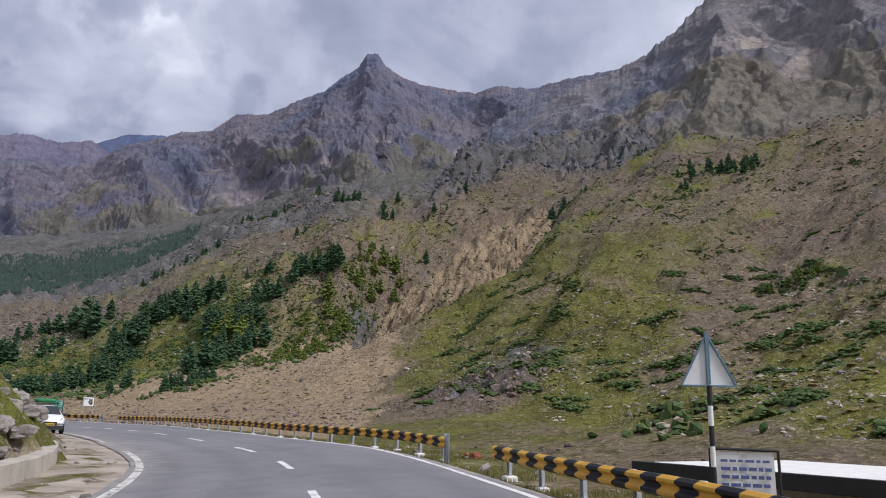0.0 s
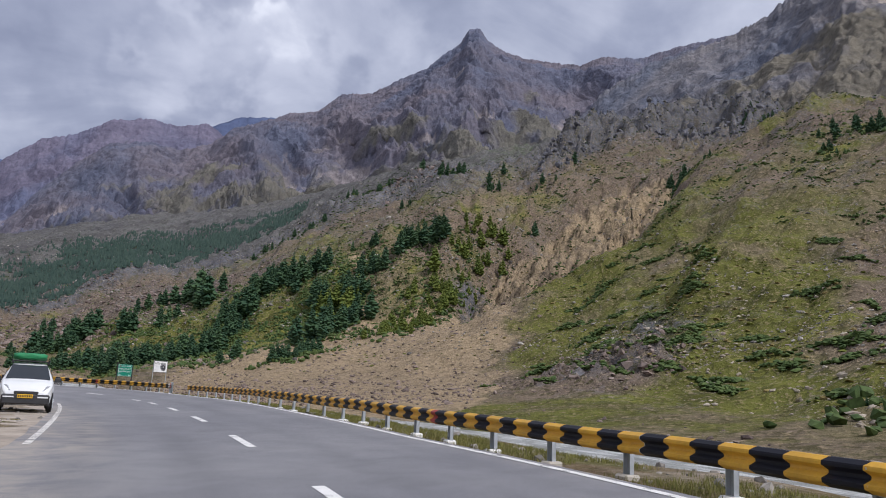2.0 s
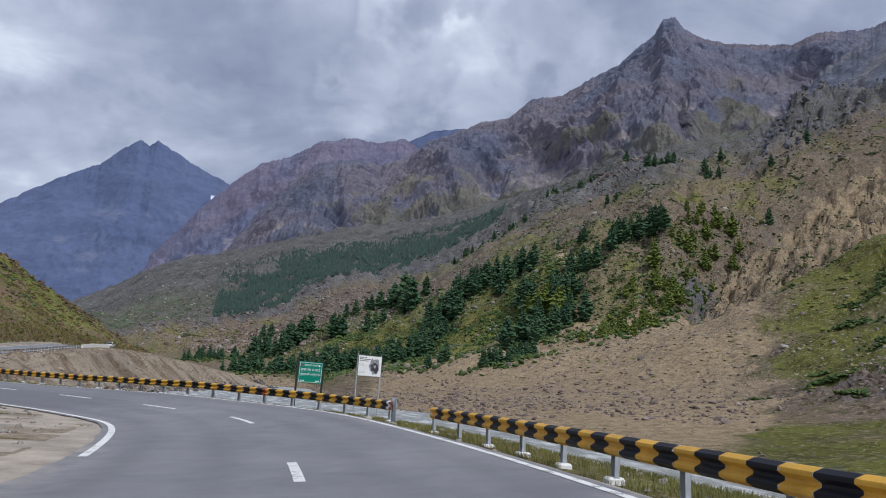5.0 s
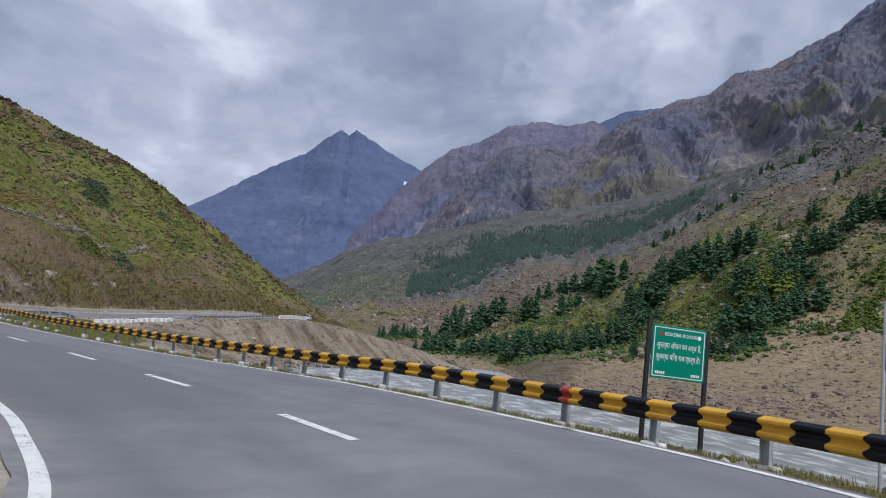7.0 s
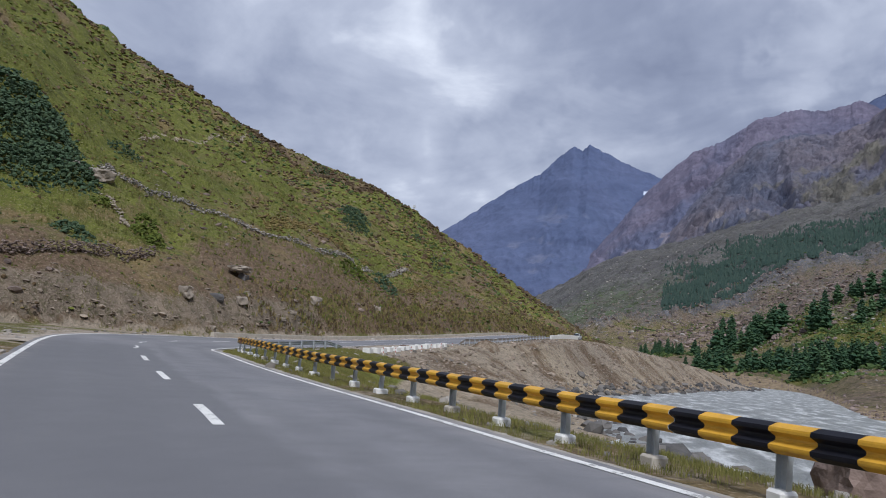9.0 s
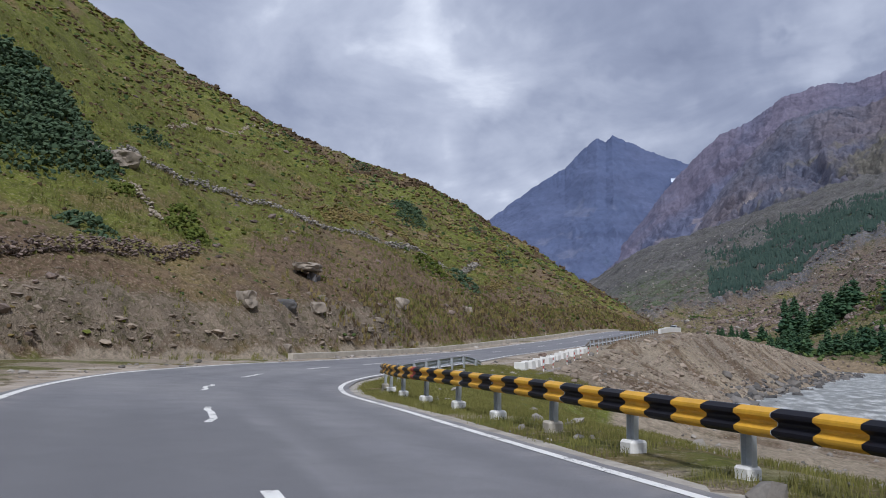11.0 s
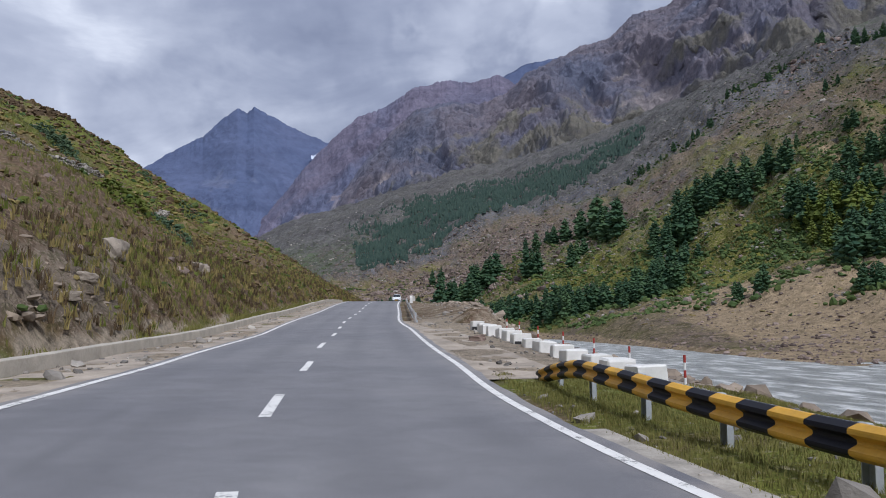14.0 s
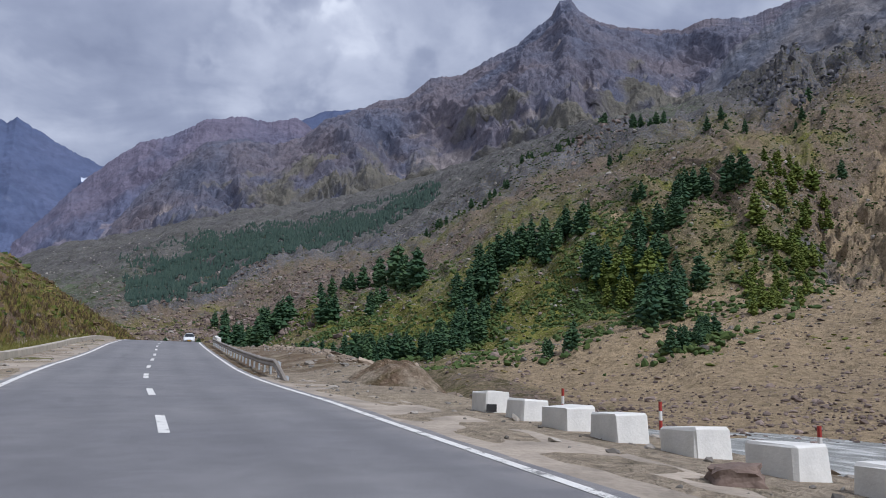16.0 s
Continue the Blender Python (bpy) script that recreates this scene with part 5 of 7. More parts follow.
def white_sign():
    gz = NEAR.at(16.26, 0.25)
    root = thing("information_board", pose(16.26, 0.25, gz - 0.1, 0, 0, 29.0), "white information board with dark round picture on thin posts", "road sign")
    zt = 2.50 - gz + 0.1
    bm = bmesh.new()
    box(bm, 0, 0, zt - 0.42, 1.28, 0.02, 0.84, 0.006)
    board = part("board", bm, MAT_WHITE, root, "white painted sheet")
    rnd = random.Random(4)
    for name, tone_, r0, r1, n, cz, depth, lab in (("picture", (0.30, 0.30, 0.31), 0.24, 0.34, 46, 0.0, 0.0115, "grey ragged printed splash"), ("picture_dark", (0.045, 0.045, 0.055), 0.10, 0.25, 38, -0.05, 0.0125, "dark printed wreck in the splash"),
                                                   ("picture_light", (0.42, 0.42, 0.44), 0.03, 0.09, 20, -0.02, 0.0135, "pale fragments in the printed picture")):
        bm = bmesh.new()
        vs = []
        for q in range(n):
            a, r = 6.283 * q / n, rnd.uniform(r0, r1)
            vs.append(bm.verts.new((0.25 + math.cos(a) * r * 0.95, -depth, zt - 0.42 + cz + math.sin(a) * r * 1.08)))
        bm.faces.new(vs)
        bmesh.ops.triangulate(bm, faces=bm.faces[:])
        part(name, bm, plain(name + "_print", tone_, 0.6, 0, 0.6, 16.0), board, lab)
    bm = bmesh.new()
    for row, (w, h) in enumerate(((0.40, 0.034), (0.62, 0.034), (0.48, 0.030))):
        for q in range(5):
            box(bm, -0.58 + w * (q + 0.5) / 5, -0.0125, zt - 0.10 - 0.062 * row, w / 5 - 0.02, 0.003, h)
    part("lettering", bm, MAT_STONE_DARK, board, "dark lines of unreadable print")
    bm = bmesh.new()
    for zz, w in ((0.34, 0.24), (0.38, 0.26), (0.42, 0.40), (0.66, 0.30), (0.70, 0.32), (0.75, 0.10)):
        box(bm, -0.58 + w / 2, -0.0125, zt - zz, w, 0.003, 0.010)
    part("small_print", bm, MAT_GALV, board, "faint grey lines of small print")
    bm = bmesh.new()
    for cx, cz, sx, sz in ((0, 0.415, 1.28, 0.022), (0, -0.415, 1.28, 0.022), (-0.63, 0, 0.022, 0.84), (0.63, 0, 0.022, 0.84)):
        box(bm, cx, -0.004, zt - 0.42 + cz, sx, 0.022, sz)
    part("frame", bm, MAT_STONE_DARK, board, "dark angle-iron frame")
    for sx in (-0.63, 0.63):
        bm = bmesh.new()
        cyl(bm, (sx, 0.03, -0.3), (sx, 0.03, zt + 0.05), 0.025, n=8)
        part("post", bm, MAT_GALV, root)


def triangle_sign():
    x, y = 8.55, -68.05
    gz = NEAR.at(x, y)
    root = thing("warning_sign", pose(x, y, gz - 0.1, 0, 0, -48), "white back of a triangular warning sign on banded pole", "road sign")
    zb, zt = 2.06 - gz + 0.1, 3.08 - gz + 0.1
    bm = bmesh.new()
    vs = [bm.verts.new(p) for p in ((-0.53, 0, zb), (0.53, 0, zb), (0, 0, zt))]
    f = bm.faces.new(vs)
    r = bmesh.ops.extrude_face_region(bm, geom=[f])
    bmesh.ops.translate(bm, verts=[v for v in r["geom"] if isinstance(v, bmesh.types.BMVert)], vec=(0, 0.012, 0))
    bmesh.ops.recalc_face_normals(bm, faces=bm.faces)
    plate = part("plate", bm, MAT_WHITE, root, "plain white back of the plate")
    bm = bmesh.new()
    for p, q in (((-0.53, zb), (0.53, zb)), ((0.53, zb), (0, zt)), ((0, zt), (-0.53, zb))):
        a, b = Vector((p[0], -0.02, p[1])), Vector((q[0], -0.02, q[1]))
        m = Matrix.Translation((a + b) / 2) @ (b - a).to_track_quat("X", "Y").to_matrix().to_4x4()
        box(bm, 0, 0, 0, (b - a).length, 0.035, 0.055, 0.004, m)
    part("frame", bm, MAT_BLUEGREY, plate, "blue-grey angle frame")
    bm = bmesh.new()
    box(bm, 0, -0.03, (zb + zt) / 2 + 0.03, 0.075, 0.05, zt - zb, 0.004)
    part("brace", bm, MAT_BLUEGREY, plate)
    n, z = 7, -0.3
    step = (zb + 0.3) / n
    for q in range(n):
        bm = bmesh.new()
        cyl(bm, (0, -0.03, z), (0, -0.03, z + step), 0.05, n=12)
        part("pole_band", bm, MAT_BLACK_MATT if (n - q) % 2 else MAT_WHITE, root)
        z += step


def banner_stand():
    x, y = 10.08, -67.95
    gz = NEAR.at(x, y)
    root = thing("banner_stand", pose(x, y, gz, 0, 0, -52), "white printed banner tied in a black tube frame", "sign")
    h = 0.84 - gz
    bm = bmesh.new()
    for p, q in (((-0.72, 0), (-0.72, h)), ((-0.72, h), (0.62, h - 0.02)), ((0.62, h - 0.02), (0.62, 0))):
        cyl(bm, (p[0], 0, p[1]), (q[0], 0, q[1]), 0.03, n=8)
    part("frame", bm, MAT_BLACK_MATT, root, "black tube frame")
    bm = bmesh.new()
    bmesh.ops.create_grid(bm, x_segments=10, y_segments=6, size=0.5)
    for v in bm.verts:
        v.co = Vector((-0.05 + v.co.x * 1.16, 0.012 + 0.02 * math.sin(v.co.x * 9) * (0.6 - v.co.y), h - 0.50 + v.co.y * 0.86))
    bmesh.ops.solidify(bm, geom=bm.faces[:], thickness=0.004)
    cloth = part("banner", bm, MAT_WHITE, root, "slightly rippled white cloth banner")
    rnd, ink = random.Random(9), plain("blue_print", (0.10, 0.13, 0.30), 0.6, 0, 0.3, 20.0)
    for row in range(4):
        xx = -0.52
        while xx < 0.38:
            w = rnd.uniform(0.08, 0.2)
            bm = bmesh.new()
            box(bm, xx + w / 2, -0.016, h - 0.24 - row * 0.16, w, 0.004, 0.07 if row else 0.05)
            part("print_bar", bm, ink, cloth)
            xx += w + 0.04


green_sign()
white_sign()
triangle_sign()
banner_stand()


# ---- flat-roofed shed below the road ----
def shed():
    a, b = Vector((21.6, -57.2, 0.0)), Vector((17.8, -83.2, 0.0))
    d = (b - a).normalized()
    n = Vector((-d.y, d.x, 0)) * 1.0
    root = thing("shed", Matrix.Translation(a), "low shed with a stained white flat roof and black fascia", "shed")
    base = Matrix.Translation(a).inverted()
    m = Matrix(((d.x, n.x, 0, (a.x + b.x) / 2), (d.y, n.y, 0, (a.y + b.y) / 2), (0, 0, 1, 0), (0, 0, 0, 1)))
    length = (b - a).length
    for name, mat, cy, cz, sy, sz, lab in (("roof", MAT_WHITEWASH, 5.4, -0.33, 10.4, 0.2, "stained white concrete roof slab"), ("fascia", MAT_BLACK_MATT, 0.0, -0.45, 0.30, 0.55, "black edge girder"),
                                           ("wall", MAT_CONC, 5.5, -2.5, 9.6, 4.1, "grey concrete wall")):
        bm = bmesh.new()
        box(bm, 0, cy, cz, length, sy, sz, 0.02, m)
        ob = part(name, bm, mat, root, lab)
        ob.matrix_parent_inverse = base


shed()


# ---- concrete blocks and marker posts on the shoulder ----
def blocks():
    rnd = random.Random(3)
    for k in range(14):
        y = 85.9 - 1.55 * k + rnd.uniform(-0.08, 0.08)
        x = -19.35 - 0.045 * (86 - y) + rnd.uniform(-0.07, 0.07)
        z = float(np.interp(y, [64, 69.5, 75.5, 80, 86.5], [-0.2, 0.0, 0.33, 0.64, 0.95]))
        m = pose(x, y, z + 0.02, rnd.uniform(-2, 2), rnd.uniform(-2, 2), rnd.uniform(-7, 7) - 4)
        bm = bmesh.new()
        g = box(bm, 0, 0, 0.20, 0.67 + rnd.uniform(-0.05, 0.05), 0.78 + rnd.uniform(-0.06, 0.08), 0.74 + rnd.uniform(-0.05, 0.06), 0.035)
        for v in g:
            if v.co.z > 0.3:
                v.co.x *= 0.92
                v.co.y *= 0.94
            v.co += Vector((rnd.uniform(-1, 1), rnd.uniform(-1, 1), rnd.uniform(-1, 1))) * 0.02
        ob = part("concrete_block", bm, MAT_WHITEWASH)
        ob.matrix_world = m
        tagged(ob, "chipped whitewashed concrete block on the road shoulder", "concrete block", "row of white concrete blocks")
        if k in (0, 6):
            bm = bmesh.new()
            box(bm, -0.20, -0.417, 0.24, 0.24, 0.012, 0.16)
            part("plate", bm, MAT_BLACK_MATT, ob, "small dark painted plate")
        if k % 2 == 1:
            bx, by = x + 1.15 + rnd.uniform(-0.1, 0.1), y + 0.5 + rnd.uniform(-0.2, 0.2)
            bz = NEAR.at(bx, by)
            post = thing("marker_post", Matrix.Translation((bx, by, bz - 0.15)), "thin red and white banded marker post", "marker post", "marker posts behind the blocks")
            z0, top = 0.0, z + 0.78 - bz + 0.15
            for q in range(5):
                bm = bmesh.new()
                cyl(bm, (0, 0, z0), (0, 0, z0 + top / 5), 0.03, n=8)
                part("band", bm, MAT_WHITE if q % 2 else MAT_RED, post)
                z0 += top / 5


blocks()


# ---- low wall along the inner side, parapets ahead ----
def wall_run(name, y0, y1, off, height, width, mat, label, gap=3.0, sink=0.25):
    i0, i1 = station(y0), station(y1)
    root = thing(name, Matrix.Translation(on_road(i0, off)), label, "low wall")
    base = Matrix.Translation(on_road(i0, off)).inverted()
    rnd = random.Random(int(y0))
    i = i0
    while i < i1:
        e = min(i + int(gap / 0.5) + rnd.randint(-1, 2), i1)
        verts, faces = [], []
        hh = height * rnd.uniform(0.92, 1.06)
        for j in range(i, e + 1):
            for o, h in ((off - width / 2, -sink), (off - width / 2, hh - 0.02), (off - width / 2 + 0.02, hh), (off + width / 2 - 0.02, hh), (off + width / 2, hh - 0.02), (off + width / 2 + 0.04, -sink)):
                p = on_road(j, o, h + 0.012 * perlin(np.array(j * 0.7), np.array(o * 3 + h)).item())
                verts.append(p)
        n = 6
        for j in range(e - i):
            for q in range(n):
                faces.append((j * n + q, j * n + (q + 1) % n, (j + 1) * n + (q + 1) % n, (j + 1) * n + q))
        faces.append(tuple(range(n))[::-1])
        faces.append(tuple((e - i) * n + q for q in range(n)))
        ob = new("wall_segment", raw_mesh("wall_segment", verts, faces, mat))
        ob.parent, ob.matrix_parent_inverse = root, base
        i = e
    return root


wall_run("retaining_wall", 63.5, 165, -6.15, 0.32, 0.34, MAT_CONC, "low weathered concrete wall at the foot of the hill", 4.5)
wall_run("retaining_wall", -66, -50.5, -5.95, 0.40, 0.40, MAT_CONC, "low cracked concrete wall holding boulders", 4.0)
wall_run("retaining_wall", 65, 84, 8.35, -0.32, 0.5, MAT_STONE, "rough stone masonry wall holding up the road shoulder", 2.5, 2.3)
wall_run("parapet_wall", 144, 164, 5.2, 0.75, 0.35, MAT_WHITEWASH, "whitewashed parapet wall at the crest of the road", 5.0)


# ---- plants and stones: materials and joined meshes ----
def leaf_material(name, dark, light, rough=0.8):
    m, nt, b = nodes_of(name)
    g = nt.nodes.new("ShaderNodeNewGeometry")
    oi = nt.nodes.new("ShaderNodeObjectInfo")
    s = nt.nodes.new("ShaderNodeMath")
    s.operation = "ADD"
    nt.links.new(g.outputs["Random Per Island"], s.inputs[0])
    nt.links.new(oi.outputs["Random"], s.inputs[1])
    h = nt.nodes.new("ShaderNodeMath")
    h.operation = "MULTIPLY"
    h.inputs[1].default_value = 0.5
    nt.links.new(s.outputs[0], h.inputs[0])
    n = noise_node(nt, 1.5, 4, 0.6)
    c = ramp(nt, h.outputs[0], (0.1, dark), (0.9, light))
    k = ramp(nt, n.outputs["Fac"], (0.3, (0.65, 0.65, 0.65)), (0.7, (1.15, 1.15, 1.1)))
    nt.links.new(mix_rgb(nt, 1.0, c.outputs[0], k.outputs[0], "MULTIPLY"), b.inputs["Base Color"])
    b.inputs["Roughness"].default_value = rough
    b.inputs["Specular IOR Level"].default_value = 0.2
    return m


def stone_material(name, dark, light):
    m, nt, b = nodes_of(name)
    g = nt.nodes.new("ShaderNodeNewGeometry")
    n, n2 = noise_node(nt, 1.2, 6, 0.65), noise_node(nt, 9, 4, 0.6)
    c = ramp(nt, g.outputs["Random Per Island"], (0.0, dark), (1.0, light))
    k = ramp(nt, n.outputs["Fac"], (0.3, (0.6, 0.6, 0.6)), (0.7, (1.2, 1.18, 1.15)))
    nt.links.new(mix_rgb(nt, 1.0, c.outputs[0], k.outputs[0], "MULTIPLY"), b.inputs["Base Color"])
    b.inputs["Roughness"].default_value = 0.9
    bump(nt, b, n2.outputs["Fac"], 0.6, 0.05)
    return m


MAT_PINE = leaf_material("conifer_needles", (0.026, 0.066, 0.038), (0.082, 0.140, 0.060))
# conifer green turned bluer and greyer, haze put into the leaf colour
MAT_WOODS = leaf_material("hazed_far_forest", (0.030, 0.062, 0.056), (0.072, 0.108, 0.086))
MAT_LARCH = leaf_material("young_larch", (0.075, 0.115, 0.022), (0.175, 0.200, 0.042))
MAT_BARK = plain("conifer_bark", (0.10, 0.075, 0.055), 0.9, 0.0, 0.3, 3.0, 0.03)
MAT_SHRUB = leaf_material("juniper_shrub", (0.034, 0.070, 0.024), (0.100, 0.140, 0.042))
MAT_WILLOW = leaf_material("grey_green_willow", (0.042, 0.078, 0.046), (0.105, 0.150, 0.080))
MAT_HERB = leaf_material("green_herbs", (0.075, 0.105, 0.018), (0.19, 0.20, 0.042))
MAT_DRY = leaf_material("dry_tussock", (0.16, 0.118, 0.045), (0.31, 0.25, 0.10))
MAT_RUST = leaf_material("rusty_bush", (0.075, 0.052, 0.034), (0.165, 0.115, 0.062))
MAT_GRASS = leaf_material("verge_grass", (0.085, 0.105, 0.022), (0.25, 0.23, 0.075))
MAT_PEBBLE = stone_material("loose_grey_stones", (0.13, 0.12, 0.11), (0.42, 0.39, 0.35))
MAT_SCREE = stone_material("reddish_scree", (0.095, 0.070, 0.062), (0.30, 0.235, 0.205))
MAT_CUT = stone_material("tan_cut_rock", (0.28, 0.235, 0.185), (0.50, 0.44, 0.36))
MAT_ROADCUT = stone_material("tan_road_cut", (0.20, 0.16, 0.125), (0.37, 0.305, 0.24))
MAT_SLATE = stone_material("slate_crag", (0.075, 0.078, 0.095), (0.21, 0.21, 0.235))
MAT_RIPRAP = stone_material("dark_river_stones", (0.055, 0.055, 0.058), (0.21, 0.195, 0.18))

_p = (1 + 5 ** 0.5) / 2
ICO_V = np.array([(-1, _p, 0), (1, _p, 0), (-1, -_p, 0), (1, -_p, 0), (0, -1, _p), (0, 1, _p), (0, -1, -_p), (0, 1, -_p), (_p, 0, -1), (_p, 0, 1), (-_p, 0, -1), (-_p, 0, 1)], float)
ICO_V /= np.linalg.norm(ICO_V[0])
ICO_F = np.array([(0, 11, 5), (0, 5, 1), (0, 1, 7), (0, 7, 10), (0, 10, 11), (1, 5, 9), (5, 11, 4), (11, 10, 2), (10, 7, 6), (7, 1, 8), (3, 9, 4), (3, 4, 2), (3, 2, 6), (3, 6, 8),
                  (3, 8, 9), (4, 9, 5), (2, 4, 11), (6, 2, 10), (8, 6, 7), (9, 8, 1)])


def tri_mesh(name, V, F, mat, smooth=False):
    me = bpy.data.meshes.new(name)
    me.vertices.add(len(V))
    me.vertices.foreach_set("co", np.asarray(V, np.float32).ravel())
    me.loops.add(F.size)
    me.loops.foreach_set("vertex_index", F.ravel().astype(np.int32))
    me.polygons.add(len(F))
    me.polygons.foreach_set("loop_start", np.arange(0, F.size, 3, dtype=np.int32))
    me.polygons.foreach_set("use_smooth", np.full(len(F), smooth))
    me.update(calc_edges=True)
    me.materials.append(mat)
    return me


def lumps(name, pts, sizes, mat, label, category, flat=(0.5, 0.9), jitter=0.28, sink=0.25, rs=None, smooth=False):
    """Many irregular lumps (stones, leaf clumps) joined into one mesh."""
    rs = rs or np.random.RandomState(1)
    pts, n = np.asarray(pts, float), len(pts)
    sizes = np.broadcast_to(sizes, n)
    V = np.repeat(ICO_V[None], n, 0) * (1 + rs.uniform(-jitter, jitter, (n, 12, 1)))
    sc = np.stack([rs.uniform(0.7, 1.25, n), rs.uniform(0.7, 1.25, n), rs.uniform(*flat, n)], -1) * sizes[:, None]
    V = V * sc[:, None, :]
    a = rs.uniform(0, 6.28, n)
    c, s = np.cos(a)[:, None], np.sin(a)[:, None]
    X, Y = V[..., 0] * c - V[..., 1] * s, V[..., 0] * s + V[..., 1] * c
    tilt = rs.uniform(-0.3, 0.3, (n, 1))
    V = np.stack([X, Y, V[..., 2] + X * tilt], -1) + pts[:, None, :]
    V[..., 2] += (sizes * (0.5 - sink))[:, None] * 0.8
    F = (ICO_F[None] + (np.arange(n) * 12)[:, None, None]).reshape(-1, 3)
    ob = new(name, tri_mesh(name, V.reshape(-1, 3), F, mat, smooth))
    return tagged(ob, label, category, kind="stuff")


def blades(name, pts, height, width, mat, label, category, per=5, rs=None):
    """Tufts of bent grass blades, two triangles each."""
    rs = rs or np.random.RandomState(2)
    pts = np.repeat(np.asarray(pts, float), per, 0)
    n = len(pts)
    pts = pts + np.c_[rs.normal(0, 0.06, (n, 2)), np.zeros(n)]
    h = height * rs.uniform(0.5, 1.3, n)
    a, b = rs.uniform(0, 6.28, n), rs.uniform(0, 6.28, n)
    wx, wy = np.cos(a) * width / 2, np.sin(a) * width / 2
    lx, ly = np.cos(b) * h * rs.uniform(0.1, 0.6, n), np.sin(b) * h * rs.uniform(0.1, 0.6, n)
    z = np.zeros(n)
    V = np.stack([pts + np.c_[-wx, -wy, z - 0.03], pts + np.c_[wx, wy, z - 0.03], pts + np.c_[lx * 0.35 - wx * 0.7, ly * 0.35 - wy * 0.7, h * 0.6],
                  pts + np.c_[lx * 0.35 + wx * 0.7, ly * 0.35 + wy * 0.7, h * 0.6], pts + np.c_[lx, ly, h]], 1)
    F = np.array([(0, 1, 3), (0, 3, 2), (2, 3, 4)])
    F = (F[None] + (np.arange(n) * 5)[:, None, None]).reshape(-1, 3)
    ob = new(name, tri_mesh(name, V.reshape(-1, 3), F, mat))
    return tagged(ob, label, category, kind="stuff")


# ---- conifers ----
def conifer_crown(seed, h, spread, mat, bare=0.12):
    rs = np.random.RandomState(seed)
    V, F = [], []
    n_w = int(13 + h * 0.7)
    bulge = rs.uniform(0.5, 0.8)
    for w in range(n_w):
        t = w / (n_w - 1)
        z = h * (bare + (1 - bare) * t ** 0.95)
        r = spread * (1 - t) ** bulge * (0.62 + 0.38 * min(1.0, t / 0.22)) * rs.uniform(0.7, 1.15) + 0.15
        n_b = max(5, int(12 - 6 * t))
        for b in range(n_b):
            if rs.uniform() < 0.10:
                continue
            a = 6.283 * (b + rs.uniform(-0.4, 0.4)) / n_b + w * 1.3
            rr = r * rs.uniform(0.45, 1.25)
            zz = z + rs.uniform(-0.03, 0.03) * h
            dz = -rr * rs.uniform(0.05, 0.45)
            half = rr * rs.uniform(0.22, 0.36)
            d, p = np.array((math.cos(a), math.sin(a))), np.array((-math.sin(a), math.cos(a)))
            k = len(V)
            up = rr * 0.22
            V += [(*(d * 0.03), zz + up), (*(d * rr * 0.6 + p * half), zz + dz * 0.6), (*(d * rr), zz + dz + rr * 0.16), (*(d * rr * 0.6 - p * half), zz + dz * 0.6),
                  (*(d * rr * 0.5), zz + up * 0.9), (*(d * rr * 0.55), zz + dz * 0.6 - rr * 0.22)]
            F += [(k, k + 1, k + 4), (k + 4, k + 1, k + 2), (k + 4, k + 2, k + 3), (k, k + 4, k + 3), (k, k + 5, k + 1), (k + 5, k + 2, k + 1), (k + 5, k + 3, k + 2), (k, k + 3, k + 5)]
    k = len(V)
    V += [(0.1, 0, h * 0.96), (-0.06, 0.09, h * 0.96), (-0.06, -0.09, h * 0.96), (0, 0, h * 1.04)]
    F += [(k, k + 1, k + 3), (k + 1, k + 2, k + 3), (k + 2, k, k + 3)]
    return tri_mesh("crown", np.array(V), np.array(F), mat)


def conifer(seed, h, spread, mat, label):
    root = thing("conifer", Matrix(), label, "tree", "conifers on the slope across the river")
    bm = bmesh.new()
    cyl(bm, (0, 0, -0.8), (0, 0, h * 0.5), 0.022 * h, 0.012 * h, 7)
    cyl(bm, (0, 0, h * 0.5), (0, 0, h * 0.97), 0.012 * h, 0.002 * h, 6)
    part("trunk", bm, MAT_BARK, root)
    ob = new("crown", conifer_crown(seed, h, spread, mat))
    ob.parent = root
    return root


PINES = [conifer(20 + k, h, h * s, MAT_PINE, "tall dark green conifer with drooping branches on the slope") for k, (h, s) in
         enumerate(((12, 0.27), (14, 0.25), (10, 0.32), (13, 0.30), (9, 0.30), (15.5, 0.23)))]
LARCHES = [conifer(60 + k, h, h * s, MAT_LARCH, "young yellow-green conifer on the raw slope") for k, (h, s) in enumerate(((6, 0.28), (7.5, 0.26), (5, 0.32)))]
rnd_t = random.Random(12)
stock = {id(p): 0 for p in PINES + LARCHES}


joined_v, joined_f = [[], []], [[], []]
planted = [0]


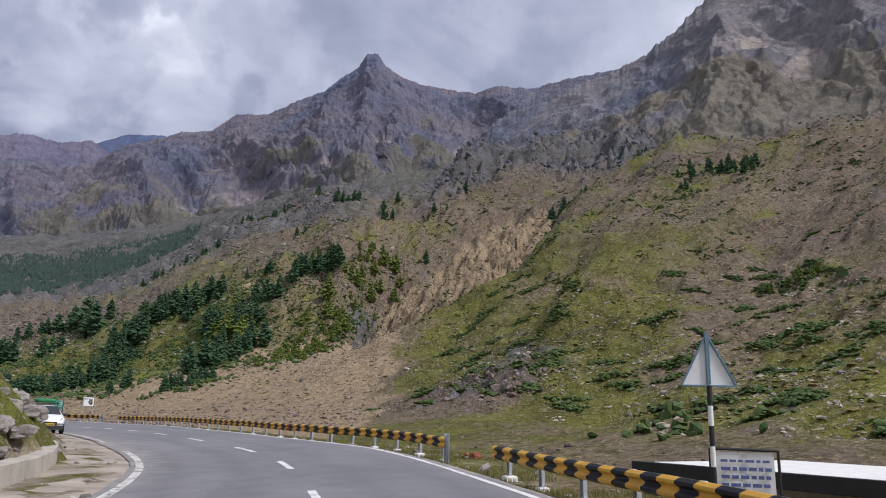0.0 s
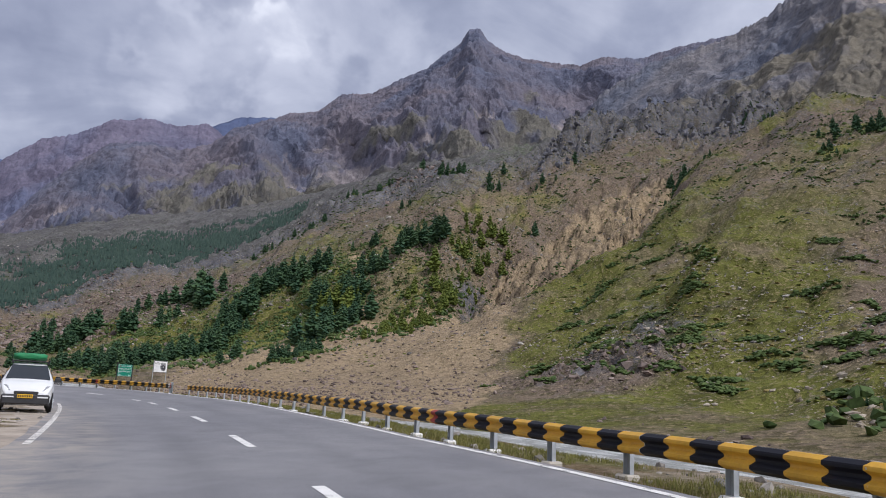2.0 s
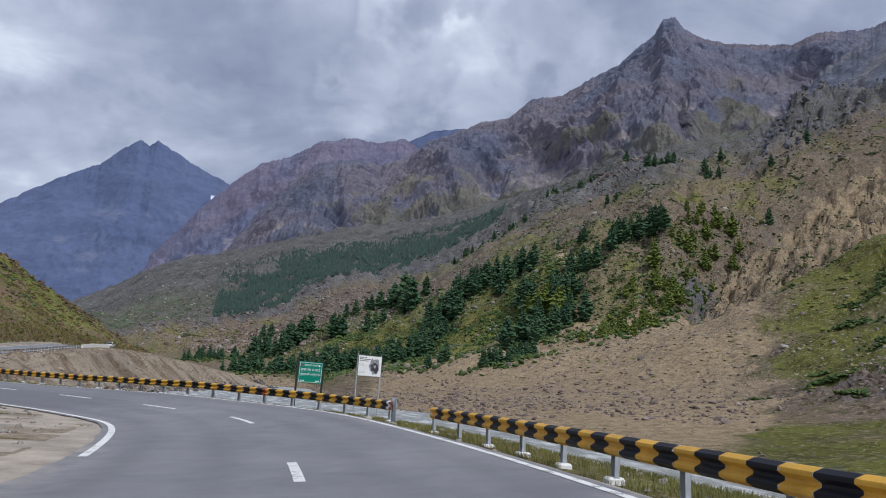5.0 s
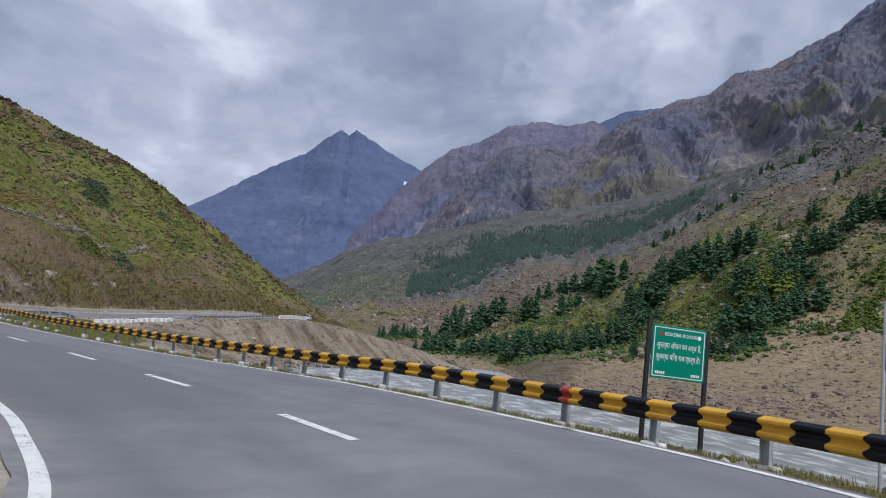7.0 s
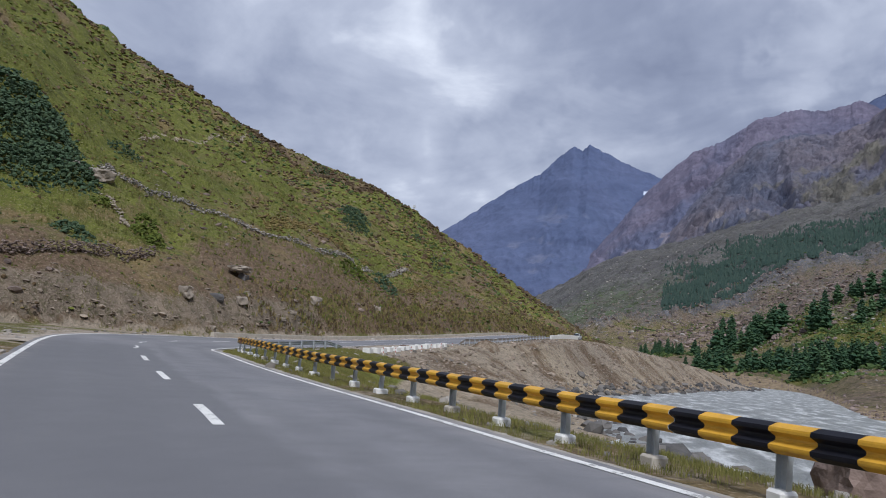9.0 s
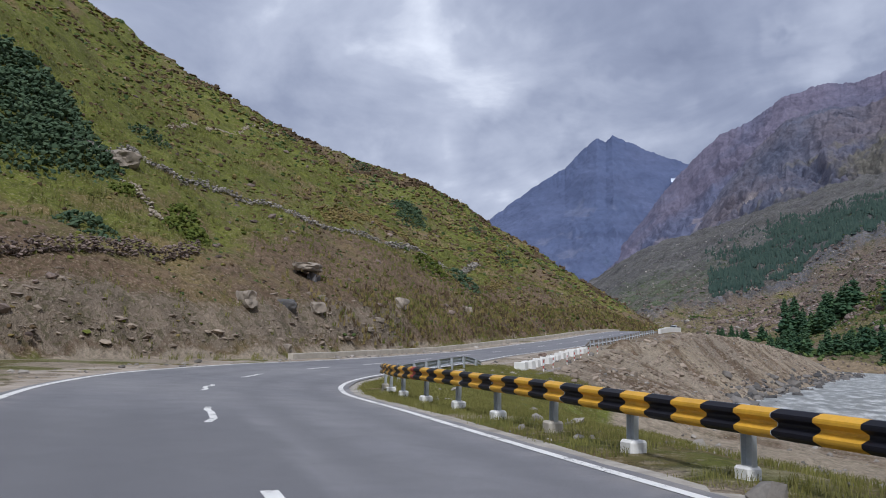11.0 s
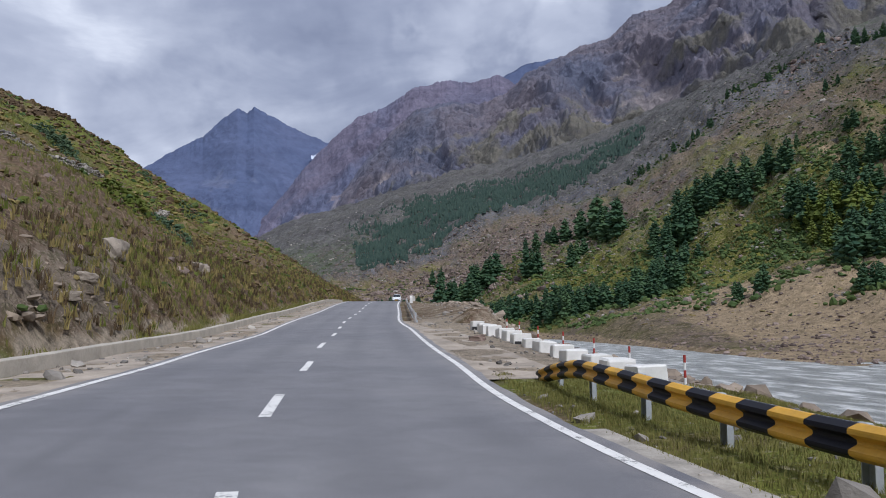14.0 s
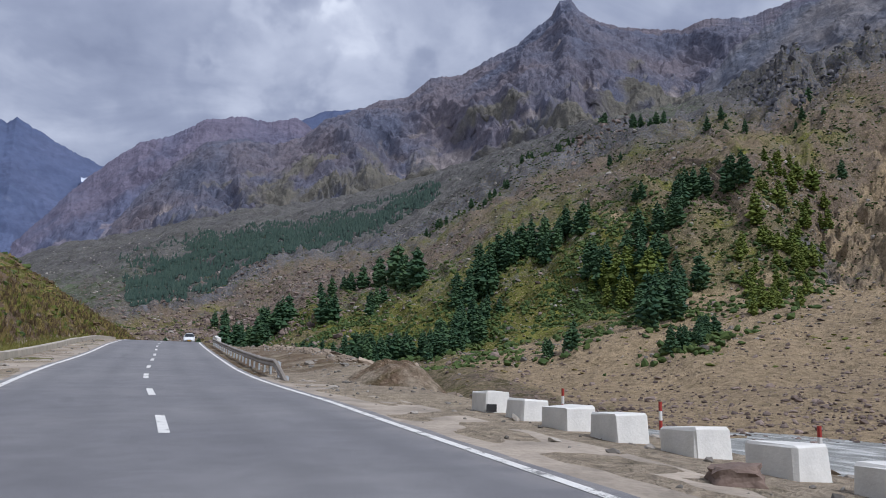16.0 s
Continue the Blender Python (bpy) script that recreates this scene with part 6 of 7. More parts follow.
def plant(base, x, y, scale):
    planted[0] += 1
    if planted[0] % 3 != 0 and stock[id(base)]:
        me = base.children[1].data if len(base.children[1].data.vertices) > len(base.children[0].data.vertices) else base.children[0].data
        co = np.zeros(len(me.vertices) * 3)
        me.vertices.foreach_get("co", co)
        ix = np.zeros(len(me.loops), int)
        me.loops.foreach_get("vertex_index", ix)
        a, kind = rnd_t.uniform(0, 6.28), 0 if me.materials[0] is MAT_PINE else 1
        co = co.reshape(-1, 3) * scale
        X, Y = co[:, 0] * math.cos(a) - co[:, 1] * math.sin(a) + x, co[:, 0] * math.sin(a) + co[:, 1] * math.cos(a) + y
        joined_f[kind].append(ix.reshape(-1, 3) + sum(len(v) for v in joined_v[kind]))
        joined_v[kind].append(np.stack([X, Y, co[:, 2] + slope_at(x, y) - 0.5], -1))
        return
    m = pose(x, y, slope_at(x, y) - 0.5, rnd_t.uniform(-3, 3), rnd_t.uniform(-3, 3), rnd_t.uniform(0, 360))
    if not stock[id(base)]:
        ob = base
        ob.matrix_basis = m @ Matrix.Scale(scale, 4)
    else:
        base_scale = base.scale.copy()
        ob = copy_thing(base, m)
        ob.scale = (scale, scale, scale * rnd_t.uniform(0.9, 1.12))
    stock[id(base)] += 1


HEIGHT = {id(p): h for p, h in zip(PINES + LARCHES, (12, 14, 10, 13, 9, 15.5, 6, 7.5, 5))}
under, rs_u = [], np.random.RandomState(77)


def belt(kinds, x0, y0, x1, y1, n, spread, height):
    """A loose line of trees of about one height, with undergrowth between them."""
    n = n if n < 5 else int(n * 1.7)
    for k in range(n):
        f = (k + rnd_t.uniform(0.1, 0.9)) / n
        x, y = x0 + (x1 - x0) * f + rnd_t.gauss(0, spread * 1.1), y0 + (y1 - y0) * f + rnd_t.gauss(0, spread)
        base = rnd_t.choice(kinds)
        plant(base, x, y, height * rnd_t.uniform(0.65, 1.3) / HEIGHT[id(base)])
        for q in range(6):
            u, w = x + rs_u.normal(0, 5.0), y + rs_u.normal(0, 4.5)
            under.append((u, w, slope_at(u, w) + rs_u.uniform(0, 0.7)))


belt(PINES, 105, 500, 131, 476, 6, 3.0, 12.8)
belt(PINES, 133, 477, 134, 416, 6, 2.8, 19.9)
belt(PINES, 151, 469, 151, 469, 1, 1.8, 17)
belt(PINES, 82, 426, 93, 437, 4, 3.2, 15.1)
belt(PINES, 97, 401, 114, 422, 3, 1.5, 12.1)
belt(PINES, 127, 361, 141, 362, 7, 2.8, 16.7)
belt(PINES, 145, 375, 174, 338, 18, 3.3, 14.2)
belt(PINES, 93, 310, 125, 344, 18, 4.2, 10.9)
belt(PINES, 62, 341, 90, 308, 28, 5.4, 10.0)
belt(PINES, 91, 241, 96, 236, 4, 1.3, 7.0)
belt(PINES, 100, 202, 121, 210, 14, 2.1, 5.6)
belt(PINES, 121, 235, 169, 268, 12, 4.3, 12.9)
belt(LARCHES, 146, 297, 171, 279, 10, 6.4, 12.1)
belt(PINES, 158, 303, 177, 283, 8, 4.1, 13.6)
belt(PINES, 176, 301, 194, 295, 8, 3.9, 12.3)
belt(PINES, 200, 331, 201, 319, 3, 1.4, 12.0)
belt(PINES, 212, 377, 212, 377, 1, 1.6, 8.2)
belt(PINES, 202, 306, 227, 313, 9, 2.8, 13.8)
belt(PINES, 223, 295, 227, 282, 4, 1.3, 14.7)
belt(LARCHES, 225, 272, 259, 288, 14, 6.3, 8.6)
belt(LARCHES, 204, 269, 210, 269, 2, 1.2, 12.4)
belt(LARCHES, 189, 254, 224, 257, 12, 6.4, 6.9)
belt(LARCHES, 147, 218, 191, 239, 16, 4.6, 6.0)
belt(LARCHES, 184, 246, 208, 239, 8, 3.8, 6.5)
belt(LARCHES, 266, 284, 260, 272, 3, 2.3, 10.5)
belt(PINES, 295, 287, 295, 287, 1, 1.5, 9.8)
belt(PINES, 290, 578, 330, 547, 9, 3.1, 8.2)
belt(PINES, 366, 566, 356, 532, 3, 2.4, 13.5)
belt(PINES, 359, 513, 369, 478, 7, 3.7, 11.6)
belt(PINES, 287, 454, 290, 442, 2, 1.3, 8.2)
belt(PINES, 360, 438, 316, 352, 4, 3.8, 9.8)
belt(PINES, 378, 435, 378, 435, 1, 1.4, 9.9)
belt(PINES, 350, 352, 355, 340, 3, 3.0, 7.7)
belt(PINES, 434, 405, 434, 405, 1, 1.4, 10.2)
belt(PINES, 379, 256, 384, 243, 6, 3.3, 9.3)
belt(PINES, 340, 221, 357, 229, 3, 2.5, 6.4)
belt(PINES, 360, 211, 353, 202, 2, 1.5, 7.0)
belt(PINES, 311, 154, 311, 154, 1, 1.2, 3.6)
belt(PINES, 41, 440, 66, 446, 12, 5.4, 13.8)
belt(PINES, 26, 381, 65, 361, 26, 4.6, 9.2)
belt(PINES, -2, 445, 28, 438, 14, 3.7, 7.6)
belt(PINES, 75, 477, 75, 477, 1, 1.7, 11.1)
belt(PINES, 49, 525, 52, 532, 2, 1.9, 12.6)
belt(PINES, 590, 344, 599, 325, 6, 5.8, 9.5)
belt(PINES, 353, 130, 369, 102, 12, 6.0, 7.9)
belt(PINES, 327, 130, 328, 114, 4, 3.0, 5.5)
belt(LARCHES, 211, 19, 210, 11, 5, 1.7, 4.6)
belt(LARCHES, 93, -13, 104, -10, 4, 0.7, 1.4)
belt(PINES, 108, -3, 119, -2, 3, 0.9, 1.4)
belt(PINES, 207, 570, 257, 528, 10, 3.5, 7.1)
for kind, (mat, lab) in enumerate(((MAT_PINE, "dark green conifers massed behind the single trees"), (MAT_LARCH, "yellow-green young conifers massed on the raw slope"))):
    ob = new("conifer_wood", tri_mesh("conifer_wood", np.vstack(joined_v[kind]), np.vstack(joined_f[kind]), mat))
    tagged(ob, lab, "trees", kind="stuff")
under = np.array(under)
lumps("undergrowth", under, rs_u.uniform(0.4, 1.3, len(under)), MAT_SHRUB, "dark green undergrowth between the conifers", "bushes", (0.5, 1.0), 0.5, 0.3, rs_u)


# far woods on the valley side
def far_woods():
    rs = np.random.RandomState(5)
    V, F = [], []
    count = 0
    while count < 13500:
        az = rs.uniform(1, 23)
        r = rs.uniform(690, 1300)
        k_az = int((az + 15) / 150 * (AZ_N - 1))
        if not (wood_lo[k_az, 0] < r + rs.normal(0, 30) + 120 * float(fbm(np.array(az * 0.7), np.array(r / 160.0), 3)) < wood_hi[k_az, 0] + 60 + (rs.uniform(0, 380) if rs.uniform() < 0.30 else 0)):
            continue
        x, y = r * math.sin(radians(az)), r * math.cos(radians(az))
        if fbm(np.array(x / 55.0), np.array(y / 70.0), 4) + 0.14 * rs.normal() < -0.10:
            continue
        z = slope_at(x, y)
        h = rs.uniform(2.6, 7.5)
        k = len(V)
        for lv, (zz, rr) in enumerate(((0.05, 0.30), (0.42, 0.22), (0.35, 0.24), (0.75, 0.11))):
            for q in range(5):
                a = q * 1.2566 + lv * 0.6 + rs.uniform(-0.2, 0.2)
                V.append((x + math.cos(a) * rr * h * rs.uniform(0.7, 1.2), y + math.sin(a) * rr * h * rs.uniform(0.7, 1.2), z + zz * h))
        V.append((x, y, z + h * 0.72))
        V.append((x, y, z + h))
        for q in range(5):
            q2 = (q + 1) % 5
            F += [(k + q, k + q2, k + 20), (k + 10 + q, k + 10 + q2, k + 21)]
        count += 1
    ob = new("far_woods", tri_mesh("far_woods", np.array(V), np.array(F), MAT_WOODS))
    tagged(ob, "dense dark green forest on the far valley side", "forest", kind="stuff")


far_woods()


# ---- shrubs, tussocks and stones across the river ----
def slope_points(n, keep, rs, v_lo=0.3, v_hi=5.4):
    """Random points on the far slope, thinned by a density function of bearing and level."""
    out = []
    while len(out) < n:
        a, v = rs.randint(0, AZ_N, 4000), (rs.uniform(v_lo / 6, v_hi / 6, 4000) * (V_N - 1)).astype(int)
        w = keep(SA[a, v], SV[a, v], SX[a, v], SY[a, v]) > rs.uniform(0, 1, 4000)
        a, v = a[w], v[w]
        p = np.stack([SX[a, v], SY[a, v], SZ[a, v]], -1)
        g = np.stack([SX[np.minimum(a + 1, AZ_N - 1), v], SY[np.minimum(a + 1, AZ_N - 1), v]], -1)
        out += list(p)
    return np.array(out[:n])


rs = np.random.RandomState(31)


def shrub_density(a, v, x, y):
    patch = 0.25 + smooth01((fbm(x / 33, y / 33, 3) - 0.02) / 0.25)
    side = smooth01((a - 44) / 5) * smooth01((v - 1.2) / 0.3)
    north = (1 - smooth01((a - 36) / 6)) * smooth01((v - 1.7) / 0.3) * 0.8
    return patch * np.maximum(side, north)


def clumped(centres, per, spread, rs, drop=0.5):
    """Clumps round each centre, laid on the far slope."""
    out = []
    for c in centres:
        n = rs.randint(per // 2, per + 1)
        s = spread * rs.uniform(0.5, 1.3)
        for q in range(n):
            along, down = rs.normal(0, s * 0.85), rs.normal(0, s * 0.32)
            rr = math.hypot(c[0], c[1])
            dx, dy = (c[1] * along + c[0] * down) / rr, (-c[0] * along + c[1] * down) / rr
            out.append((c[0] + dx, c[1] + dy, slope_at(c[0] + dx, c[1] + dy) + max(0, s * 0.25 - 0.12 * math.hypot(dx, dy))))
    return np.array(out)


sh = slope_points(2300, shrub_density, rs, 1.1, 4.8)
far_sh = sh[np.hypot(sh[:, 0], sh[:, 1]) > 245]
round_sh = slope_points(150, lambda a, v, x, y: smooth01((a - 52) / 4) * (1 - 0.8 * smooth01((np.hypot(x, y) - 240) / 40)), rs, 1.05, 3.2)
knoll_sh = np.array([(130 + rs.normal(0, 11), 66 + rs.normal(0, 15), 0.0) for k in range(26)])
near_sh = np.vstack([clumped(round_sh, 90, 2.6, rs), clumped(knoll_sh, 44, 1.7, rs), clumped(far_sh[:1200], 9, 1.9, rs), clumped(far_sh[1200:1290], 46, 4.6, rs), clumped(far_sh[1290:], 20, 3.2, rs)])
lumps("shrubs", near_sh, rs.uniform(0.30, 0.80, len(near_sh)), MAT_SHRUB, "low dark green juniper shrubs scattered over the mountainside", "shrubs", (0.35, 0.65), 0.5, 0.35, rs)
tus = slope_points(5200, lambda a, v, x, y: np.clip(0.35 + fbm(x / 20, y / 20, 3), 0, 1) * smooth01((v - 1.0) / 0.3), rs, 1.0, 4.6)
lumps("tussocks", tus[:2600], rs.uniform(0.3, 0.9, 2600), MAT_HERB, "olive green turf tussocks over the mountainside", "grass", (0.25, 0.5), 0.4, 0.45, rs)
lumps("dry_tussocks", tus[2600:], rs.uniform(0.3, 0.9, 2600), MAT_DRY, "dry yellow-brown tussocks over the mountainside", "grass", (0.25, 0.5), 0.4, 0.45, rs)


ug = slope_points(6000, lambda a, v, x, y: smooth01((a - 6) / 4) * (1 - smooth01((a - 30) / 5)) * np.where((np.hypot(x, y) > 265) & (np.hypot(x, y) < 480), 1.0, 0.0) * np.clip(0.3 + 1.2 * fbm(x / 22, y / 22, 3), 0, 1), rs, 1.0, 3.4)
lumps("thicket", ug, rs.uniform(0.35, 1.15, len(ug)), MAT_SHRUB, "dark green thicket between the conifers on the lower slope", "bushes", (0.5, 1.0), 0.5, 0.3, rs)
dw = slope_points(15000, lambda a, v, x, y: np.clip(0.35 + 1.0 * fbm(x / 40 + 6, y / 40, 3), 0, 1) * np.where((a > 26) & (a < 110), 1.0, 0.3) * smooth01((np.hypot(x, y) - 260) / 40) * (1 - 0.9 * np.exp(-((a - 50) / 5) ** 2) * np.where(v < 3.6, 1.0, 0.0)), rs, 2.0, 5.4)
dw_size = rs.uniform(0.25, 0.8, len(dw)) * np.clip(np.hypot(dw[:, 0], dw[:, 1]) / 380, 0.6, 1.7)
lumps("dwarf_juniper", dw, dw_size, MAT_SHRUB, "flat mats of dwarf juniper dotting the upper mountainside", "shrubs", (0.3, 0.6), 0.5, 0.35, rs)


def stone_density(a, v, x, y):
    return np.clip(0.15 + 0.9 * fbm(x / 24 + 9, y / 24, 4), 0, 1)


st = slope_points(17000, stone_density, rs, 1.2, 5.6)
size = np.hypot(st[:, 0], st[:, 1]) / 420 * rs.gamma(1.3, 0.27, len(st)) + 0.10
lumps("slope_stones", st, np.clip(size, 0.12, 1.8), MAT_PEBBLE, "pale grey stones strewn over the mountainside", "stones", (0.4, 0.9), 0.3, 0.35, rs)
mst = slope_points(5000, lambda a, v, x, y: smooth01((a - 46) / 6) * np.clip(0.3 + 1.1 * fbm(x / 15 + 4, y / 15, 3), 0, 1), rs, 0.9, 3.0)
lumps("meadow_stones", mst, np.clip(rs.gamma(1.1, 0.16, len(mst)), 0.08, 0.9), MAT_CUT, "pale stones scattered through the turf", "stones", (0.35, 0.8), 0.35, 0.35, rs)
fan_p = slope_points(9000, lambda a, v, x, y: smooth01((a - 13) / 4) * (1 - smooth01((a - 50) / 5)), rs, 0.35, 1.9)
lumps("fan_stones", fan_p, np.clip(rs.gamma(0.9, 0.16, len(fan_p)), 0.06, 1.0), MAT_SCREE, "loose stones lying over the gravel fan", "stones", (0.35, 0.8), 0.3, 0.3, rs)
red_p = slope_points(11000, lambda a, v, x, y: np.exp(-((a - 9) / 10) ** 2) * np.where(np.hypot(x, y) > 440, 1.0, 0.08), rs, 1.3, 4.0)
lumps("scree", red_p, np.clip(rs.gamma(1.4, 0.36, len(red_p)), 0.25, 2.2), MAT_SCREE, "field of reddish-brown boulders and scree", "stones", (0.45, 0.95), 0.3, 0.3, rs)
shore_p = slope_points(4200, lambda a, v, x, y: (1 - smooth01((v - 0.42) / 0.25)) * (1 - 0.97 * smooth01((a - 34) / 7)), rs, 0.1, 0.8)
lumps("shore_stones", shore_p, np.clip(rs.gamma(1.2, 0.13, len(shore_p)), 0.05, 0.6), MAT_SCREE, "brown stones along the far river bank", "stones", (0.45, 0.9), 0.3, 0.3, rs)
crag_p = slope_points(2600, lambda a, v, x, y: np.where((a > 44) & (a < 63) & (v > 4.4), 1.0, 0.0) * np.clip(fbm(x / 60 + 4, y / 45, 4, ridged=True), 0, 1), rs, 3.6, 5.6)
lumps("crag_blocks", crag_p, np.clip(rs.gamma(1.4, 0.7, len(crag_p)), 0.4, 2.6), MAT_SLATE, "broken grey crags standing out of the upper slope", "rocks", (0.6, 1.3), 0.35, 0.4, rs)
kn = np.array([(130 + rs.normal(0, 9), 66 + rs.normal(0, 13)) for k in range(1500)] + [(345 + rs.normal(0, 16), 535 + rs.normal(0, 16)) for k in range(160)])
kn = np.c_[kn, [slope_at(a, b) for a, b in kn]]
lumps("knoll_rocks", kn, np.r_[np.clip(rs.gamma(0.9, 0.22, 1500), 0.08, 0.95), np.clip(rs.gamma(1.8, 0.7, 160), 0.5, 2.6)], MAT_SCREE, "dark broken rock knoll in the turf", "rocks", (0.4, 1.0), 0.5, 0.3, rs)


# ---- stones, bushes and grass on the road's side ----
def near_points(n, box_, keep, rs):
    x0, x1, y0, y1 = box_
    out = []
    while len(out) < n:
        x, y = rs.uniform(x0, x1, 3000), rs.uniform(y0, y1, 3000)
        w = keep(x, y) > rs.uniform(0, 1, 3000)
        out += [(a, b, NEAR.at(a, b)) for a, b in zip(x[w], y[w])]
    return np.array(out[:n])


def on_hill(x, y):
    return inside(x, y, HILL_POLY).astype(float)


HB = (-178, 0, 20, 290)
hill_tuft = near_points(19000, HB, lambda x, y: on_hill(x, y) * np.clip(0.45 + 0.9 * fbm(x / 15, y / 15, 3), 0, 1), rs)
dist_h = np.hypot(hill_tuft[:, 0] + 15, hill_tuft[:, 1] - 35)
tuft_size = rs.uniform(0.12, 0.30, len(hill_tuft)) * np.clip(dist_h / 75, 0.6, 2.2)
lumps("hill_herbs", hill_tuft[:6000], tuft_size[:6000], MAT_HERB, "green herbs and turf on the hill above the road", "grass", (0.4, 0.8), 0.5, 0.45, rs)
lumps("hill_tussocks", hill_tuft[6000:12500], tuft_size[6000:12500], MAT_DRY, "dry yellow grass tussocks on the hill above the road", "grass", (0.35, 0.7), 0.5, 0.45, rs)
lumps("hill_rust_bushes", hill_tuft[12500:], tuft_size[12500:] * 1.1, MAT_RUST, "rusty brown bushes on the hill above the road", "bushes", (0.5, 0.9), 0.5, 0.4, rs)
hs = near_points(2600, HB, lambda x, y: on_hill(x, y) * np.clip(0.1 + 1.2 * fbm(x / 12 + 3, y / 12, 3), 0, 1), rs)
lumps("hill_scrub", hs, rs.uniform(0.12, 0.34, len(hs)) * np.clip(np.hypot(hs[:, 0] + 15, hs[:, 1] - 35) / 75, 0.6, 2.2), MAT_SHRUB, "small dark green scrub dotted over the hill", "bushes", (0.5, 0.9), 0.5, 0.4, rs)
hg = near_points(13000, (-95, -25, 40, 200), lambda x, y: on_hill(x, y) * np.where(line_dist(x, y, HILL_FOOT)[0] < 45, 1.0, 0.0) * np.where((line_dist(x, y, HILL_FOOT)[0] < 9) & (y < 84), 0.08, 1.0) * np.clip(0.3 + 1.0 * fbm(x / 9, y / 9, 3), 0, 1), rs)
blades("hill_grass", hg, 0.34, 0.06, MAT_GRASS, "thin yellowing grass on the lower hill", "grass", 5, rs)
hill_stone = near_points(2600, HB, lambda x, y: on_hill(x, y) * np.clip(0.05 + 1.1 * fbm(x / 11 + 7, y / 11, 4), 0, 1), rs)
lumps("hill_stones", hill_stone, np.clip(rs.gamma(1.2, 0.12, len(hill_stone)), 0.05, 0.45), MAT_SCREE, "grey stones breaking through the hill's turf", "stones", (0.4, 0.9), 0.32, 0.4, rs)


def bush_clumps(spots, rs):
    out, size_ = [], []
    for x, y, r, n in spots:
        for k in range(int(n * 1.8)):
            a, d = rs.uniform(0, 6.28), r * math.sqrt(rs.uniform(0, 1)) * rs.uniform(0.85, 1.25)
            px, py = x + math.cos(a) * d, y + math.sin(a) * d * 1.3
            out.append((px, py, NEAR.at(px, py) + (r * 0.55) * rs.uniform(0, 1) * (1 - (d / r) ** 2)))
            size_.append(rs.uniform(0.18, 0.5) * (0.6 + r * 0.12))
    return np.array(out), np.array(size_)


bp, bs = bush_clumps([(-68, 170, 4, 260), (-72, 178, 3, 140), (-63, 71, 4, 520), (-58, 69.5, 3.5, 420), (-67, 72, 4.5, 520), (-58, 64, 3, 240), (-48, 62, 1.6, 110), (-62, 66, 4, 420), (-64.5, 163.8, 3.4, 220),
                      (-100, 215, 3, 90), (-58, 190, 2, 60), (-75, 205, 2.5, 90), (-66, 88, 2, 70), (-48, 178, 2, 70), (-60, 140, 2, 60), (-38, 196, 2.5, 90), (-110, 190, 2, 60), (-40.7, 122.8, 2.4, 150), (-43, 128, 1.8, 90)], rs)
bs = bs * 0.52
hp, hps = bush_clumps([(-48.7, 72.8, 1.7, 160), (-50.5, 74.5, 1.2, 80), (-53, 70.5, 1.0, 50), (-42, 112, 2.2, 110), (-41, 131, 2.2, 110)], rs)
lumps("pale_bushes", hp, hps * 0.6, MAT_HERB, "yellow-green leafy bushes on the hill", "bushes", (0.6, 1.0), 0.5, 0.3, rs)
cr = near_points(2600, HB, lambda x, y: on_hill(x, y) * np.where(line_dist(x, y, HILL_CREST)[0] < 16, 1.0, 0.0) * np.clip(0.2 + 1.2 * fbm(x / 10, y / 10, 3), 0, 1), rs)
lumps("crest_bushes", cr, rs.uniform(0.35, 0.95, len(cr)), MAT_RUST, "dark rusty bushes along the hill's crest", "bushes", (0.5, 0.9), 0.5, 0.35, rs)
lumps("hill_bushes", bp, bs, MAT_WILLOW, "dark green leafy bushes on the hill", "bushes", (0.6, 1.0), 0.5, 0.3, rs)
for mat, n_f, lab in ((MAT_RUST, 5200, "brown dry scrub along the hill's foot"), (MAT_DRY, 4200, "golden dry bushes along the hill's foot"), (MAT_HERB, 1500, "green weeds along the hill's foot")):
    foot = []
    for k in range(n_f):
        i = rs.randint(0, len(HILL_FOOT))
        x, y = HILL_FOOT[i, 0] - abs(rs.normal(0, 3.0)) + 0.4, HILL_FOOT[i, 1] + rs.uniform(-1, 1)
        if y > 74 and fbm(np.array(x / 4), np.array(y / 4), 3) > -0.12:
            foot.append((x, y, NEAR.at(x, y) + rs.uniform(0, 0.65)))
    foot = np.array(foot)
    foot[:, 2] -= 0.05
    blades("roadside_scrub", foot, 0.42, 0.05, mat, lab, "bushes", 9, rs)
fg = near_points(6500, (-60, 6, 56, 200), lambda x, y: np.where(np.abs(line_dist(x, y, HILL_FOOT)[0]) < 4.2, 1.0, 0.0) * np.where(road_frame(x, y)[0] < -6.5, 1.0, 0.0) * np.where(y < 84, 0.12, 1.0) * np.clip(0.35 + fbm(x / 5, y / 5, 3), 0, 1), rs)
blades("foot_grass", fg, 0.30, 0.035, MAT_GRASS, "yellowing grass along the foot of the hill", "grass", 6, rs)


def verge_points(y0, y1, o0, o1, n, rs, keep=0.0):
    i0, i1 = station(y0), station(y1)
    out = []
    for k in range(n):
        i, o = rs.randint(i0, i1), rs.uniform(o0, o1)
        p = on_road(i, o)
        p += Vector((ROAD_D[i, 0], ROAD_D[i, 1], 0.0)) * rs.uniform(-0.3, 0.3)
        if fbm(np.array(p.x / 3), np.array(p.y / 3), 3) > keep:
            out.append((p.x, p.y, max(NEAR.at(p.x, p.y), -3)))
    return np.array(out)


